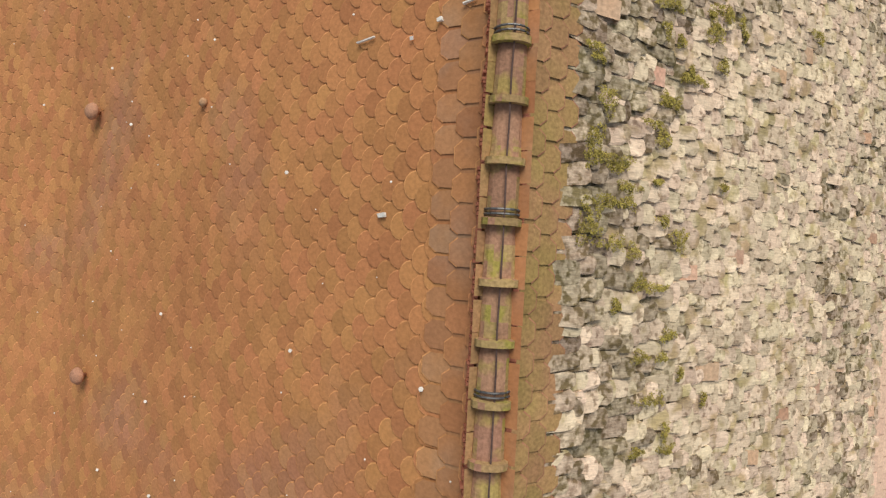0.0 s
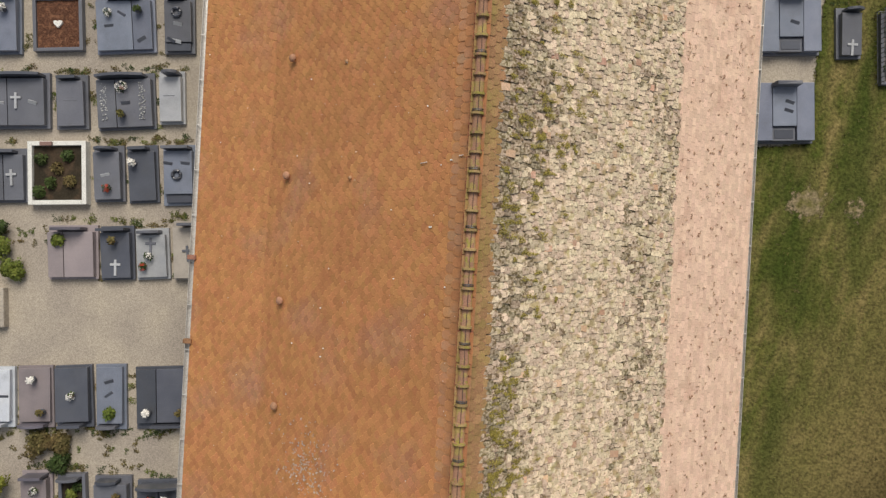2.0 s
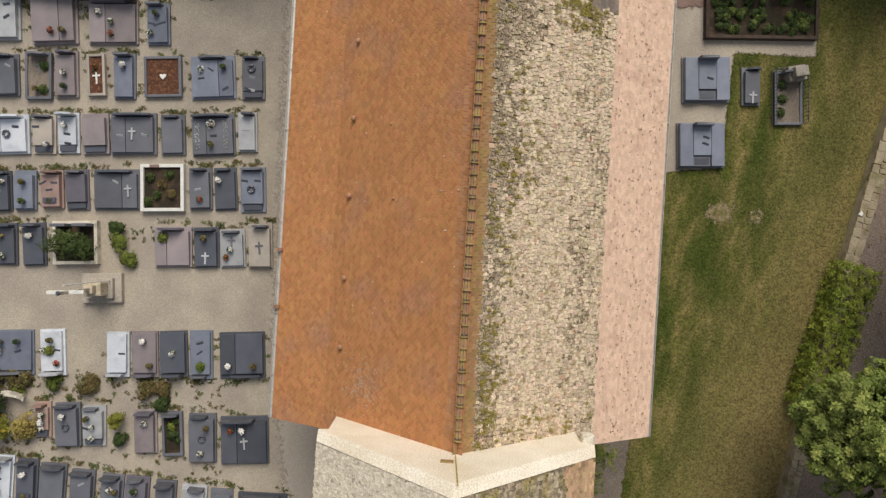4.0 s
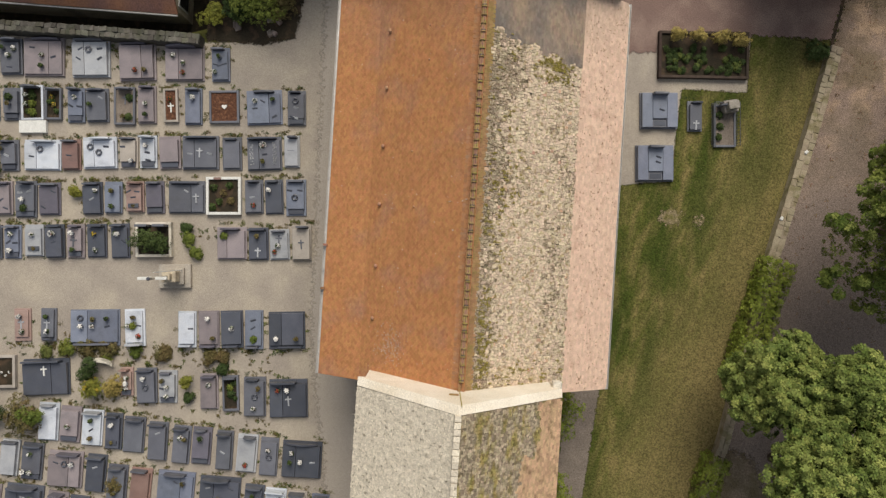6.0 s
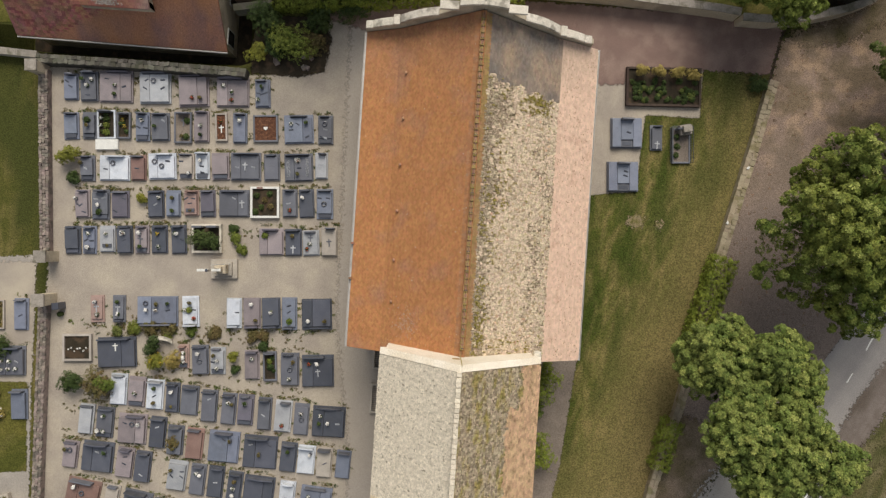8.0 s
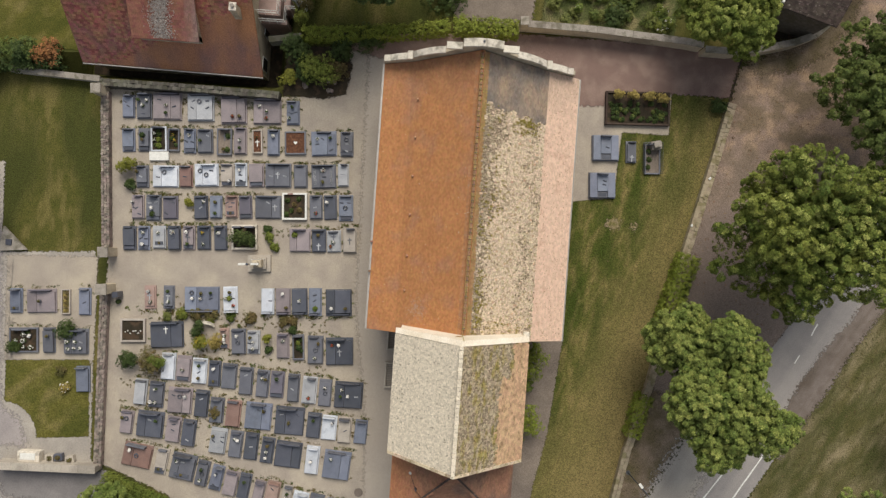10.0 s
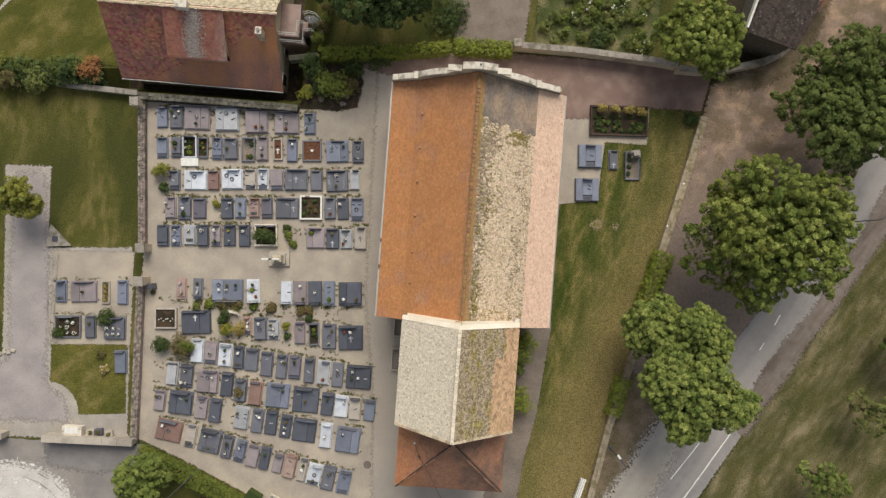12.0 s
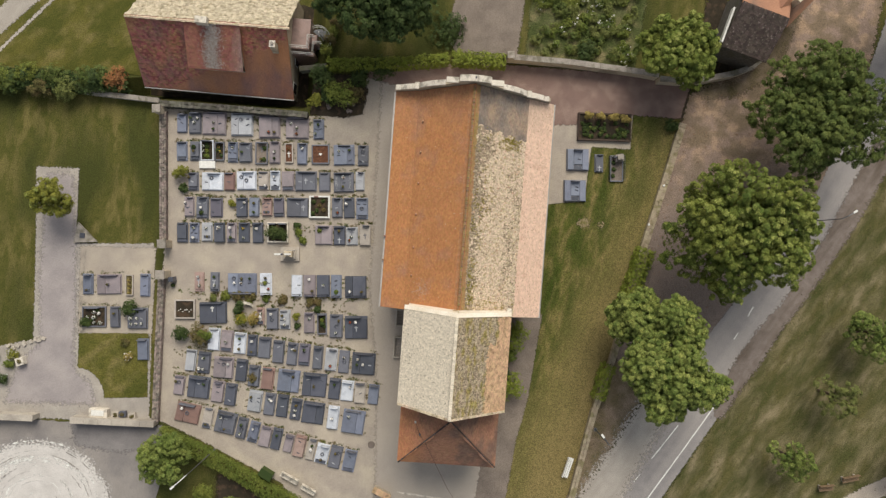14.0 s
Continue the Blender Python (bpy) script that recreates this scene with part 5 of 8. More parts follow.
# ---- graves ----
def cluster(parent, name, x, y, z, r, material, seed, n=9, size=0.06):
    rng = np.random.default_rng(seed)
    d = rng.normal(0, 1, (n, 3))
    d[:, 2] = np.abs(d[:, 2])
    d /= np.linalg.norm(d, axis=1)[:, None]
    ob = new(name, leaf_mesh(name, rosettes(np.array([x, y, z]) + d * r, d + np.array([0, 0, 0.5]), size, 5, rng), material))
    ob.parent = parent
    ob["kind"] = "stuff"
    return ob


def ornament(g, code, x, y, z, w, seed, base):
    """The small things on a slab; each is a part that stands on it."""
    rng = random.Random(seed)
    r = rng.uniform
    if code in "fFry":
        petals = {"f": PETAL_WHITE, "F": PETAL_WHITE, "r": PETAL_RED, "y": PETAL_YELLOW}[code]
        big = 1.9 if code == "F" else 1.25
        pot = part("flower_pot", lathe([(0.05, 0), (0.07, 0.09), (0.075, 0.1)], 12, (x, y, z)), STONE["dark"] if r(0, 1) < 0.5 else STONE["brown"], g)
        cluster(pot, "leaves", x, y, z + 0.1, 0.08 * big, LEAF_DARK, seed, 8, 0.09)
        cluster(pot, "blossom", x, y, z + 0.13, 0.085 * big, petals, seed + 1, int(9 * big), 0.055)
    elif code == "v":
        part("vase", lathe([(0.06, 0), (0.1, 0.06), (0.105, 0.12), (0.055, 0.18), (0.075, 0.21)], 12, (x, y, z)), STONE["dark"], g)
        cluster(g, "dried_sprig", x, y, z + 0.21, 0.07, (LEAF_BROWN, LEAF_DARK, PETAL_WHITE)[seed % 3], seed, 9, 0.11)
    elif code == "w":
        bm = tube([(x + 0.12 * math.cos(6.2832 * i / 14.4), y + 0.12 * math.sin(6.2832 * i / 14.4), z + 0.05) for i in range(15)], 0.045, 6)
        part("wreath", bm, STONE["slate"] if base in ("white", "pale") else STONE["dark"], g)
    elif code == "p":
        bm = box(-0.13, -0.075, 0, 0.13, 0.03, 0.035, 0.008)
        bm.transform(pose(x, y, z, 28, 0, r(-35, 35)))
        part("memorial_plaque", bm, STONE["dark"] if base not in ("dark", "slate") or r(0, 1) < 0.35 else STONE["pale"], g)
    elif code == "c":
        bm = box(-0.035, -0.27, 0, 0.035, 0.2, 0.035, 0.006)
        box(-0.15, 0.02, 0.002, 0.15, 0.09, 0.037, 0.006, bm)
        bm.transform(pose(x, y, z, 0, 0, r(-4, 4)))
        part("cross", bm, WHITE if w > 2 or base == "soil" else STONE["pale"] if base in ("dark", "slate", "pink", "bed") else STONE["slate"], g)
    elif code == "h":
        bm = bmesh.new()
        a = [bm.verts.new((x + 0.008 * 16 * math.sin(t) ** 3, y + 0.008 * (13 * math.cos(t) - 5 * math.cos(2 * t) - 2 * math.cos(3 * t)), z)) for t in np.linspace(0, 6.1, 26)]
        f = bm.faces.new(a)
        e = bmesh.ops.extrude_face_region(bm, geom=[f])
        for v in e["geom"]:
            if isinstance(v, bmesh.types.BMVert):
                v.co.z += 0.07
        part("heart", bm, PETAL_WHITE, g)
    elif code == "s":
        part("planter", box(x - 0.3 * w, y - 0.1, z, x + 0.3 * w, y + 0.1, z + 0.07, 0.01), STONE["dark"], g)
        cluster(g, "planting", x, y, z + 0.07, 0.07, LEAF_BROWN, seed, 10, 0.08)
    elif code == "k":
        for side in (-1, 1):
            bm = bmesh.new()
            for i in range(70):
                px, py = x + side * w * 0.33 + r(-0.09, 0.09), r(-0.55, 0.55)
                q = r(0.012, 0.024)
                lathe([(q, -0.01), (q, 0.006), (q * 0.5, 0.016)], 5, (px, py, z), bm)
            part("pebble_bed", bm, PEBBLE, g)["kind"] = "stuff"
    elif code == "e":
        for k in range(4):
            half = w * (0.2, 0.26, 0.14, 0.22)[k]
            part("engraved_line", box(x - half, y - 0.09 * k, z, x + half, y - 0.09 * k + 0.022, z + 0.004), STONE["slate"], g)
    elif code == "g":
        cluster(g, "plant", x, y, z + 0.05, 0.14, LEAF_DARK if r(0, 1) < 0.6 else LEAF_LIGHT, seed, 26, 0.12)


SPOT = {"7": (-0.27, 0.3), "8": (0, 0.3), "9": (0.27, 0.3), "4": (-0.27, 0.02), "5": (0, 0.02), "6": (0.27, 0.02), "1": (-0.27, -0.3), "2": (0, -0.3), "3": (0.27, -0.3)}
NAMES = {"dark": "dark blue-grey granite", "slate": "grey granite", "blue": "light blue-grey granite", "violet": "violet-grey granite", "rose": "rose-grey granite", "pink": "pink granite", "brown": "brown-red granite", "beige": "beige stone", "pale": "pale grey granite", "white": "white marble"}


GRAVE_EDGES = []


def grave(x, y, w, l, rot, tone, head, items, group, seed):
    rng = random.Random(seed)
    planted = tone in ("bed", "soil", "gravel")
    stone = STONE[tone] if not planted else STONE[{"bed": "slate", "soil": "slate" if w > 1 else "beige", "gravel": "slate"}[tone] if not (tone == "bed" and 1.05 < w < 1.1) else "white"]
    what = {"bed": "planted grave in a granite kerb", "soil": "grave of bare reddish soil in a stone kerb", "gravel": "weathered gravel grave in a granite kerb"}.get(tone)
    wide = w > 1.2
    adorned = " with headstone and flowers" if any(i[0] in "fFry" for i in items.split()) else " with a bare slab" if not items else " with headstone and small ornaments"
    g = thing("grave", x, y, 0.0, rot, what or (("double " if wide else "") + NAMES[tone] + " grave" + adorned), "grave", group)
    c, s = math.cos(radians(rot)), math.sin(radians(rot))
    for i in range(rng.randrange(4, 14)):
        # the strip behind it and the gaps at its sides
        u, v = (rng.uniform(-0.55, 0.55) * w, (l / 2 + rng.uniform(0.03, 0.22)) * (1 if head == "n" else -1)) if rng.random() < 0.75 else ((w / 2 + 0.07) * rng.choice((-1, 1)), rng.uniform(-0.5, 0.5) * l)
        GRAVE_EDGES.append((x + c * u - s * v, y + s * u + c * v, 0.03))
    hs = 1 if head == "n" else -1
    t0 = rng.uniform(0.09, 0.14)
    bv = 0.012
    if planted:
        k = 0.1
        for a in ((-w / 2, -l / 2, -w / 2 + k, l / 2), (w / 2 - k, -l / 2, w / 2, l / 2), (-w / 2 + k + 0.001, -l / 2, w / 2 - k - 0.001, -l / 2 + k), (-w / 2 + k + 0.001, l / 2 - k, w / 2 - k - 0.001, l / 2)):
            part("kerb", box(a[0], a[1], -0.03, a[2], a[3], 0.2, bv), stone, g)
        fill = {"bed": SOIL_SHADE, "soil": RED_SOIL, "gravel": PATH_DARK}[tone]
        bm = bmesh.new()
        n = 7
        vs = [[bm.verts.new((-w / 2 + k * 0.9 + (w - k * 1.8) * i / n, -l / 2 + k * 0.9 + (l - k * 1.8) * j / n, 0.13 + rng.uniform(-0.02, 0.03))) for i in range(n + 1)] for j in range(n + 1)]
        for j in range(n):
            for i in range(n):
                bm.faces.new((vs[j][i], vs[j][i + 1], vs[j + 1][i + 1], vs[j + 1][i]))
        part("soil", bm, fill, g)
        top = 0.14
        if tone == "bed":
            for i in range(4):
                cluster(g, "plant", rng.uniform(-0.3, 0.3) * w, rng.uniform(-0.32, 0.32) * l, 0.16, 0.1, LEAF_DARK, seed * 7 + i, 14, 0.1)
    else:
        part("base", box(-w / 2, -l / 2, -0.03, w / 2, l / 2, t0, bv), stone, g)
        top = t0 + rng.uniform(0.1, 0.2)
        iw = 0.055 + 0.03 * rng.random()
        foot = rng.random() < 0.3 and not wide
        y0, y1 = (-l / 2 + iw, l / 2 - 0.2) if hs > 0 else (-l / 2 + 0.2, l / 2 - iw)
        if foot and hs > 0:
            part("planter", box(-w / 2 + iw * 1.6, y0, t0, w / 2 - iw * 1.6, y0 + 0.22, t0 + 0.1, 0.01), STONE["dark"], g)
            y0 += 0.25

        def lid(x0, x1, zt):
            bm = box(x0, y0, t0, x1, y1, zt, 0.014)
            for v in bm.verts:
                if v.co.z > t0 + 0.05:
                    v.co.z += hs * 0.05 * (v.co.y - y0) / l
            part("slab", bm, stone, g)

        if wide:
            cut = -w / 2 + w * (0.64 if seed % 2 else 0.36)
            lid(-w / 2 + iw, cut - 0.008, top)
            lid(cut + 0.008, w / 2 - iw, top - 0.015)
        else:
            lid(-w / 2 + iw, w / 2 - iw, top)
    # headstone
    if tone not in ("soil",) and (seed % 9 or wide):
        hw = w * rng.uniform(0.55, 0.85)
        hh = rng.uniform(0.26, 0.5)
        hy = hs * (l / 2 - 0.11)
        off = rng.uniform(-0.5, 0.5) * (w - hw) * 0.6
        k = 8
        arch = rng.choice((0.0, 0.1, 0.16))
        prof = [(-hw / 2, 0)] + [(-hw / 2 + hw * i / k, hh + arch * math.sin(math.pi * i / k)) for i in range(k + 1)] + [(hw / 2, 0)]
        bm = bmesh.new()
        a = [bm.verts.new((px + off, hy - 0.04, t0 + pz if not planted else 0.18 + pz)) for px, pz in prof]
        b = [bm.verts.new((px + off, hy + 0.04, t0 + pz if not planted else 0.18 + pz)) for px, pz in prof]
        bm.faces.new(a)
        bm.faces.new(b[::-1])
        for i in range(len(prof)):
            j = (i + 1) % len(prof)
            bm.faces.new((a[i], b[i], b[j], a[j]))
        bmesh.ops.bevel(bm, geom=list(bm.edges), offset=0.008, segments=1, affect="EDGES")
        part("headstone", bm, STONE[{"blue": "slate", "slate": "dark", "dark": "dark", "rose": "violet", "white": "pale" if seed % 2 else "white", "pink": "brown", "pale": "slate"}.get(tone, "slate")], g)
    for i, it in enumerate(items.split()):
        px, py = SPOT[it[1]]
        px, py = px * (w - 0.1) + rng.uniform(-0.05, 0.05), py * (l - 0.35) * 1.0 - hs * 0.06 + rng.uniform(-0.05, 0.05)
        zt = top - 0.012 + (0 if planted else hs * 0.05 * (py + l / 2) / l)
        ornament(g, it[0], px, py, max(zt, top - 0.03), w, seed * 31 + i, tone)
    return g


grave_no = 0


def grave_row(rot, head, group, rows):
    """One row; in the slanting rows the graves stand close together."""
    global grave_no
    close = 1.18 if "slanting" in group else 1.0
    for x, y, w, l, tone, items in rows:
        grave_no += 1
        if close > 1:
            room = [2 * (abs(x - q[0]) - 0.06) / (w + q[2]) for q in rows if q[0] != x]
            w, l = w * max(1.0, min(close if w < 1.2 else 1.06, *room)), l * 1.08
        grave(x, y, w, l, rot + ((grave_no * 37) % 11 - 5) * 0.22, tone, head, items, "graves of " + group, grave_no)


grave_row(4.3, 'n', "the first row", [
    (-23.57, 8.57, 0.84, 1.55, "blue", "p7 p5"), (-22.50, 8.65, 1.03, 1.73, "slate", "f9 f5 v7 p2"), (-20.93, 8.75, 1.97, 1.87, "rose", "f5 v2 p6 p7"),
    (-18.63, 8.83, 1.83, 1.87, "pale", "w8 p7 p9 p4 p6"), (-16.36, 8.82, 1.78, 1.87, "rose", "r2 v3"), (-14.06, 8.88, 1.92, 1.73, "rose", "f7 f5 r2"),
    (-12.29, 8.92, 0.89, 1.64, "blue", "v8 p4 p6 p5 f1"),
])
grave_row(4.3, 'n', "the second row", [
    (-23.42, 6.26, 0.89, 1.59, "blue", ""), (-22.33, 6.35, 0.84, 1.59, "slate", "v5 g8"), (-21.34, 6.47, 1.08, 1.69, "bed", "f7 g5 g2 g8 f4"),
    (-20.32, 6.48, 0.80, 1.55, "bed", "y8 y5"), (-19.22, 6.49, 0.84, 1.69, "blue", "f8 p4 p6"), (-18.18, 6.55, 1.08, 1.64, "slate", "v4 p9"),
    (-16.85, 6.60, 1.03, 1.83, "gravel", "c8 v2 g3 g9"), (-15.77, 6.73, 0.89, 1.83, "rose", "f5 v2"), (-14.60, 6.77, 0.70, 1.64, "soil", "c5 r8"),
    (-13.50, 6.79, 0.84, 1.78, "blue", "v8 f8"), (-11.99, 6.86, 1.45, 1.59, "soil", "h5"), (-10.03, 6.96, 1.73, 1.69, "blue", "f7 p8 p4 v9 p3"),
    (-8.45, 7.03, 0.89, 1.69, "slate", "w8 p5 p2 p1"),
])
grave_row(4.3, 'n', "the third row", [
    (-22.28, 3.83, 0.84, 1.50, "slate", "v7 p5"), (-20.71, 3.95, 1.78, 1.50, "white", "w8 p4"), (-19.30, 4.05, 0.89, 1.50, "brown", "p5"),
    (-17.91, 4.23, 1.64, 1.55, "white", "w7 w5 p9"), (-16.52, 4.33, 0.89, 1.55, "beige", "p7 v3"), (-15.57, 4.43, 0.84, 1.59, "white", "v8 p5 p2"),
    (-14.50, 4.46, 1.03, 1.59, "rose", ""), (-13.01, 4.55, 1.78, 1.64, "slate", "c5 p4 p6"), (-11.47, 4.60, 0.94, 1.59, "slate", "e8"),
    (-9.89, 4.70, 1.69, 1.64, "slate", "k8 F8 p5 v2"), (-8.55, 4.89, 0.75, 1.55, "pale", "e8"),
])
grave_row(4.3, 'n', "the fourth row", [
    (-22.45, 1.73, 0.84, 1.64, "rose", "v7 p4 p5 p3"), (-21.38, 1.74, 1.03, 1.78, "slate", "p7 p9 v5 g2"), (-20.23, 1.83, 1.03, 1.59, "violet", "p9 p1"),
    (-18.14, 1.99, 0.94, 1.59, "dark", "f9 p5"), (-17.12, 2.09, 0.84, 1.55, "blue", "v8 v2"), (-16.06, 2.19, 0.84, 1.50, "pink", "p7 p9 p5 s2"),
    (-15.10, 2.22, 0.89, 1.59, "violet", ""), (-13.55, 2.33, 1.78, 1.59, "slate", "c6 p8"), (-10.27, 2.56, 0.89, 1.64, "slate", "p5 r2"),
    (-9.29, 2.61, 0.89, 1.69, "dark", "v7"), (-8.21, 2.64, 0.98, 1.78, "blue", "w5 p7 p9"),
])
grave_row(4.3, 'n', "the fifth row", [
    (-22.87, -0.45, 0.89, 1.64, "dark", ""), (-21.90, -0.38, 0.80, 1.64, "blue", "f8 p4 p6 v2"), (-20.84, -0.25, 0.89, 1.55, "pale", "f8 s2"),
    (-19.82, -0.22, 0.89, 1.64, "dark", "F8 p5"), (-18.82, -0.15, 0.84, 1.64, "rose", "v8 c5 v2"), (-17.80, -0.07, 0.94, 1.64, "dark", "y8 f2"),
    (-16.66, -0.01, 0.89, 1.69, "dark", "f7 v8 p6"), (-11.21, 0.21, 1.45, 1.59, "rose", "g7"), (-9.91, 0.26, 0.98, 1.59, "dark", "v8 c2"),
    (-8.88, 0.29, 0.98, 1.50, "pale", "c8 f5 r1"), (-7.79, 0.45, 0.94, 1.73, "beige", "c5"),
])
grave_row(4.3, 's', "the row along the path", [
    (-21.18, -4.41, 0.80, 1.59, "pink", "c5 f2 v8"), (-19.91, -4.32, 0.75, 1.59, "slate", "v8 c5 f2"), (-17.64, -4.34, 2.39, 1.78, "blue", "w7 v8 v9 v4 f5 p6"),
    (-15.69, -4.22, 0.98, 1.83, "white", "v8 g5 f4 p6 r3"), (-13.13, -4.15, 0.89, 1.78, "white", "p6 e5"), (-12.08, -4.09, 1.03, 1.83, "rose", "v8 v3"),
    (-10.95, -4.01, 1.08, 1.83, "dark", "f5"), (-9.87, -3.97, 0.89, 1.92, "blue", "p8 p5 g2"), (-8.26, -3.90, 1.78, 1.83, "dark", "v1 v3"),
])
grave_row(4.3, 'n', "the row behind the path", [
    (-19.85, -6.89, 2.25, 1.78, "dark", "c8"), (-15.92, -6.88, 0.62, 1.40, "pink", "f8 v5 f2"), (-14.93, -7.02, 0.98, 1.73, "slate", "v8 w5"),
    (-13.90, -7.01, 0.89, 1.59, "pale", "v7 f5 p4 f2"), (-11.88, -7.12, 0.89, 1.73, "rose", "f8"), (-10.81, -7.14, 0.80, 1.73, "bed", "g8 g5"),
    (-9.63, -7.24, 1.08, 1.92, "slate", "v9 w5 f2"), (-7.97, -7.23, 1.87, 1.87, "dark", "r7 v8 c5"),
])
grave_row(-0.7, 'n', "the upper slanting row", [
    (-19.62, -9.07, 0.84, 1.71, "white", ""), (-18.55, -9.13, 0.85, 1.62, "rose", "f5"), (-17.47, -9.24, 0.85, 1.62, "white", "v8 p5 v2"),
    (-16.41, -9.35, 0.70, 1.63, "dark", "v8 s2"), (-15.42, -9.46, 0.89, 1.61, "slate", ""), (-14.23, -9.70, 0.79, 1.72, "slate", "p8"),
    (-13.08, -9.81, 0.74, 1.72, "slate", "f8 v9"), (-12.08, -9.80, 0.79, 1.67, "violet", "f8 v8"), (-10.95, -9.96, 0.69, 1.77, "slate", "p5"),
    (-9.84, -10.04, 0.84, 1.71, "pale", "r2"), (-8.76, -10.15, 0.74, 1.72, "slate", "f8 w5"), (-7.14, -10.20, 1.83, 1.67, "dark", "f7 v5 p6 v4"),
])
grave_row(-1.7, 'n', "the second slanting row", [
    (-21.39, -10.93, 0.72, 1.62, "pale", ""), (-20.29, -11.06, 0.86, 1.65, "slate", "f8 f2 v1"), (-18.66, -11.34, 1.57, 1.62, "rose", "w8 v9 p7"),
    (-17.16, -11.46, 0.81, 1.70, "dark", "p8"), (-16.10, -11.85, 0.82, 1.61, "slate", "v2 p1"), (-14.95, -12.00, 0.86, 1.70, "brown", ""),
    (-13.22, -12.06, 1.70, 1.70, "blue", "p8 v9"), (-11.06, -12.24, 1.88, 1.78, "dark", "v5 p7 p9"), (-9.38, -12.44, 0.82, 1.61, "dark", "v8"),
    (-8.32, -12.53, 0.87, 1.56, "white", "v9"), (-7.24, -12.62, 0.77, 1.61, "beige", "p5"), (-6.13, -12.68, 0.73, 1.52, "blue", ""),
])
grave_row(-3.7, 'n', "the third slanting row", [
    (-22.19, -13.06, 0.74, 1.46, "rose", "w8 v7"), (-20.58, -13.11, 1.71, 1.65, "dark", "p8 v9"), (-18.98, -13.35, 0.86, 1.63, "rose", "p8 p5"),
    (-17.91, -13.53, 0.80, 1.68, "dark", "p2"), (-15.86, -13.92, 0.96, 1.62, "pale", "v7 p9 p4 p6"), (-14.63, -14.09, 0.76, 1.69, "slate", "f8 v9"),
    (-13.57, -14.17, 0.80, 1.73, "dark", "p5"), (-12.44, -14.37, 0.81, 1.64, "dark", "v8 f5 v2"), (-11.00, -14.57, 1.71, 1.65, "dark", ""),
    (-9.32, -14.83, 0.79, 1.78, "white", "v5"), (-7.62, -15.06, 1.73, 1.79, "blue", "f7"),
])
grave_row(-8.7, 'n', "the last slanting row", [
    (-21.32, -15.31, 1.87, 1.49, "brown", "w5 v7"), (-19.64, -15.61, 0.72, 1.66, "beige", "s2"), (-18.13, -15.88, 1.59, 1.65, "slate", "f7 p8 s2"),
    (-16.78, -16.23, 0.78, 1.60, "slate", "v8 f2 w5"), (-15.78, -16.48, 0.78, 1.60, "blue", "v8 p2"), (-14.80, -16.79, 0.94, 1.56, "rose", ""),
    (-13.86, -16.93, 0.82, 1.64, "dark", "v8"), (-12.83, -17.23, 0.64, 1.39, "rose", ""), (-11.91, -17.38, 0.81, 1.69, "pink", "p2 p8"),
    (-10.94, -17.57, 0.62, 1.69, "beige", "v8 v5"), (-10.00, -17.88, 0.95, 1.51, "white", "w5 v2"), (-8.89, -18.08, 0.85, 1.73, "slate", "v8 w9 p2"),
    (-7.70, -18.30, 0.86, 1.67, "blue", "p8"),
])
grave_row(4.3, 'n', "the west strip", [
    (-30.29, -5.27, 0.84, 1.69, "blue", "s2"), (-28.56, -5.17, 2.01, 1.64, "rose", "v5"), (-25.62, -5.02, 0.84, 1.87, "blue", "p5"),
])
grave_row(4.3, 'n', "the west strip", [
    (-29.58, -7.93, 1.97, 1.69, "bed", "F8 F5 f4 f2 F3 g1 v9"), (-27.87, -7.83, 0.84, 1.73, "slate", "v8"), (-26.00, -7.78, 1.64, 1.73, "slate", "F4 f1 f2 f3 f5 p6"),
])
grave_row(4.3, 'n', "the west lawn", [
    (-25.37, -10.33, 0.94, 1.78, "blue", ""),
])

def kerbed_bed(name, x, y, w, l, rot, kerb, material, label, height=0.28, k=0.13):
    t = thing(name, x, y, 0, rot, label, "planted bed")
    for a in ((-w / 2, -l / 2, -w / 2 + k, l / 2), (w / 2 - k, -l / 2, w / 2, l / 2), (-w / 2 + k + 0.001, -l / 2, w / 2 - k - 0.001, -l / 2 + k), (-w / 2 + k + 0.001, l / 2 - k, w / 2 - k - 0.001, l / 2)):
        part("kerb", box(a[0], a[1], -0.03, a[2], a[3], height, 0.012), kerb, t)
    part("soil", box(-w / 2 + k * 0.9, -l / 2 + k * 0.9, 0, w / 2 - k * 0.9, l / 2 - k * 0.9, height - 0.1, jag=0.02, rng=random.Random(2)), material, t)
    return t


# small straw-coloured planted grave of the west strip
gw = kerbed_bed("planted_grave", -26.9, -5.12, 0.62, 1.7, 4, STONE["beige"], BARE, "narrow grave covered with straw-coloured plants", 0.2, 0.07)
for i in range(8):
    cluster(gw, "plant", 0.1 * math.sin(3 * i), -0.6 + 0.17 * i, 0.14, 0.1, LEAF_BROWN if i % 2 else LEAF_GOLD, 450 + i, 14, 0.09)

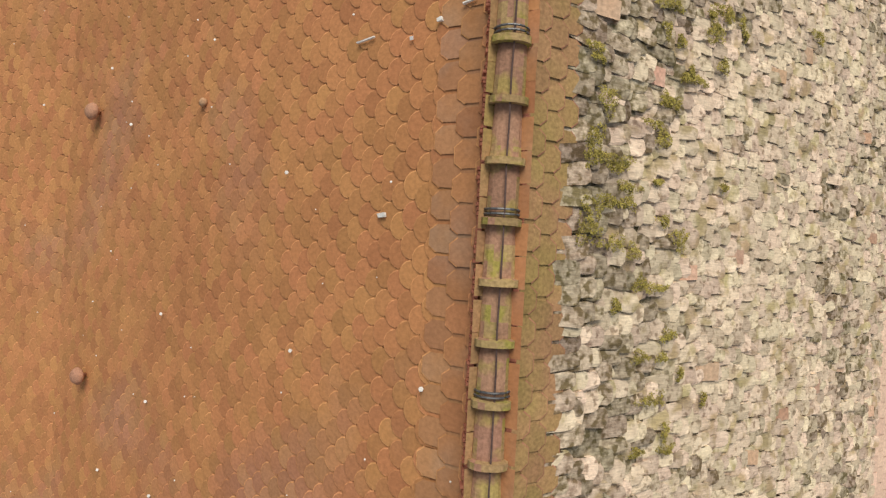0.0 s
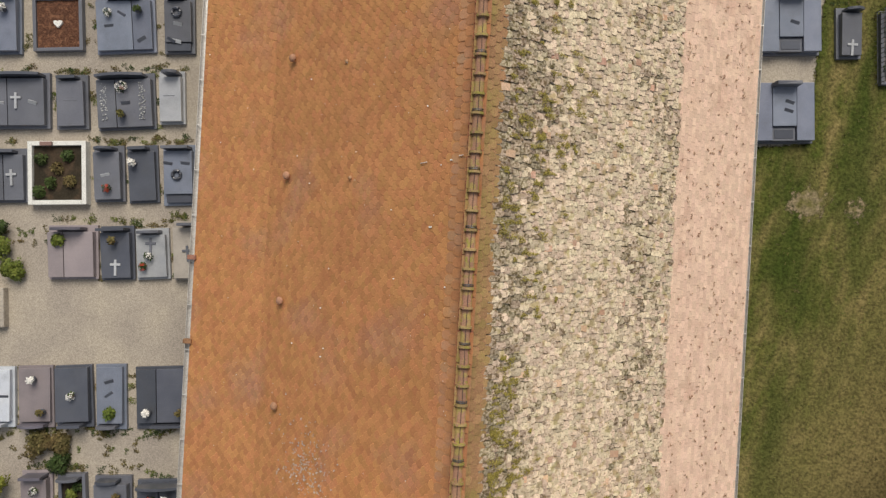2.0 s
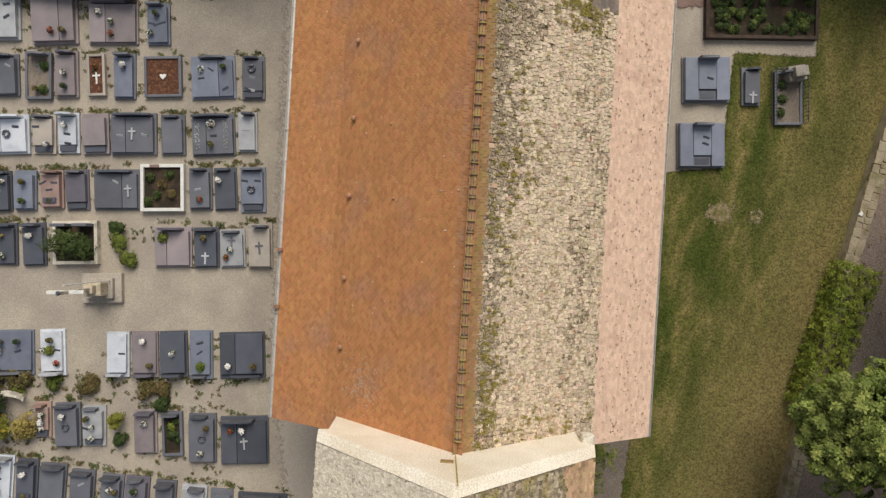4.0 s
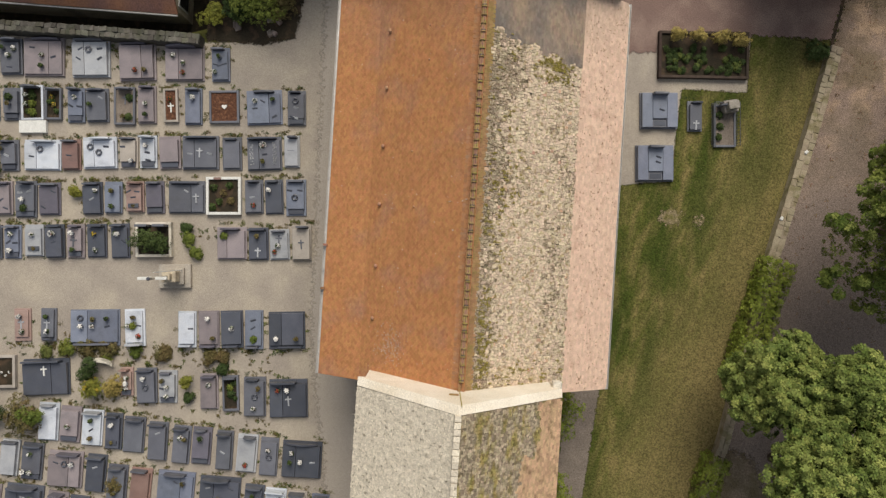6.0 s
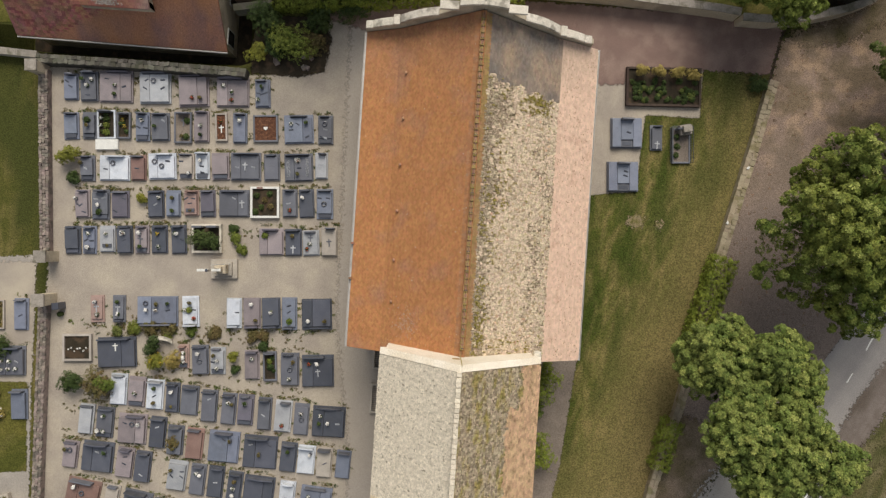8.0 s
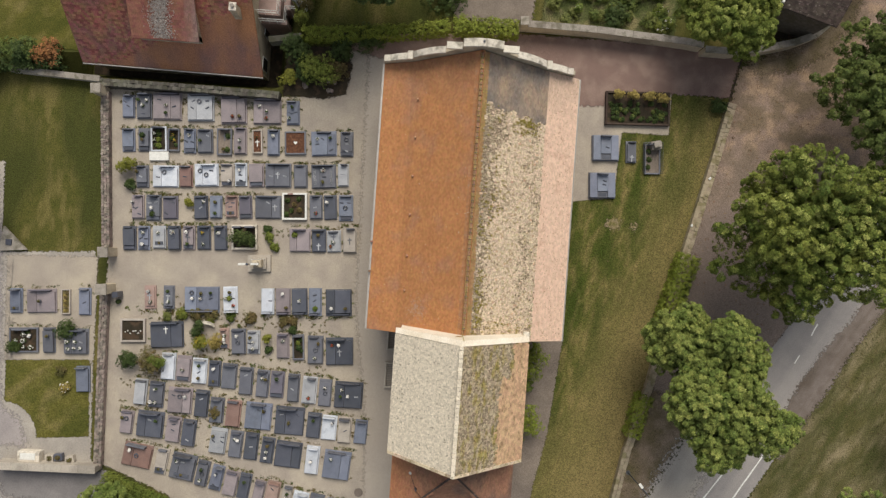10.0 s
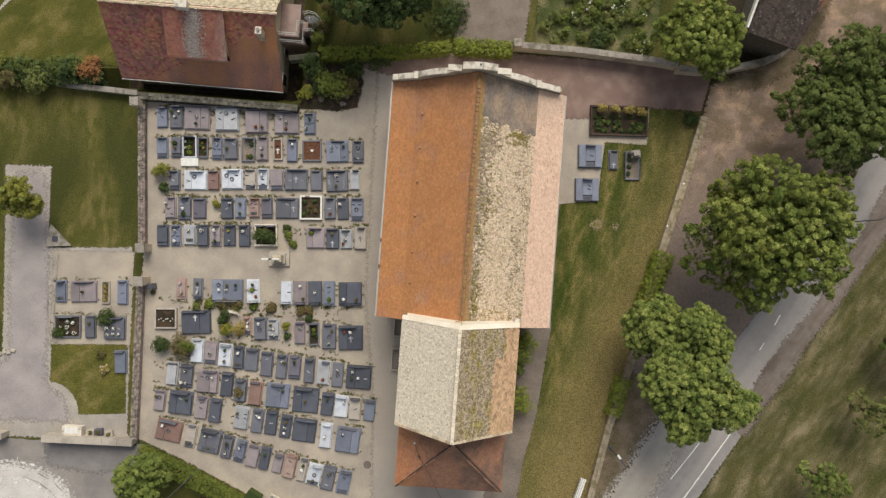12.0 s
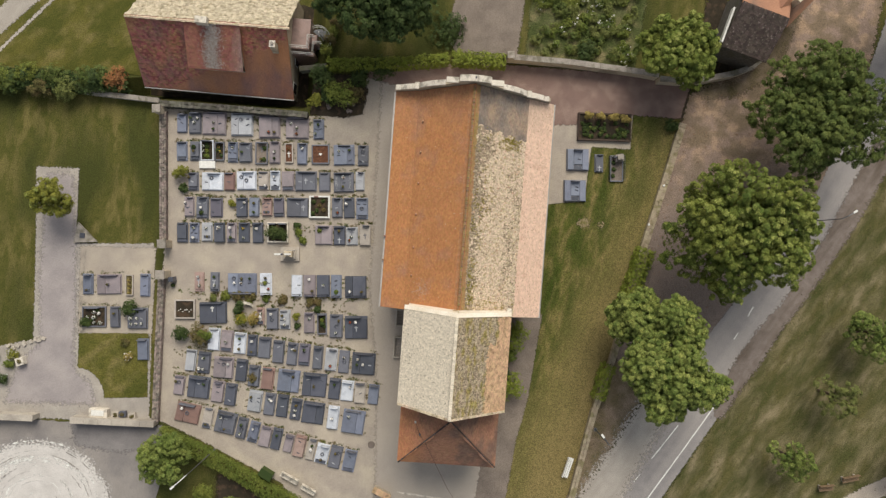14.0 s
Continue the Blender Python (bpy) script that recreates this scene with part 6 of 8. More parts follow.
# graves east of the church
for x, y, items in ((9.36, 8.04, ((0.1, 0.02),)), (9.31, 5.44, ((0.15, 0.3), (0.12, 0.05)))):
    g = thing("grave", x, y, 0, 3.6, "wide blue-grey granite tomb with a low brown cross", "grave", "graves on the lawn")
    part("base", box(-0.93, -0.9, -0.03, 0.93, 0.9, 0.12, 0.012), STONE["slate"], g)
    for a in ((-0.87, -0.84, -0.36, 0.84), (0.36, -0.84, 0.87, 0.84)):
        part("side_slab", box(a[0], a[1], 0.12, a[2], a[3], 0.36, 0.014), STONE["blue"], g)
    part("slab", box(-0.345, -0.42, 0.12, 0.345, 0.84, 0.368, 0.014), STONE["blue"], g)
    part("planter", box(-0.345, -0.84, 0.12, 0.345, -0.44, 0.28, 0.014), STONE["slate"], g)
    part("planter_soil", box(-0.28, -0.77, 0.28, 0.28, -0.52, 0.295, 0.005), STONE["dark"], g)
    part("headstone", box(-0.36, 0.7, 0.36, 0.36, 0.8, 0.72, 0.03, jag=0.03, rng=random.Random(3)), STONE["slate"], g)
    for dx, dy in items:
        ornament(g, "p", dx, dy, 0.368, 1, 777, "pale")
grave(11.16, 7.88, 0.72, 1.5, 3.6, "slate", "n", "c2", "graves on the lawn", 203)
grave(12.66, 7.5, 1.1, 2.1, 3.6, "gravel", "n", "g7 g1 g4", "graves on the lawn", 204)
fence = thing("grave_railing", 12.66, 7.5, 0.0, 3.6, "low rusty iron railing round a weathered grave", "railing")
for a, b in (((-0.62, -1.0), (-0.62, 1.1)), ((-0.62, 1.1), (0.62, 1.1)), ((0.62, 1.1), (0.62, -1.0))):
    for h in (0.14, 0.5):
        part("rail", tube([(*a, h), (*b, h)], 0.016, 6), STEEL, fence)
    k = int(math.hypot(b[0] - a[0], b[1] - a[1]) / 0.14)
    for i in range(k + 1):
        x, y = a[0] + (b[0] - a[0]) * i / k, a[1] + (b[1] - a[1]) * i / k
        part("bar", tube([(x, y, 0), (x, y, 0.56)], 0.01, 5), STEEL, fence)
kb = thing("stone_monument", 12.75, 8.4, 0.1, 12, "old pale stone monument at the head of a weathered grave", "monument")
part("block", box(-0.34, -0.3, 0, 0.34, 0.3, 0.5, 0.04), CAP_GREY, kb)
part("upper_block", box(-0.26, -0.2, 0.5, 0.26, 0.2, 0.85, 0.05), CAP_GREY, kb)


wb = kerbed_bed("white_kerbed_grave", -11.73, 2.5, 1.7, 1.85, 3.6, WHITE, SOIL_SHADE, "planted grave framed by a bright white kerb")
for i, (dx, dy, c) in enumerate(((-0.5, 0.4, LEAF_DARK), (0.3, 0.5, LEAF_DARK), (-0.2, -0.3, LEAF_DARK), (0.35, -0.25, LEAF_BROWN), (-0.55, -0.55, LEAF_DARK), (0.0, 0.15, LEAF_BROWN))):
    cluster(wb, "plant", dx, dy, 0.22, 0.14, c, 400 + i, 24, 0.11)
part("plaque", box(-0.45, 0.78, 0.29, -0.1, 0.9, 0.36, 0.01), STONE["brown"], wb)
bb = kerbed_bed("bush_bed", -15.0, 0.15, 1.75, 1.7, 4, COPING, SOIL_SHADE, "grave bed in a pale kerb with two clipped bushes")
for dx in (-0.42, 0.42):
    part("headstone", box(dx - 0.3, 0.62, 0.18, dx + 0.28, 0.74, 0.75, 0.02), STONE["slate"], bb)
bush("clipped_bush", -15.42, 0.1, 0.6, 0.8, "round dark green bush in a grave bed", LEAF_DARK, 501, 0.15, 0.1, 260)
bush("clipped_bush", -14.6, 0.05, 0.6, 0.8, "round dark green bush in a grave bed", LEAF_DARK, 502, 0.15, 0.1, 260)
sb = kerbed_bed("curved_kerb_grave", -22.19, -6.76, 1.7, 1.6, 4, STONE["beige"], SOIL_SHADE, "brown planted grave with a pale kerb and white flowers", 0.24)
for i in range(7):
    cluster(sb, "blossom", -0.5 + 0.17 * i, 0.1 * math.sin(i * 2.2) - 0.1, 0.2, 0.04, PETAL_WHITE, 430 + i, 5, 0.05)
bed = kerbed_bed("flower_bed", 11.38, 10.9, 4.45, 2.3, 2.6, DARK_WOOD, SOIL_SHADE, "kerbed flower bed with four yellow-green shrubs", 0.3)
for i in range(60):
    rng = random.Random(i + 60)
    cluster(bed, "plant", rng.uniform(-2.0, 2.0), rng.uniform(-0.95, 0.45), 0.25, 0.13, LEAF_DARK if i % 5 else LEAF_MID, 700 + i, 18, 0.1)
for i in range(4):
    bush("yellow_shrub", 9.95 + 1.0 * i, 11.72 - 0.02 * i, 0.42, 0.95, "clipped golden shrub in the flower bed", LEAF_GOLD, 520 + i, 0.2, 0.09, 240, ry=0.3, group="shrubs of the flower bed")

# calvary on its stepped plinth
cal = thing("calvary", -13.87, -1.57, 0, 4, "stepped stone plinth carrying a tall pale stone cross", "monument")
part("step", box(-0.78, -0.58, -0.03, 0.78, 0.58, 0.24, 0.03), CONCRETE, cal)
part("step", box(-0.52, -0.4, 0.24, 0.52, 0.4, 0.44, 0.03), CONCRETE, cal)
part("pedestal", box(-0.34, -0.27, 0.44, 0.34, 0.27, 0.98, 0.05), RENDER, cal)
part("cross_foot", box(-0.18, -0.16, 0.98, 0.16, 0.16, 1.25, 0.04), RENDER, cal)
part("cross", box(-0.07, -0.06, 1.25, 0.07, 0.06, 3.15, 0.02), COPING, cal)
part("cross_arm", box(-0.72, -0.07, 2.55, -0.075, 0.07, 2.68, 0.025), WHITE, cal)
part("cross_arm", box(0.075, -0.07, 2.55, 0.6, 0.07, 2.68, 0.025), WHITE, cal)
part("boss", lathe([(0.07, 0), (0.09, 0.05), (0.05, 0.1)], 10, (0.0, 0.0, 3.15)), STONE["dark"], cal)
part("brace", tube([(0.42, 0.3, 0.44), (0.42, 0.3, 3.6)], 0.022, 6), WHITE, cal)

# shrubs and plants between the graves


def shrub(i, x, y, r, h, mat, lab):
    bush("shrub", x, y, r, h, lab, mat, 800 + i, 0.02, 0.09 + 0.05 * min(1, r), int(120 + 260 * r), flowers=PETAL_YELLOW if mat is LEAF_YELLOW and h > 0.6 and i % 2 else None)


for i, spec in enumerate((
    (-23.2, 4.3, 0.62, 1.1, LEAF_YELLOW, "rounded yellow-green bush beside the wall"), (-23.0, 3.2, 0.4, 0.5, LEAF_DARK, "low dark plant beside the wall"),
    (-18.95, 2.3, 0.28, 0.45, LEAF_YELLOW, "small yellow-green plant on gravel"), (-13.3, 0.2, 0.36, 0.5, LEAF_LIGHT, "small leafy plant on a gravel grave"),
    (-12.9, -0.35, 0.3, 0.4, LEAF_LIGHT, "small leafy plant on a gravel grave"), (-13.4, 0.75, 0.3, 0.4, LEAF_DARK, "small dark plant on a gravel grave"),
    (-17.6, -6.25, 0.55, 1.2, LEAF_DARK, "tall dark bush between the graves"), (-17.6, -7.2, 0.62, 1.0, LEAF_YELLOW, "yellow-flecked bush between the graves"),
    (-16.4, -7.1, 0.55, 0.8, LEAF_GOLD, "golden flowering shrub between the graves"), (-22.2, -8.75, 0.72, 1.1, LEAF_DARK, "dark round bush beside the path"),
    (-20.6, -8.7, 0.95, 1.0, LEAF_BROWN, "brownish round bush between the graves"), (-20.2, -8.75, 0.55, 1.05, LEAF_LIGHT, "green shrub among brown foliage"),
    (-12.95, -6.7, 0.3, 0.7, LEAF_YELLOW, "narrow yellow shrub on a grave"), (-12.8, -7.5, 0.26, 0.4, LEAF_DARK, "small dark plant on a grave"),
    (-18.9, -5.35, 0.4, 0.4, LEAF_LIGHT, "low plant behind a headstone"), (-18.0, -5.5, 0.5, 0.4, LEAF_BROWN, "straggling plant behind a headstone"), (-19.9, -5.6, 0.34, 0.3, LEAF_PALE, "dusty low plant behind a headstone"), (-14.1, -5.25, 0.3, 0.25, LEAF_BROWN, "withered low plant behind a headstone"), (-11.3, -5.4, 0.32, 0.3, LEAF_BROWN, "withered low plant behind a headstone"), (-17.0, -5.75, 0.3, 0.3, LEAF_LIGHT, "low leafy plant behind a headstone"),
    (-16.9, -5.4, 0.45, 0.35, LEAF_BROWN, "straggling plant behind a headstone"), (-14.3, -5.4, 0.45, 0.4, LEAF_BROWN, "straggling plant behind a headstone"),
    (-11.9, -5.5, 0.4, 0.4, LEAF_BROWN, "low brown shrub on the gravel"), (-11.3, -5.9, 0.32, 0.35, LEAF_DARK, "low dark shrub on the gravel"),
    (-15.5, -5.35, 0.35, 0.3, LEAF_LIGHT, "low plant on the gravel"), (-26.6, -7.0, 0.7, 0.9, LEAF_DARK, "dark bush covering part of a grave"),
    (-30.2, -8.4, 0.4, 0.5, LEAF_DARK, "dark plant beside a grave"), (-16.2, -11.9, 0.5, 0.4, LEAF_BROWN, "withered planting on a grave"),
)):
    shrub(i, *spec)
for i, spec in enumerate((
    (5.35, -6.9, 1.15, 2.2, LEAF_HEDGE, "green shrub against the chancel wall"), (4.75, -8.5, 0.7, 1.5, LEAF_LIGHT, "leafy shrub against the chancel wall"),
    (5.1, -11.0, 1.1, 2.0, LEAF_HEDGE, "green shrub against the chancel wall"), (4.5, -10.0, 0.6, 1.3, LEAF_DARK, "dark shrub against the chancel wall"),
    (-10.5, 11.9, 1.25, 1.9, LEAF, "large green shrub in the corner bed"), (-12.3, 13.0, 1.0, 1.6, LEAF_DARK, "dark shrub in the corner bed"),
    (-11.6, 11.8, 0.8, 1.2, LEAF_DARK, "dark shrub in the corner bed"), (-9.4, 11.8, 0.7, 0.9, LEAF_BROWN, "brownish shrub in the corner bed"),
    (-12.8, 11.2, 0.55, 0.9, LEAF_YELLOW, "yellow-green shrub at the bed corner"), (-9.0, 13.4, 1.0, 1.1, LEAF_DARK, "dark spreading shrub beside the path"),
    (-7.2, 14.3, 1.1, 1.0, LEAF_DARK, "dark spreading shrub under the hedge"), (16.9, 11.4, 0.6, 0.7, LEAF_DARK, "dark plant at the wall end"),
)):
    shrub(24 + i, *spec)
rng = random.Random(77)
for i in range(7):
    a = rng.uniform(0, 6.28)
    ob = thing("rock", -10.4 + 1.3 * math.cos(a), 10.95 + 0.35 * math.sin(a), 0.02, rng.uniform(0, 360), "rough grey rock at the edge of the bed", "rock", "rocks of the corner bed")
    part("stone", box(-0.16, -0.12, -0.05, 0.16, 0.12, 0.17, 0.05, jag=0.035, rng=rng), RUBBLE, ob)

# ---- hedges and trees ----
hedge("hedge_north", [(-11.9, 14.12), (-9.0, 14.4), (-6.3, 14.7), (-3.5, 15.05), (-1.95, 15.4)], 0.75, 1.2, "clipped green hedge behind the church", LEAF_HEDGE, 41, 0.13, 65)
hedge("hedge_bright", [(-1.7, 15.45), (2.7, 15.5)], 1.0, 1.3, "bright yellow-green clipped hedge", LEAF_HEDGE, 42, 0.12, 80)
hedge("hedge_wall", [(15.45, 1.0), (15.1, -0.3), (14.75, -1.4), (14.35, -2.8), (13.9, -4.6)], 1.25, 1.2, "dense green hedge growing over the wall", LEAF_HEDGE, 43, 0.13, 85)
hedge("hedge_wall_low", [(13.2, -8.7), (12.75, -9.9), (12.4, -11.6)], 0.95, 1.0, "ivy-like hedge over the low wall", LEAF_HEDGE, 44, 0.13, 75)
hedge("hedge_south", [(-23.4, -17.0), (-20.0, -18.3), (-17.4, -19.5), (-14.6, -20.9), (-12.0, -22.0), (-8, -24)], 0.95, 1.0, "long clipped green hedge below the graves", LEAF, 45, 0.085, 170)
hedge("hedge_lawn", [(-41, 11.2), (-36, 11.1), (-31, 11.0), (-27.9, 11.5)], 1.3, 1.1, "loose mixed hedge along the lawn", LEAF_DARK, 46, 0.24, 22)
for i, (x, y, r, m) in enumerate(((-32.6, 10.4, 1.0, LEAF_PALE), (-34.9, 10.3, 0.8, LEAF_BROWN), (-28.9, 11.7, 0.95, LEAF_ORANGE), (-36.5, 10.9, 1.2, LEAF_DARK), (-30.4, 11.4, 0.8, LEAF_DARK), (-38.5, 11.2, 1.3, LEAF), (-33.7, 11.4, 1.1, LEAF_MID), (-37.4, 10.5, 1.0, LEAF_MID), (-31.3, 11.6, 0.9, LEAF_MID), (-39.8, 10.6, 1.1, LEAF_DARK), (-35.8, 11.7, 0.9, LEAF_LIGHT), (-29.9, 11.7, 0.8, LEAF_MID))):
    bush("hedge_shrub", x, y, r, 1.8, {LEAF_ORANGE: "orange-brown shrub in the lawn hedge", LEAF_PALE: "pale green shrub in the lawn hedge", LEAF_BROWN: "brownish shrub in the lawn hedge"}.get(m, "green shrub growing in the lawn hedge"), m, 560 + i, 0, 0.17, 330)

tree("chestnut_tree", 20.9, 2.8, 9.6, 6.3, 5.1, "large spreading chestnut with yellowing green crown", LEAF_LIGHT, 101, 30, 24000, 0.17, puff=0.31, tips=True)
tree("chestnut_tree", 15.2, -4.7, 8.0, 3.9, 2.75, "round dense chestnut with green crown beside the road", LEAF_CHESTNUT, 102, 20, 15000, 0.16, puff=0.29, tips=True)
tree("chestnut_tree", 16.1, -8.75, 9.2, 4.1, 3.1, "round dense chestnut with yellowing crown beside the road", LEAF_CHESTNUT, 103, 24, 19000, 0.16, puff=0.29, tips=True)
tree("lime_tree", 26.3, 12.4, 8.6, 4.9, 5.4, "tall green tree at the edge of the road", LEAF_MID, 104, 28, 19000, 0.18, puff=0.33)
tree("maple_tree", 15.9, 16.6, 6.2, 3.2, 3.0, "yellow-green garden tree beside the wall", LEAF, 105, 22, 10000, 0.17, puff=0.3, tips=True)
tree("walnut_tree", -7.8, 18.7, 8.4, 4.6, 3.7, "broad dark green tree behind the hedge", LEAF_DARK, 106, 24, 13000, 0.2, puff=0.36)
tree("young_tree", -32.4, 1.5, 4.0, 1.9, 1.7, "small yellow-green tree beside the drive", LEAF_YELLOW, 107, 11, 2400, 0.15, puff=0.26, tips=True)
tree("garden_tree", -21.9, -18.3, 4.2, 2.5, 2.2, "leafy garden tree below the hedge", LEAF_CHESTNUT, 108, 13, 4200, 0.15, puff=0.27)
tree("young_tree", 31.0, -9.7, 4.2, 2.0, 1.9, "thin pale young tree on the dry verge", LEAF_PALE, 109, 11, 1000, 0.13, puff=0.26)
tree("young_tree", 27.8, -14.9, 4.0, 1.9, 1.7, "young green tree on the dry verge", LEAF_CHESTNUT, 110, 11, 1300, 0.13, puff=0.26)
tree("young_tree", 33.3, -4.4, 4.6, 2.2, 2.1, "young green tree on the dry verge", LEAF_CHESTNUT, 111, 11, 2000, 0.14, puff=0.27)
tree("young_tree", 37.5, -14.2, 4.0, 1.9, 1.8, "young green tree on the dry verge", LEAF_LIGHT, 112, 11, 1500, 0.14, puff=0.27)
tree("lime_tree", 35.5, 22.0, 9.0, 4.5, 4.5, "dark green tree beside the road", LEAF_DARK, 113, 14, 2200, 0.36)
tree("garden_tree", -12.6, -24.5, 3.4, 1.8, 1.6, "leafy garden bush below the hedge", LEAF, 114, 10, 1800, 0.15, puff=0.26)
for i, (x, y) in enumerate(((-17.0, -22.6), (-15.4, -23.2), (-19.3, -21.8))):
    bush("garden_bush", x, y, 0.9, 1.0, "green bush in the lower garden", LEAF if i % 2 else LEAF_LIGHT, 590 + i, 0.02, 0.14, 300)

bush("flowering_plant", -26.5, -10.9, 0.45, 0.4, "straw-coloured plant with white flowers on the small lawn", LEAF_GOLD, 665, 0.03, 0.1, 130, flowers=PETAL_WHITE)
bush("flowering_plant", -26.9, -9.9, 0.5, 0.3, "low straw-coloured plant on the small lawn", LEAF_BROWN, 666, 0.03, 0.1, 110)

for bx, by, rot in ((-17.1, -5.75, -4),):
    ob = thing("stone_bench", bx, by, 0.01, rot, "curved pale stone bench between grave plants", "bench")
    bm = bmesh.new()
    rim = [(0.62 * math.sin(a), 0.35 * math.cos(a) - 0.35) for a in np.linspace(-1.2, 1.2, 9)] + [(0.6 * math.sin(a), 0.2 * math.cos(a) - 0.42) for a in np.linspace(1.2, -1.2, 9)]
    f = bm.faces.new([bm.verts.new((p, q, 0.38)) for p, q in rim])
    for v in bmesh.ops.extrude_face_region(bm, geom=[f])["geom"]:
        if isinstance(v, bmesh.types.BMVert):
            v.co.z += 0.08
    part("seat", bm, COPING, ob)
    for dx in (-0.35, 0.35):
        part("leg", box(dx - 0.06, -0.27, 0, dx + 0.06, -0.12, 0.38, 0.01), COPING, ob)

# rows of vegetables
rng = random.Random(15)
for i in range(150):
    x, y = rng.uniform(4.8, 13.2), rng.uniform(16.6, 23.5)
    bush("vegetable_plant", x, y, rng.uniform(0.3, 0.6), rng.uniform(0.3, 0.6), "leafy plant in the kitchen garden", (LEAF_PALE, LEAF_MID, LEAF_LIGHT)[i % 3], 600 + i, 0.02, 0.13, 70, group="kitchen garden plants", flowers=PETAL_WHITE if i % 4 == 0 else None)
bush("drive_shrub", -2.4, 18.0, 1.7, 0.9, "dark low shrub beside the driveway", LEAF_DARK, 661, 0.02, 0.2, 420)
bush("garden_bush", 9.3, 16.9, 1.0, 1.1, "dark green bush beside the garden wall", LEAF_DARK, 660, 0.02, 0.14, 340)

# dead leaves and low weeds gathered behind the graves
rng = np.random.default_rng(33)
for label, mat, pick, size in (("dead leaves and dry stalks gathered behind the graves", LEAF_BROWN, slice(0, None, 2), 0.075), ("low dusty weeds behind the graves", LEAF_PALE, slice(1, None, 4), 0.07), ("small dark weeds behind the graves", LEAF_DARK, slice(3, None, 4), 0.07)):
    sp = np.repeat(np.array(GRAVE_EDGES)[pick], 7, axis=0)
    sp = sp + rng.normal(0, 1, sp.shape) * np.array([0.09, 0.05, 0.008])
    tagged(new("weeds", leaf_mesh("weeds", rosettes(sp, np.tile([0, 0, 1.0], (len(sp), 1)), size, 4, rng), mat)), label, "weeds", kind="stuff")
# weeds and litter along the rows of graves
rng = np.random.default_rng(33)
for label, mat, n in (("small green weeds in the gravel", LEAF_MID, 200), ("dry brown weeds and fallen leaves in the gravel", LEAF_BROWN, 420)):
    px = rng.uniform(-23, -8.4, n)
    band = rng.integers(0, 11, n)
    base = np.array([9.3, 6.9, 4.75, 2.6, 0.55, -5.1, -5.6, -7.9, -9.6, -11.2, -13.2])[band]
    tilt = np.array([0.03, 0.02, 0.0, 0.0, 0.0, 0.0, -0.02, -0.1, -0.12, -0.13, -0.2])[band]
    px = np.where((band == 0) & (px > -12.6), px - 8, px)
    py = base + tilt * (px + 15) + rng.normal(0, 0.16, n)
    sp = np.repeat(np.stack([px, py, np.full(n, 0.03)], axis=1), 4, axis=0) + rng.normal(0, 0.05, (n * 4, 3)) * np.array([1, 1, 0.1])
    ob = new("weeds", leaf_mesh("weeds", rosettes(sp, np.tile([0, 0, 1.0], (len(sp), 1)), 0.07, 5, rng), mat))
    tagged(ob, label, "weeds", kind="stuff")
n = 900
px, py = rng.uniform(15.5, 31, n), rng.uniform(-8, 16, n)
ok = (px > 15.6 + 0.2 * py) & (px < 24 + 0.62 * py)
sp = np.stack([px, py, np.full(n, 0.03)], axis=1)[ok]
tagged(new("fallen_leaves", leaf_mesh("fallen_leaves", rosettes(sp, np.tile([0, 0, 1.0], (len(sp), 1)), 0.1, 3, rng), surf("dead_leaves", (0.24, 0.15, 0.08), (0.16, 0.1, 0.06), 3, 0.9, 0.1, 20, island=0.4))), "scattered dead leaves on the dirt", "leaves", kind="stuff")


# white pebbles left on the wall top
rng = random.Random(88)
for i in range(2):
    f = rng.uniform(0, 1)
    ob = thing("pebble", 15.0 + 1.6 * f + rng.uniform(-0.1, 0.1), 6.6 * f + rng.uniform(-0.2, 0.2) + 0.3, 0.47, rng.uniform(0, 90), "small white stone lying on the wall", "stone", "stones on the wall")
    part("stone", box(-0.09, -0.07, 0, 0.09, 0.07, 0.12, 0.03, jag=0.02, rng=rng), WHITE, ob)

# tufts of grass standing out of the lawns
GRASS_BLADE = surf("grass_blades", (0.085, 0.1, 0.02), (0.15, 0.135, 0.045), 0.7, 0.8, 0.1, 20, island=0.4)
GRASS_STRAW = surf("dry_grass_blades", (0.135, 0.112, 0.05), (0.095, 0.09, 0.034), 0.7, 0.8, 0.1, 20, island=0.4)
rng = np.random.default_rng(61)
n = 2600
py = rng.uniform(-21, 11.5, n)
wall_x = 14.6 + 0.2 * py
side = np.where(py > 4.2, np.where(py > 9.3, 13.9, 10.4), np.where(py > -5, 7.4 + 0.03 * (4 - py), 7.7 + 0.145 * (py + 5)))
px = side + (wall_x - side) * rng.uniform(0, 1, n) ** 0.9
sp = np.stack([px, py, np.full(n, 0.035)], axis=1)
for label, mat, pick in (("short green grass tufts of the lawn", GRASS_BLADE, slice(0, 1700)), ("short dry grass tufts of the lawn", GRASS_STRAW, slice(1700, n))):
    tagged(new("grass", leaf_mesh("grass", rosettes(sp[pick], np.tile([0, 0, 1.0], (len(sp[pick]), 1)), 0.06, 4, rng), mat)), label, "grass", kind="stuff")
n = 3000
s = rng.uniform(-24, 14, n)
off = rng.gamma(1.4, 3.2, n)
px, py = 26.0 + 0.53 * (s + 7.3) + 0.85 * off, s - 0.53 * off
ok = px < 42
sp = np.stack([px, py, np.full(n, 0.015)], axis=1)[ok]
tagged(new("grass", leaf_mesh("grass", rosettes(sp, np.tile([0, 0, 1.0], (len(sp), 1)), 0.11, 4, rng), GRASS_STRAW)), "dry grass tufts on the verge", "grass", kind="stuff")


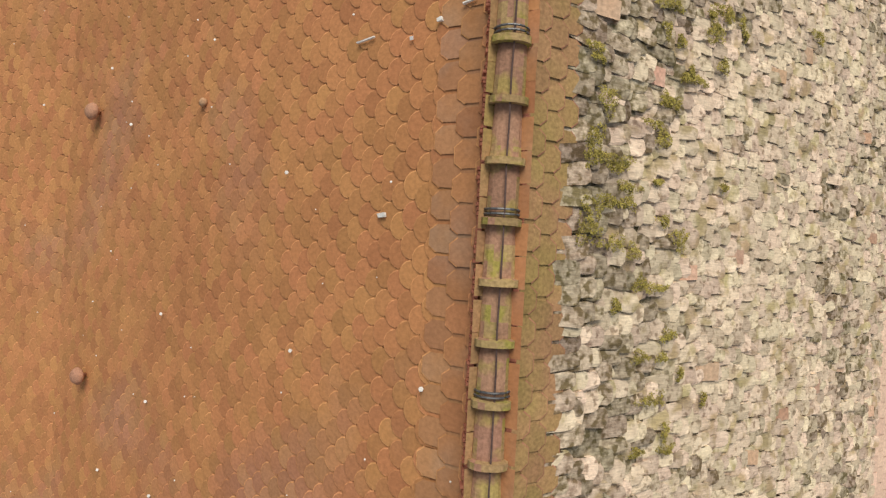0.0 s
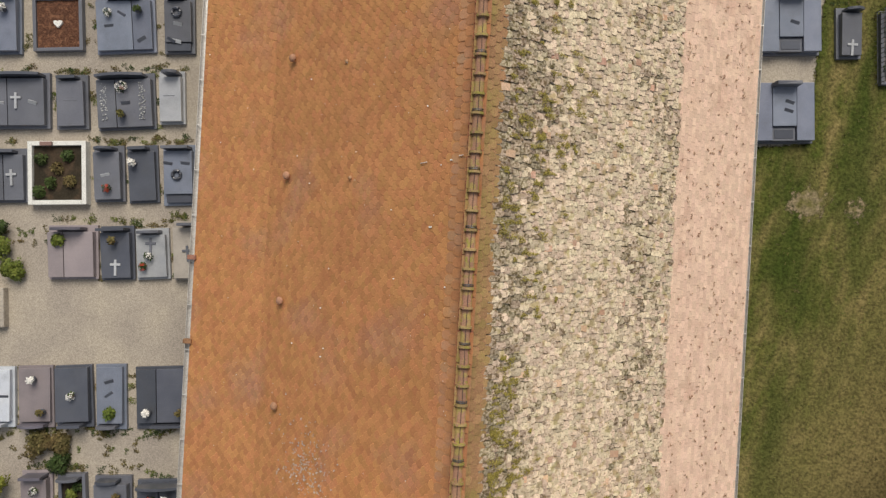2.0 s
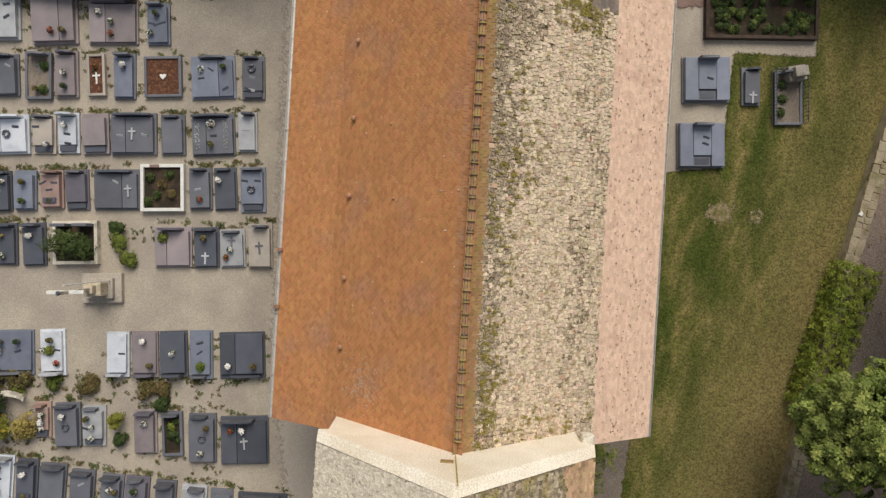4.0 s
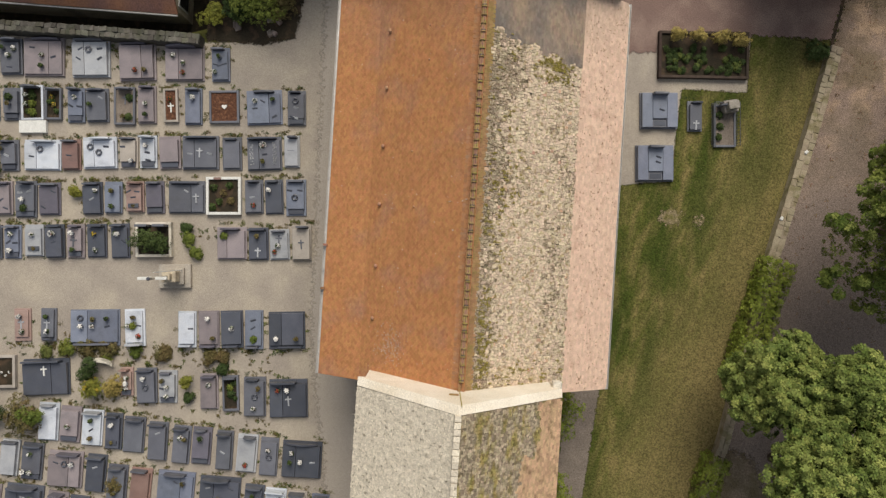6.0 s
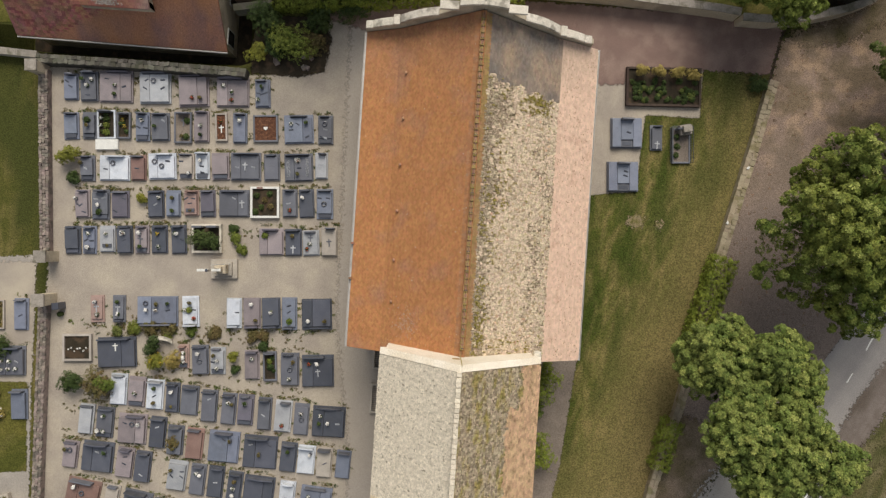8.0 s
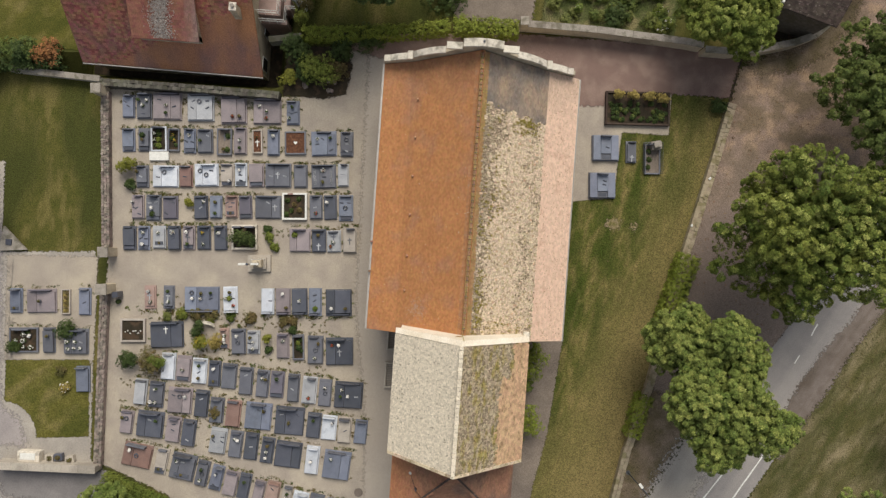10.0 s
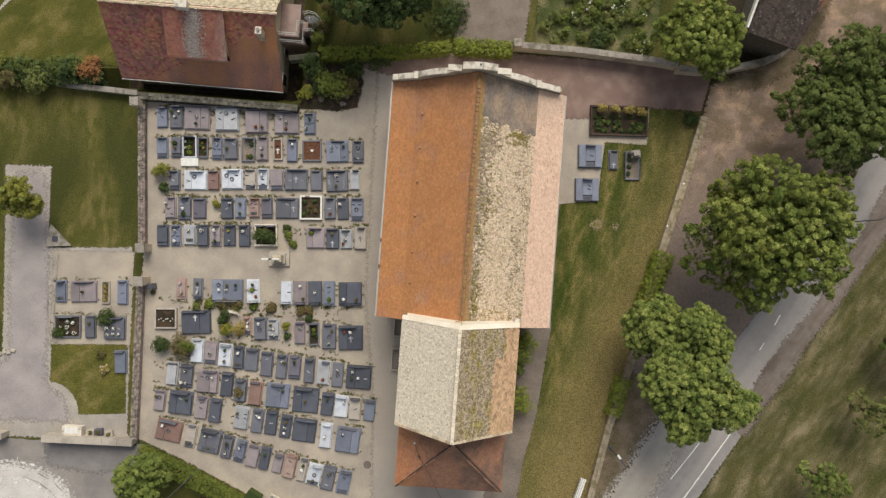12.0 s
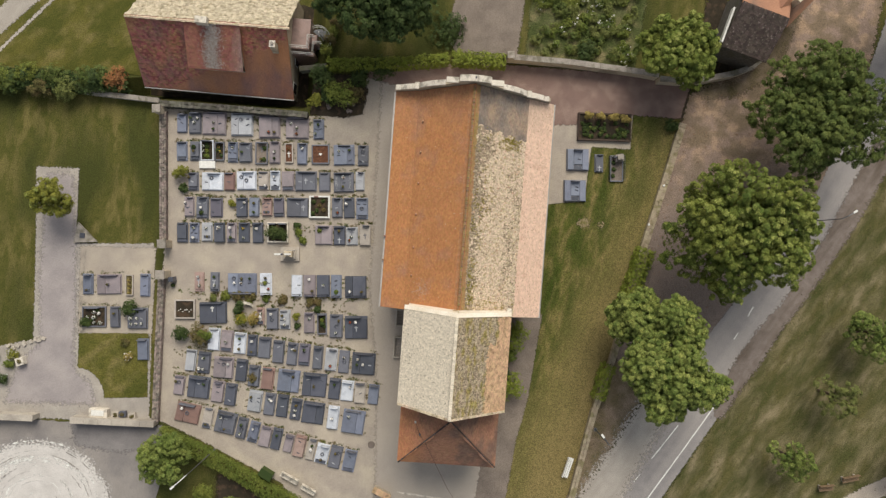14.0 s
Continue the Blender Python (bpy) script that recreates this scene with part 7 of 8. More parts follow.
# ---- house ----
HZ, HW, HE, HS, HN, HR = 4.7, -26.75, -14.45, 11.3, 19.9, 15.6
house = thing("house", 0, 0, 0, 0, "house with an old red tiled roof and pale stone back slope", "house")
part("wall", box(HW + 0.25, HS + 0.35, -2.7, HE - 0.4, HN - 0.35, 0.3), RENDER, house)
for x in (HW + 0.25, HE - 0.7):
    gable_block(house, "gable_wall", [(HS + 0.35, 0.3), (HN - 0.35, 0.3), (HR, HZ - 0.2)], x, x + 0.3, RENDER).data.transform(Matrix(((0, 1, 0, 0), (1, 0, 0, 0), (0, 0, 1, 0), (0, 0, 0, 1))))
hs = slab(house, "roof_slope", [(HE, HR, HZ), (HW, HR, HZ), (HW, HS, 0.4), (HE, HS - 0.15, 0.4)], TILE_RED, 0.14, "slope of worn red and brown tiles")
hn = slab(house, "roof_slope", [(HW, HR, HZ), (HE, HR, HZ), (HE, HN, 0.4), (HW, HN, 0.4)], LAVE_HOUSE, 0.14, "slope of pale limestone slabs")
dm = slab(house, "dormer_roof", [(-18.0, HR - 0.02, HZ + 0.02), (-22.3, HR - 0.02, HZ + 0.02), (-22.3, 12.45, 2.95), (-18.0, 12.45, 2.95)], TILE_STAINED, 0.12, "raised dormer roof with a pale stain")
part("dormer_wall", box(-22.15, 12.7, 1.3, -18.15, 13.0, 2.86), RENDER, house)
for x in (-22.15, -18.35):
    gable_block(house, "dormer_cheek", [(12.72, 1.4), (12.72, 2.85), (15.4, 4.4)], x, x + 0.2, RENDER).data.transform(Matrix(((0, 1, 0, 0), (1, 0, 0, 0), (0, 0, 1, 0), (0, 0, 0, 1))))
bm = box(-15.72, 14.02, 2.5, -15.2, 14.66, 4.5, 0.02)
for v in bm.verts:
    if v.co.z > 4:
        v.co.x, v.co.y = -15.47 + (v.co.x + 15.47) * 0.72, 14.4 + (v.co.y - 14.4) * 0.7
ch = part("chimney", bm, RENDER, house, "pale rendered chimney narrowing to its flue")
part("chimney_cap", box(-15.71, 14.14, 4.5, -15.24, 14.66, 4.58, 0.02), COPING, ch)
part("flue", lathe([(0.11, 0), (0.1, 0.12), (0.12, 0.14)], 12, (-15.47, 14.42, 4.58)), CAP_GREY, ch)
part("chimney", box(-21.2, 15.35, 4.3, -20.3, 15.85, 5.3, 0.02), COPING, house, "low pale ridge chimney")
bm = bmesh.new()
tube([(HW, HS - 0.06, 0.34), (HE, HS - 0.2, 0.34)], 0.045, 8, bm)
part("gutter", bm, ZINC, house)
for i in range(26):
    part("ridge_tile", tube([(HW + 0.05 + i * 0.48, HR, HZ + 0.02), (HW + 0.56 + i * 0.48, HR, HZ + 0.03)], 0.1, 8, radius_end=0.11), LAVE, house)
for z, y in ((-1.2, 12.4), (-1.2, 14.8), (-1.2, 17.6)):
    w = part("window", box(HE - 0.41, y - 0.5, z - 0.6, HE - 0.35, y + 0.5, z + 0.6), WHITE, house)
    part("pane", box(HE - 0.36, y - 0.42, z - 0.52, HE - 0.33, y + 0.42, z + 0.52), BLACK_GLASS, w)
# terrace with white rails and a winding stair
ter = thing("terrace", 0, 0, -2.65, 0, "pink tiled terrace on two levels with white railings beside the house", "terrace")
part("deck", box(HE - 0.4, 15.15, 0, -13.36, 17.6, 3.85, 0.03), STONE["pink"], ter, "pink tiled upper level")
part("deck", box(HE - 0.4, 14.82, 0, -13.05, 15.14, 3.1, 0.03), STONE["pink"], ter, "pink tiled lower level")
part("landing", box(-13.35, 15.85, 0, -12.9, 16.6, 3.1, 0.03), STONE["pink"], ter)
for pts, foot, tops in (([(HE - 0.35, 15.17), (-13.4, 15.17), (-13.4, 16.1), (-12.9, 16.1)], 3.84, (4.3, 4.72)), ([(HE - 0.35, 14.86), (-13.09, 14.86), (-13.09, 15.82), (-12.4, 15.82)], 3.08, (3.55, 3.95))):
    for h in tops:
        part("rail", tube([(x, y, h) for x, y in pts], 0.032, 6), WHITE, ter)
    for (xa, ya), (xb, yb) in zip(pts, pts[1:]):
        for k in range(3):
            part("post", tube([(xa + (xb - xa) * k / 3, ya + (yb - ya) * k / 3, foot), (xa + (xb - xa) * k / 3, ya + (yb - ya) * k / 3, tops[1])], 0.018, 6), WHITE, ter)
stair = thing("winding_stair", -12.5, 16.35, -2.65, 0, "winding iron stair with white handrails beside the terrace", "stair")
part("newel", tube([(0, 0, 0), (0, 0, 4.75)], 0.05, 8), WHITE, stair)
for k in range(16):
    a, z = 2.5 - 0.42 * k, 3.65 - 0.22 * k
    bm = box(0.04, -0.13, z, 0.7, 0.13, z + 0.035, 0.008)
    bm.transform(Matrix.Rotation(a, 4, "Z"))
    part("tread", bm, STEEL, stair)
    part("baluster", tube([(0.68 * math.cos(a), 0.68 * math.sin(a), z), (0.68 * math.cos(a), 0.68 * math.sin(a), z + 0.95)], 0.012, 6), WHITE, stair)
for h in (0.55, 0.95):
    part("handrail", tube([(0.7 * math.cos(2.5 - 0.14 * k), 0.7 * math.sin(2.5 - 0.14 * k), 3.68 - 0.0733 * k + h) for k in range(46)], 0.025, 6), WHITE, stair)
for i in range(5):
    bush("terrace_plant", -12.1 + 0.25 * i, 15.4 + 0.75 * i, 0.5, 1.6, "pale shrub beside the terrace", LEAF_BROWN if i % 2 else LEAF_LIGHT, 670 + i, -0.1, 0.12, 140)

# ---- barn beyond the garden ----
barn = thing("barn", 21.45, 18.25, 0, -16, "small stone barn with a dark tiled roof", "barn")
part("wall", box(-1.6, -1.35, -0.05, 1.6, 3.6, 3.2), WALL_DARK, barn)
bn_a = slab(barn, "roof_slope", [(-1.85, 1.55, 4.85), (1.95, 1.55, 4.85), (1.95, -1.55, 3.45), (-1.85, -1.55, 3.45)], TILE_DARK, 0.12, "slope of dark lichened tiles")
slab(barn, "roof_slope", [(-1.85, 1.56, 4.845), (1.95, 1.56, 4.845), (1.95, 4.2, 3.6), (-1.85, 4.2, 3.6)], TILE_APSE, 0.12, "slope of brown tiles")
part("fascia", box(-2.02, -1.3, 3.2, -1.87, 1.6, 3.7, 0.02), WHITE, barn)
bt = thing("cottage", 24.2, 21.4, 0, -40, "cottage with a brown tiled roof and a chimney", "house")
part("wall", box(-1.3, -1.3, -0.05, 1.3, 2.6, 3.1), RENDER, bt)
slab(bt, "roof_slope", [(1.6, -1.5, 3.2), (1.6, 2.8, 3.2), (0, 2.8, 4.5), (0, -1.5, 4.5)], TILE_APSE, 0.12)
slab(bt, "roof_slope", [(-1.6, -1.5, 3.2), (-1.6, 2.8, 3.2), (0, 2.8, 4.495), (0, -1.5, 4.495)], TILE_APSE, 0.12)
part("chimney", box(0.3, -0.5, 3.6, 0.75, 0.0, 5.0, 0.02), RENDER, bt)

# ---- street and yard furniture ----
def street_lamp(x, y, h, arm, rot, label, paint=STEEL):
    t = thing("street_lamp", x, y, 0, rot, label, "street lamp", "street lamps")
    part("pole", tube([(0, 0, 0), (0, 0, h)], 0.05, 10, radius_end=0.03), STEEL, t)
    part("arm", tube([(0, 0, h - 0.1), (arm * 0.5, 0, h + 0.12), (arm, 0, h + 0.15)], 0.035, 8), paint, t)
    part("lantern", box(arm - 0.05, -0.08, h + 0.08, arm + 0.3, 0.08, h + 0.18, 0.03), WHITE, t)
    part("foot_plate", lathe([(0.16, 0), (0.16, 0.03)], 10), STEEL, t)


street_lamp(12.55, -14.3, 4.5, 0.8, 130, "grey street lamp with a short arm beside the road")
street_lamp(28.6, 4.3, 5.5, 0.9, 35, "grey street lamp with a white lantern beside the road")
street_lamp(-19.0, -18.3, 6.0, 1.2, 225, "tall pale street lamp above the garden tree", WHITE)


def bench(x, y, rot, label, material, l=1.6):
    t = thing("bench", x, y, 0.01, rot, label, "bench", "benches")
    for dy in (-0.16, 0.0, 0.16):
        part("seat_slat", box(-l / 2, dy - 0.065, 0.4, l / 2, dy + 0.065, 0.45, 0.01), material, t)
    for dx in (-l / 2 + 0.2, l / 2 - 0.2):
        part("leg", box(dx - 0.06, -0.2, 0, dx + 0.06, 0.2, 0.4, 0.01), CONCRETE, t)
    part("backrest", box(-l / 2, 0.24, 0.45, l / 2, 0.29, 0.8, 0.01), material, t)


bench(10.4, -17.5, 75, "white bench on the lawn beside the wall", WHITE, 1.7)
bench(-12.5, -20.0, -25, "pale stone bench along the hedge", COPING)
bench(-10.9, -20.85, -25, "pale stone bench along the hedge", COPING, 1.3)
bench(32.0, -17.7, 10, "weathered wooden bench on the verge", WOOD, 1.2)
bench(34.0, -16.8, 15, "weathered wooden bench on the verge", WOOD, 1.4)
dumpster = thing("waste_bin", -14.4, -19.75, 0.01, -28, "dark green waste bin beside the hedge", "bin")
part("body", box(-0.55, -0.3, 0, 0.55, 0.3, 0.75, 0.04), LEAF_DARK, dumpster)
part("lid", box(-0.58, -0.33, 0.75, 0.58, 0.33, 0.83, 0.03), LEAF_DARK, dumpster)
cart = thing("stone_trough", -28.5, -15.75, 0.02, 1, "pale stone trough with a white panel against the wall", "trough")
part("basin", box(-0.75, -0.36, 0, 0.75, 0.36, 0.55, 0.05), COPING, cart)
part("panel", box(-0.52, -0.2, 0.55, 0.5, 0.24, 0.6, 0.01), WHITE, cart)
for i, (x, y) in enumerate(((-27.2, -15.85), (-26.6, -15.75), (-25.8, -15.85))):
    t = thing("planter_box", x, y, 0.02, 8 * i, "small grey planter against the wall", "planter", "planters at the wall")
    part("box", box(-0.28, -0.24, 0, 0.28, 0.24, 0.35, 0.03), CONCRETE if i != 1 else STONE["dark"], t)
    cluster(t, "plant", 0, 0, 0.36, 0.14, LEAF_BROWN, 900 + i, 14, 0.12)
sheet = thing("white_slab", -21.24, 5.3, 0.01, 4, "bright white marble slab lying on the gravel", "slab")
part("plate", box(-0.66, -0.3, 0, 0.66, 0.3, 0.2, 0.02), WHITE, sheet)
tri = thing("kerb_planter", -30.9, -1.2, 0.02, 0, "three-cornered kerbed bed at the drive", "planter")
part("kerb", gable_block(tri, "kerb", [(-0.75, -0.75), (1.1, -0.55), (-0.55, 0.95)], 0, 0.2, CAP_GREY).data and box(-0.3, -0.3, 0.0, 0.1, 0.1, 0.3, 0.03), STONE["dark"], tri)
for o in tri.children:
    if o.name.startswith("kerb") and len(o.data.vertices) == 6:
        o.data.transform(Matrix(((1, 0, 0, 0), (0, 0, 1, 0), (0, 1, 0, 0), (0, 0, 0, 1))))
rng = random.Random(21)
for i in range(9):
    x, y = -36.3 + 0.32 * i + rng.uniform(-0.2, 0.2), -10.9 + 0.1 * i + rng.uniform(-0.3, 0.2)
    t = thing("rock", x, y, 0.01, rng.uniform(0, 360), "pale edging rock beside the lawn", "rock", "rocks edging the lawn")
    part("stone", box(-0.17, -0.13, -0.05, 0.17, 0.13, 0.16, 0.055, jag=0.03, rng=rng), CONCRETE, t)
for i, (x, y, m) in enumerate(((-36.2, -12.4, LEAF), (-36.6, -13.6, LEAF_DARK), (-37.4, -11.6, LEAF_LIGHT), (-36.0, -11.5, LEAF_YELLOW))):
    bush("rockery_plant", x, y, 0.5, 0.5, "low plant in the rockery", m, 920 + i, 0.02, 0.12, 150, flowers=PETAL_WHITE if i % 2 else None)
urn = thing("stone_urn", -35.2, -12.0, 0.02, 20, "square pale stone planter at the drive", "planter")
part("body", box(-0.33, -0.33, 0, 0.33, 0.33, 0.55, 0.05), COPING, urn)
cluster(urn, "plant", 0, 0, 0.56, 0.12, LEAF_BROWN, 940, 14, 0.12)
cart2 = thing("water_butt", -23.3, -4.35, 0.01, 10, "dark tap stand with a can beside the gate", "water tap")
part("body", box(-0.2, -0.2, 0, 0.2, 0.2, 0.8, 0.03), STONE["dark"], cart2)
part("can", lathe([(0.14, 0), (0.16, 0.25), (0.1, 0.3)], 12, (-0.1, -0.5, 0)), LEAF_DARK, cart2)
cover = thing("drain_cover", -6.0, -16.9, 0.024, 0, "round rusty drain cover in the gravel", "drain cover")
part("plate", lathe([(0.3, 0), (0.3, 0.02), (0.25, 0.03)], 20), SHOULDER, cover)
grate = thing("paving_grate", 5.1, 14.0, 0.044, -3, "brick-like grating set in the red path", "grating")
for i in range(12):
    part("bar", box(-1.0 + i * 0.17, -0.5, 0, -0.88 + i * 0.17, 0.5, 0.018, 0.005), RED_TARMAC, grate)

corner = thing("low_pier", -4.83, -20.72, 0.01, -24, "low pier with an orange tiled top beside the gravel", "pier")
part("body", box(-0.75, -0.22, -0.03, 0.75, 0.22, 0.5, 0.02), RENDER, corner)
for i in range(5):
    part("top_tile", box(-0.78 + i * 0.314, -0.26, 0.5, -0.78 + (i + 1) * 0.314 - 0.012, 0.26, 0.56, 0.012), TILE_TAN, corner)


# ---- roof coverings: pieces last ----
roofing(nave_west, "ridge_course_tile", TILE_RUST, org, dw, (0, 1, 0), span - 0.02, 0.02, 0.3, 0.14, 0.17, "hex", 49, 0.008, near=(4.6, 8.0, 0.05, 0.5), wild=0.05, rim=TILE_EDGE)
roofing(nave_west, "hexagonal_tile", TILE_VIOLET, org, dw, (0, 1, 0), span - 0.02, 0.3, 0.44, 0.14, 0.17, "hex", 50, 0.008, near=(4.6, 8.0, 0.05, 0.6), wild=0.05, rim=TILE_EDGE)
roofing(nave_west, "scale_tile", TILE_ORANGE, org, dw, (0, 1, 0), span - 0.02, 0.38, lw, 0.0885, 0.164, "scale", 51, 0.0065, near=(4.6, 8.0, 0.4, 1.4), wild=0.03, rim=TILE_EDGE)
roofing(nave_west_foot, "scale_tile", TILE_ORANGE, (WEST_BREAK[0], SOUTH, WEST_BREAK[1]), dwf, (0, 1, 0), span - 0.02, -0.06, lwf + 0.03, 0.0885, 0.164, "scale", 52, 0.0065, wild=0.06, rim=TILE_EDGE)
roofing(nave_east, "ridge_course_tile", TILE_MOSSY, (0, SOUTH, RIDGE_Z), de, (0, 1, 0), span - 0.02, 0.02, STONE_FROM + 0.02, 0.128, 0.164, "hex", 53, 0.01, near=(2.6, 10.0, 0.05, 0.7), wild=0.05, rim=TILE_EDGE_RED)
roofing(nave_east, "stone_slab", LAVE, (0, SOUTH, RIDGE_Z), de, (0, 1, 0), span - 0.02, STONE_FROM, le, 0.098, 0.122, "stone", 54, 0.017, near=(4.8, 7.8, 0.8, 2.3), wild=0.5, keep=lambda y, s, r: lichen_edge(y, s) and not stone_is_grey(y, s))
roofing(nave_east, "mossy_stone_slab", LAVE_GREY, (0, SOUTH, RIDGE_Z), de, (0, 1, 0), span - 0.02, STONE_FROM, le, 0.098, 0.122, "stone", 54, 0.019, near=(4.6, 8.6, 0.45, 1.3), wild=0.5, keep=lambda y, s, r: lichen_edge(y, s) and stone_is_grey(y, s))
roofing(nave_east, "clay_repair_piece", TILE_REPAIR, (0, SOUTH, RIDGE_Z), de, (0, 1, 0), span - 0.02, STONE_FROM, le, 0.098, 0.115, "flat", 55, 0.024, wild=0.3, keep=lambda y, s, r: lichen_edge(y, s) and r.random() < 0.007)
roofing(nave_east, "lichened_tile", TILE_LICHEN, (0, SOUTH, RIDGE_Z), de, (0, 1, 0), span - 0.02, STONE_FROM, le, 0.105, 0.165, "flat", 56, 0.012, wild=0.05, keep=lambda y, s, r: not lichen_edge(y, s))
roofing(nave_east_foot, "salmon_tile", TILE_SALMON, (EAST_BREAK[0], SOUTH, EAST_BREAK[1]), def_, (0, 1, 0), span - 0.02, -0.08, lef + 0.03, 0.105, 0.165, "flat", 57, 0.012, near=(3.0, 6.4, 0.2, 1.9), wild=0.07)
roofing(ch_w, "bleached_slab", LAVE_WHITE, (CHX, CH_S, CHZ), dcw, (0, 1, 0), ch_span, 0.06, lcw, 0.082, 0.1, "stone", 58, 0.012, wild=0.5)
roofing(ch_e, "mossy_slab", LAVE_MOSS, (CHX, CH_S, CHZ), dce, (0, 1, 0), ch_span, 0.06, lce, 0.085, 0.105, "stone", 59, 0.019, wild=0.5, keep=lambda y, s, r: not orange_foot(y, s))
roofing(ch_e, "orange_tile", TILE_TAN, (CHX, CH_S, CHZ), dce, (0, 1, 0), ch_span, 0.06, lce + 0.02, 0.11, 0.165, "flat", 60, 0.012, wild=0.08, keep=lambda y, s, r: orange_foot(y, s))
ap_run = AP[1][0] - AP[0][0]
dn = Vector((0.0, -16.0 - APEX[1], 6.35 - APEX[2]))
roofing(apse_s, "apse_tile", TILE_APSE, (AP[0][0], APEX[1], APEX[2]), dn, (1, 0, 0), ap_run, 0.05, dn.length, 0.115, 0.17, "flat", 61, 0.012, wild=0.08, keep=lambda y, s, r: abs(y - ap_run / 2) < ap_run / 2 * s / dn.length)
for face, sx in ((apse_w, -1), (apse_e, 1)):
    dd = Vector((sx * 3.6, 0, 6.35 - APEX[2]))
    roofing(face, "apse_tile", TILE_APSE, (0.05, -16.0, APEX[2]), dd, (0, 1, 0), 4.85, 0.05, dd.length, 0.115, 0.17, "flat", 62 + sx, 0.012, wild=0.08, keep=lambda y, s, r: y > 3.95 * (1 - s / dd.length) - 0.02)
dh = Vector((0, HS - HR, 0.4 - HZ))
roofing(hs, "red_tile", TILE_RED, (HW, HR, HZ), dh, (1, 0, 0), HE - HW, 0.05, dh.length, 0.16, 0.22, "flat", 65, 0.009, wild=0.1, keep=lambda y, s, r: not (4.45 < y < 8.75 and s < 4.2))
dd2 = Vector((0, 12.45 - HR, 2.95 - HZ))
roofing(dm, "red_tile", TILE_STAINED, (-22.3, HR, HZ + 0.02), dd2, (1, 0, 0), 4.3, 0.05, dd2.length, 0.16, 0.22, "flat", 66, 0.007, wild=0.1)
dh2 = Vector((0, HN - HR, 0.4 - HZ))
roofing(hn, "limestone_slab", LAVE_HOUSE, (HW, HR, HZ), dh2, (1, 0, 0), HE - HW, 0.05, dh2.length, 0.17, 0.24, "stone", 67, 0.04, wild=0.5)
db = Vector((0, -3.1, -1.4))
roofing(bn_a, "dark_tile", TILE_DARK, (-1.85, 1.55, 4.85), db, (1, 0, 0), 3.8, 0.05, db.length, 0.15, 0.2, "flat", 68, 0.014, wild=0.1)

# pale lichen running down the dormer roof
rng = np.random.default_rng(69)
n = 2600
dx, f = rng.normal(0, 0.34, n), rng.uniform(0.03, 0.97, n)
sp = np.array([-20.25, HR, HZ + 0.075]) + np.stack([dx + 0.12 * np.sin(7 * f), f * (12.45 - HR), f * (2.95 - HZ)], axis=1)
ob = new("lichen", leaf_mesh("lichen", rosettes(sp, np.tile([0, -0.5, 1.0], (n, 1)), 0.05, 5, rng), LICHEN))
ob["kind"] = "stuff"
ob.parent = dm

# clumps of moss on the stone slabs
rng = np.random.default_rng(70)
dvec = np.array(Vector(de).normalized())
spots = []
while len(spots) < 130:
    y, s = rng.uniform(0.2, DARK_Y), STONE_FROM + 0.1 + abs(rng.normal(0.35, 0.55))
    v = noise.noise((y * 0.9, s * 1.1, 5.0))
    if s < le - 0.1 and v > 0.02 + 0.12 * s or rng.uniform() < 0.03 and s < le - 0.1:
        spots.append(np.array([0, SOUTH + y, RIDGE_Z]) + dvec * s + np.array([0.035, 0, 0.045]))
for i in range(110):
    y, s = DARK_Y - 0.75 + rng.normal(0, 0.3), 3.7 + rng.normal(0, 0.55)
    if lichen_edge(y, s) and s < le - 0.1:
        spots.append(np.array([0, SOUTH + y, RIDGE_Z]) + dvec * s + np.array([0.035, 0, 0.045]))
for cy, cx, n, sy, sx in ((3.6, 1.35, 40, 0.75, 0.35), (2.5, 0.8, 12, 0.5, 0.2), (-2.9, 0.65, 60, 0.9, 0.14), (-1.2, 0.7, 18, 0.5, 0.14), (-4.0, 2.4, 40, 0.3, 0.9)):
    for i in range(n):
        y, x = cy + rng.normal(0, sy), max(0.5, cx + rng.normal(0, sx))
        spots.append(np.array([0, y, RIDGE_Z]) + dvec * x * 1.27 + np.array([0.035, 0, 0.045]))
sp = []
for i, p in enumerate(spots):
    if i < 130 and i % 2:
        continue
    r = rng.uniform(0.022, 0.068)
    k = int(26 + 900 * r)
    a, q, h = rng.uniform(0, 6.283, k), np.sqrt(rng.uniform(0, 1, k)), rng.uniform(0.55, 1.5)
    rad = r * q * (1 + 0.35 * np.sin(a * 3 + r * 500))
    dx = rad * np.cos(a) * 1.5 * h
    sp.append(p + np.stack([dx, rad * np.sin(a) / h, -0.8 * dx + 0.028 * (1 - q * q) - 0.012], axis=1))
sp = np.concatenate(sp)
ob = new("moss", leaf_mesh("moss", rosettes(sp, np.tile([0.45, 0, 1.0], (len(sp), 1)), 0.016, 4, rng), MOSS))
ob["kind"] = "stuff"
ob.parent = nave_east
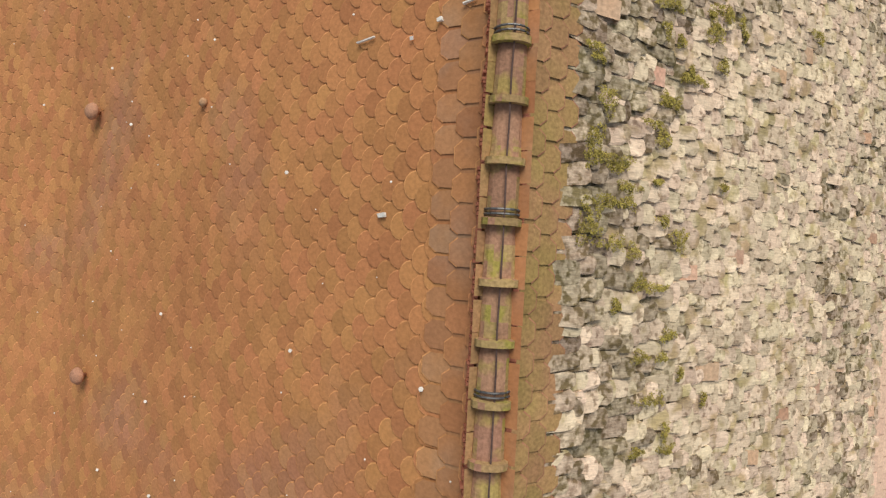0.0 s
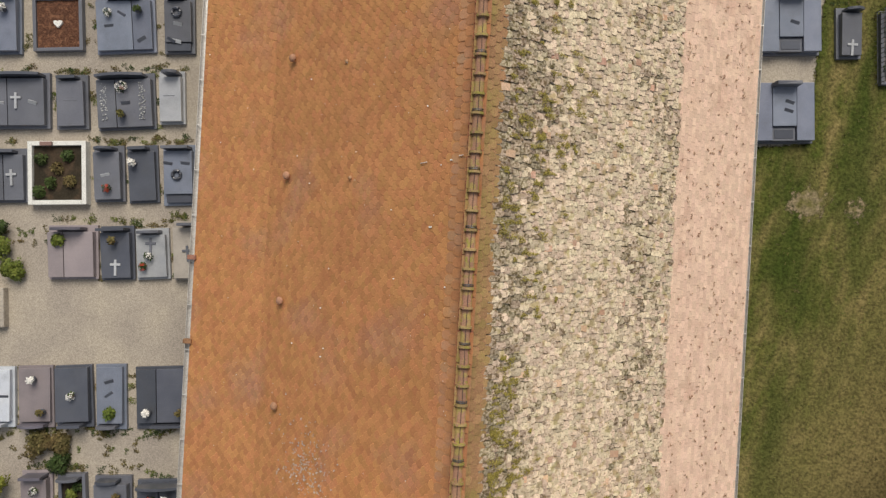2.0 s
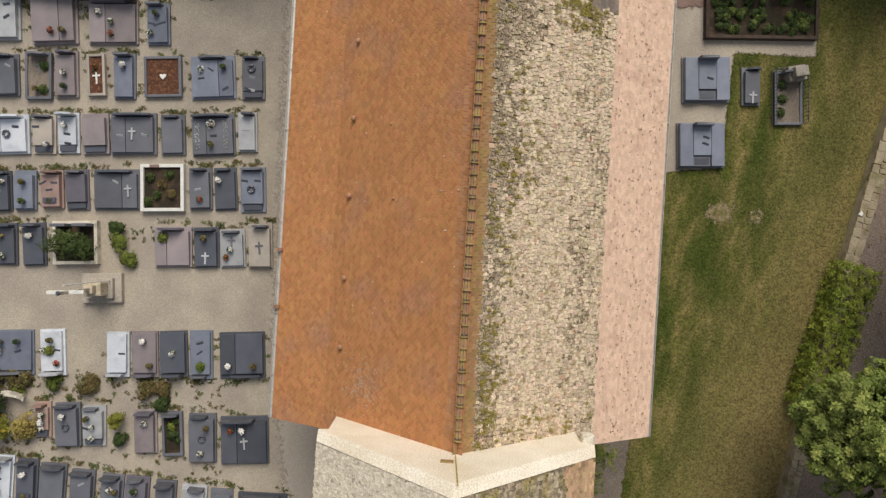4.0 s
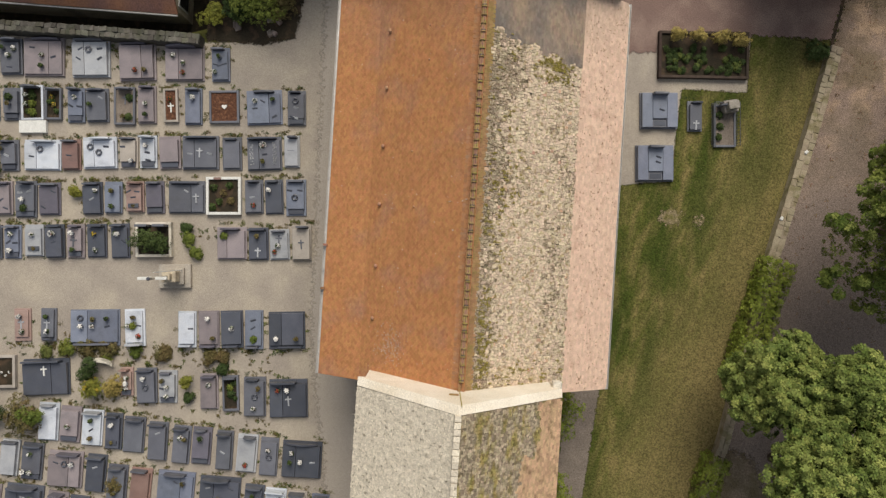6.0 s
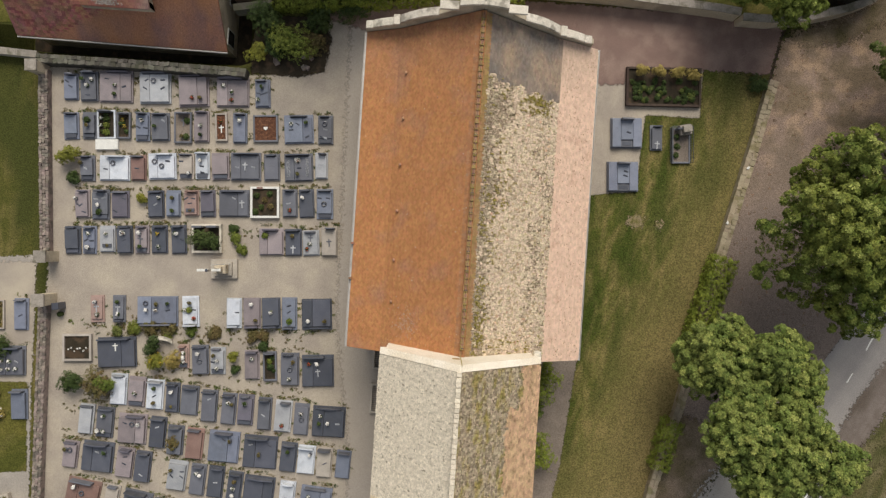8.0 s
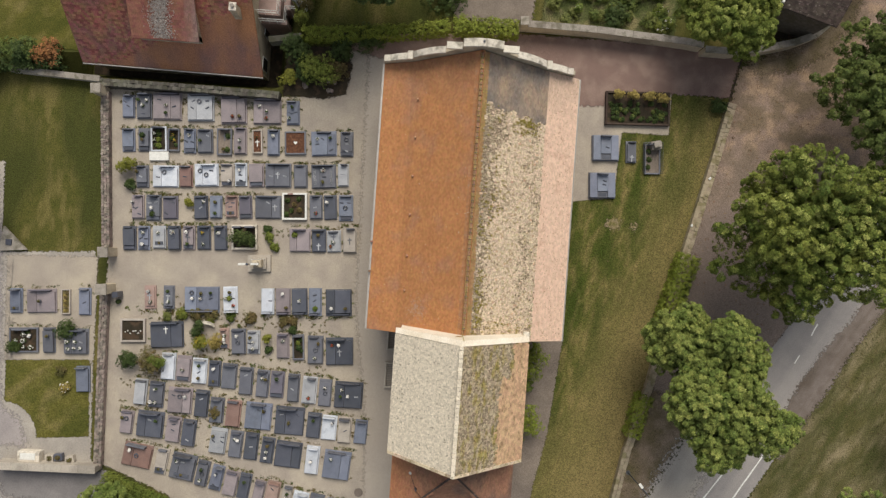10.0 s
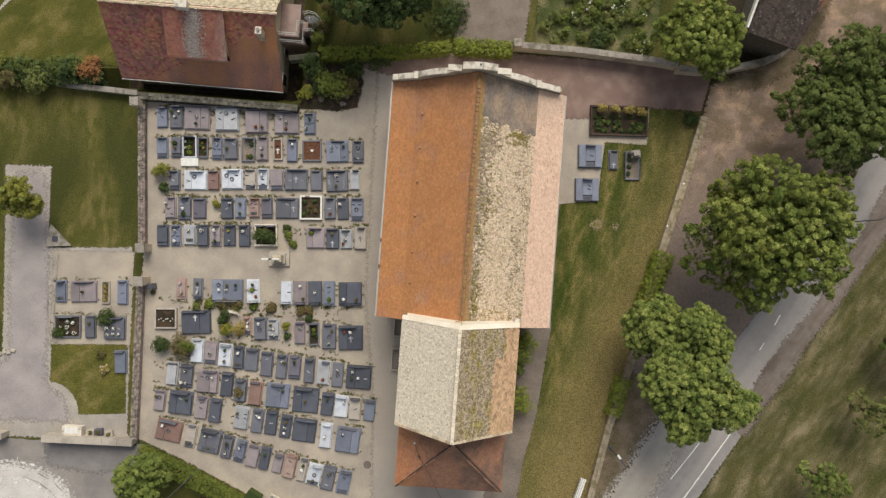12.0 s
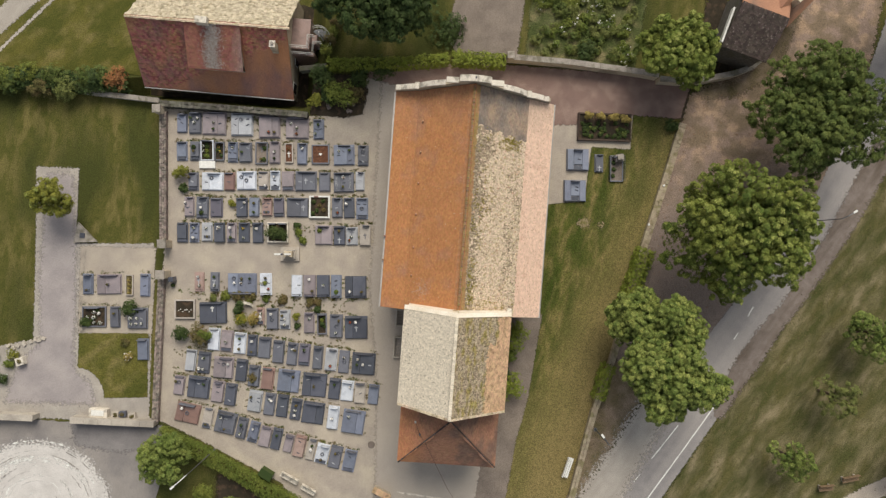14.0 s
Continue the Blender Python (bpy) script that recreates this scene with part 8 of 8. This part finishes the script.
# droppings and chips on the orange tiles
rng = random.Random(71)
bm = bmesh.new()
for i in range(230):
    y, s = rng.uniform(0.2, span - 0.2), rng.uniform(0.1, lw + lwf - 0.1)
    if s < lw:
        p = Vector((0, SOUTH + y, RIDGE_Z)) + Vector(dw).normalized() * s
    else:
        p = Vector((WEST_BREAK[0], SOUTH + y, WEST_BREAK[1])) + Vector(dwf).normalized() * (s - lw)
    r = rng.uniform(0.004, 0.008) if i % 6 else rng.uniform(0.008, 0.016)
    lathe([(r, 0), (r * 0.8, 0.006)], 6, tuple(p + Vector((-0.02, 0, 0.03))), bm)
for x, y, w, l in ((-0.62, 1.27, 0.03, 0.014), (-0.78, 2.3, 0.07, 0.004), (-0.35, 2.32, 0.015, 0.01), (-0.2, 2.38, 0.04, 0.004), (-0.5, 2.25, 0.01, 0.01)):
    z = RIDGE_Z + x * (RIDGE_Z - WEST_BREAK[1]) / -WEST_BREAK[0] * 1.0
    b = box(-w, -l, 0, w, l, 0.012, jag=0.004, rng=rng)
    b.transform(pose(x, y, z + 0.03, 0, -40, 8))
    me = bpy.data.meshes.new("tmp")
    b.to_mesh(me)
    b.free()
    bm.from_mesh(me)
    bpy.data.meshes.remove(me)
ob = part("dropping", bm, PETAL_WHITE, nave_west)
ob["kind"] = "stuff"
# dark flecks of moss and broken corners on the salmon tiles
rng = np.random.default_rng(72)
fv = np.array(Vector(def_).normalized())
n = 430
ss, yy = rng.uniform(0.05, lef - 0.05, n), rng.uniform(0.1, span - 0.1, n)
sp = np.array([EAST_BREAK[0], SOUTH, EAST_BREAK[1]]) + fv * ss[:, None] + np.array([0, 1.0, 0]) * yy[:, None] + np.array([0.02, 0, 0.03])
sp = np.repeat(sp, 3, axis=0) + rng.normal(0, 0.02, (n * 3, 3)) * np.array([0.9, 1.0, 0.3])
ob = new("moss_covering", leaf_mesh("moss_covering", rosettes(sp, np.tile([0.4, 0, 1.0], (len(sp), 1)), 0.024, 5, rng), FLECK))
ob["kind"] = "stuff"
ob.parent = nave_east_foot
# pale lichen on the lower orange tiles
rng = np.random.default_rng(73)
wv = np.array(Vector(dw).normalized())
n = 240
ss, yy = rng.normal(3.55, 0.35, n), rng.normal(1.6, 0.38, n)
sp = np.array([0, SOUTH, RIDGE_Z]) + wv * ss[:, None] + np.array([0, 1.0, 0]) * yy[:, None] + np.array([-0.015, 0, 0.028])
ob = new("lichen", leaf_mesh("lichen", rosettes(sp, np.tile([-0.6, 0, 1.0], (n, 1)), 0.022, 5, rng), PEBBLE))
ob["kind"] = "stuff"
ob.parent = nave_west
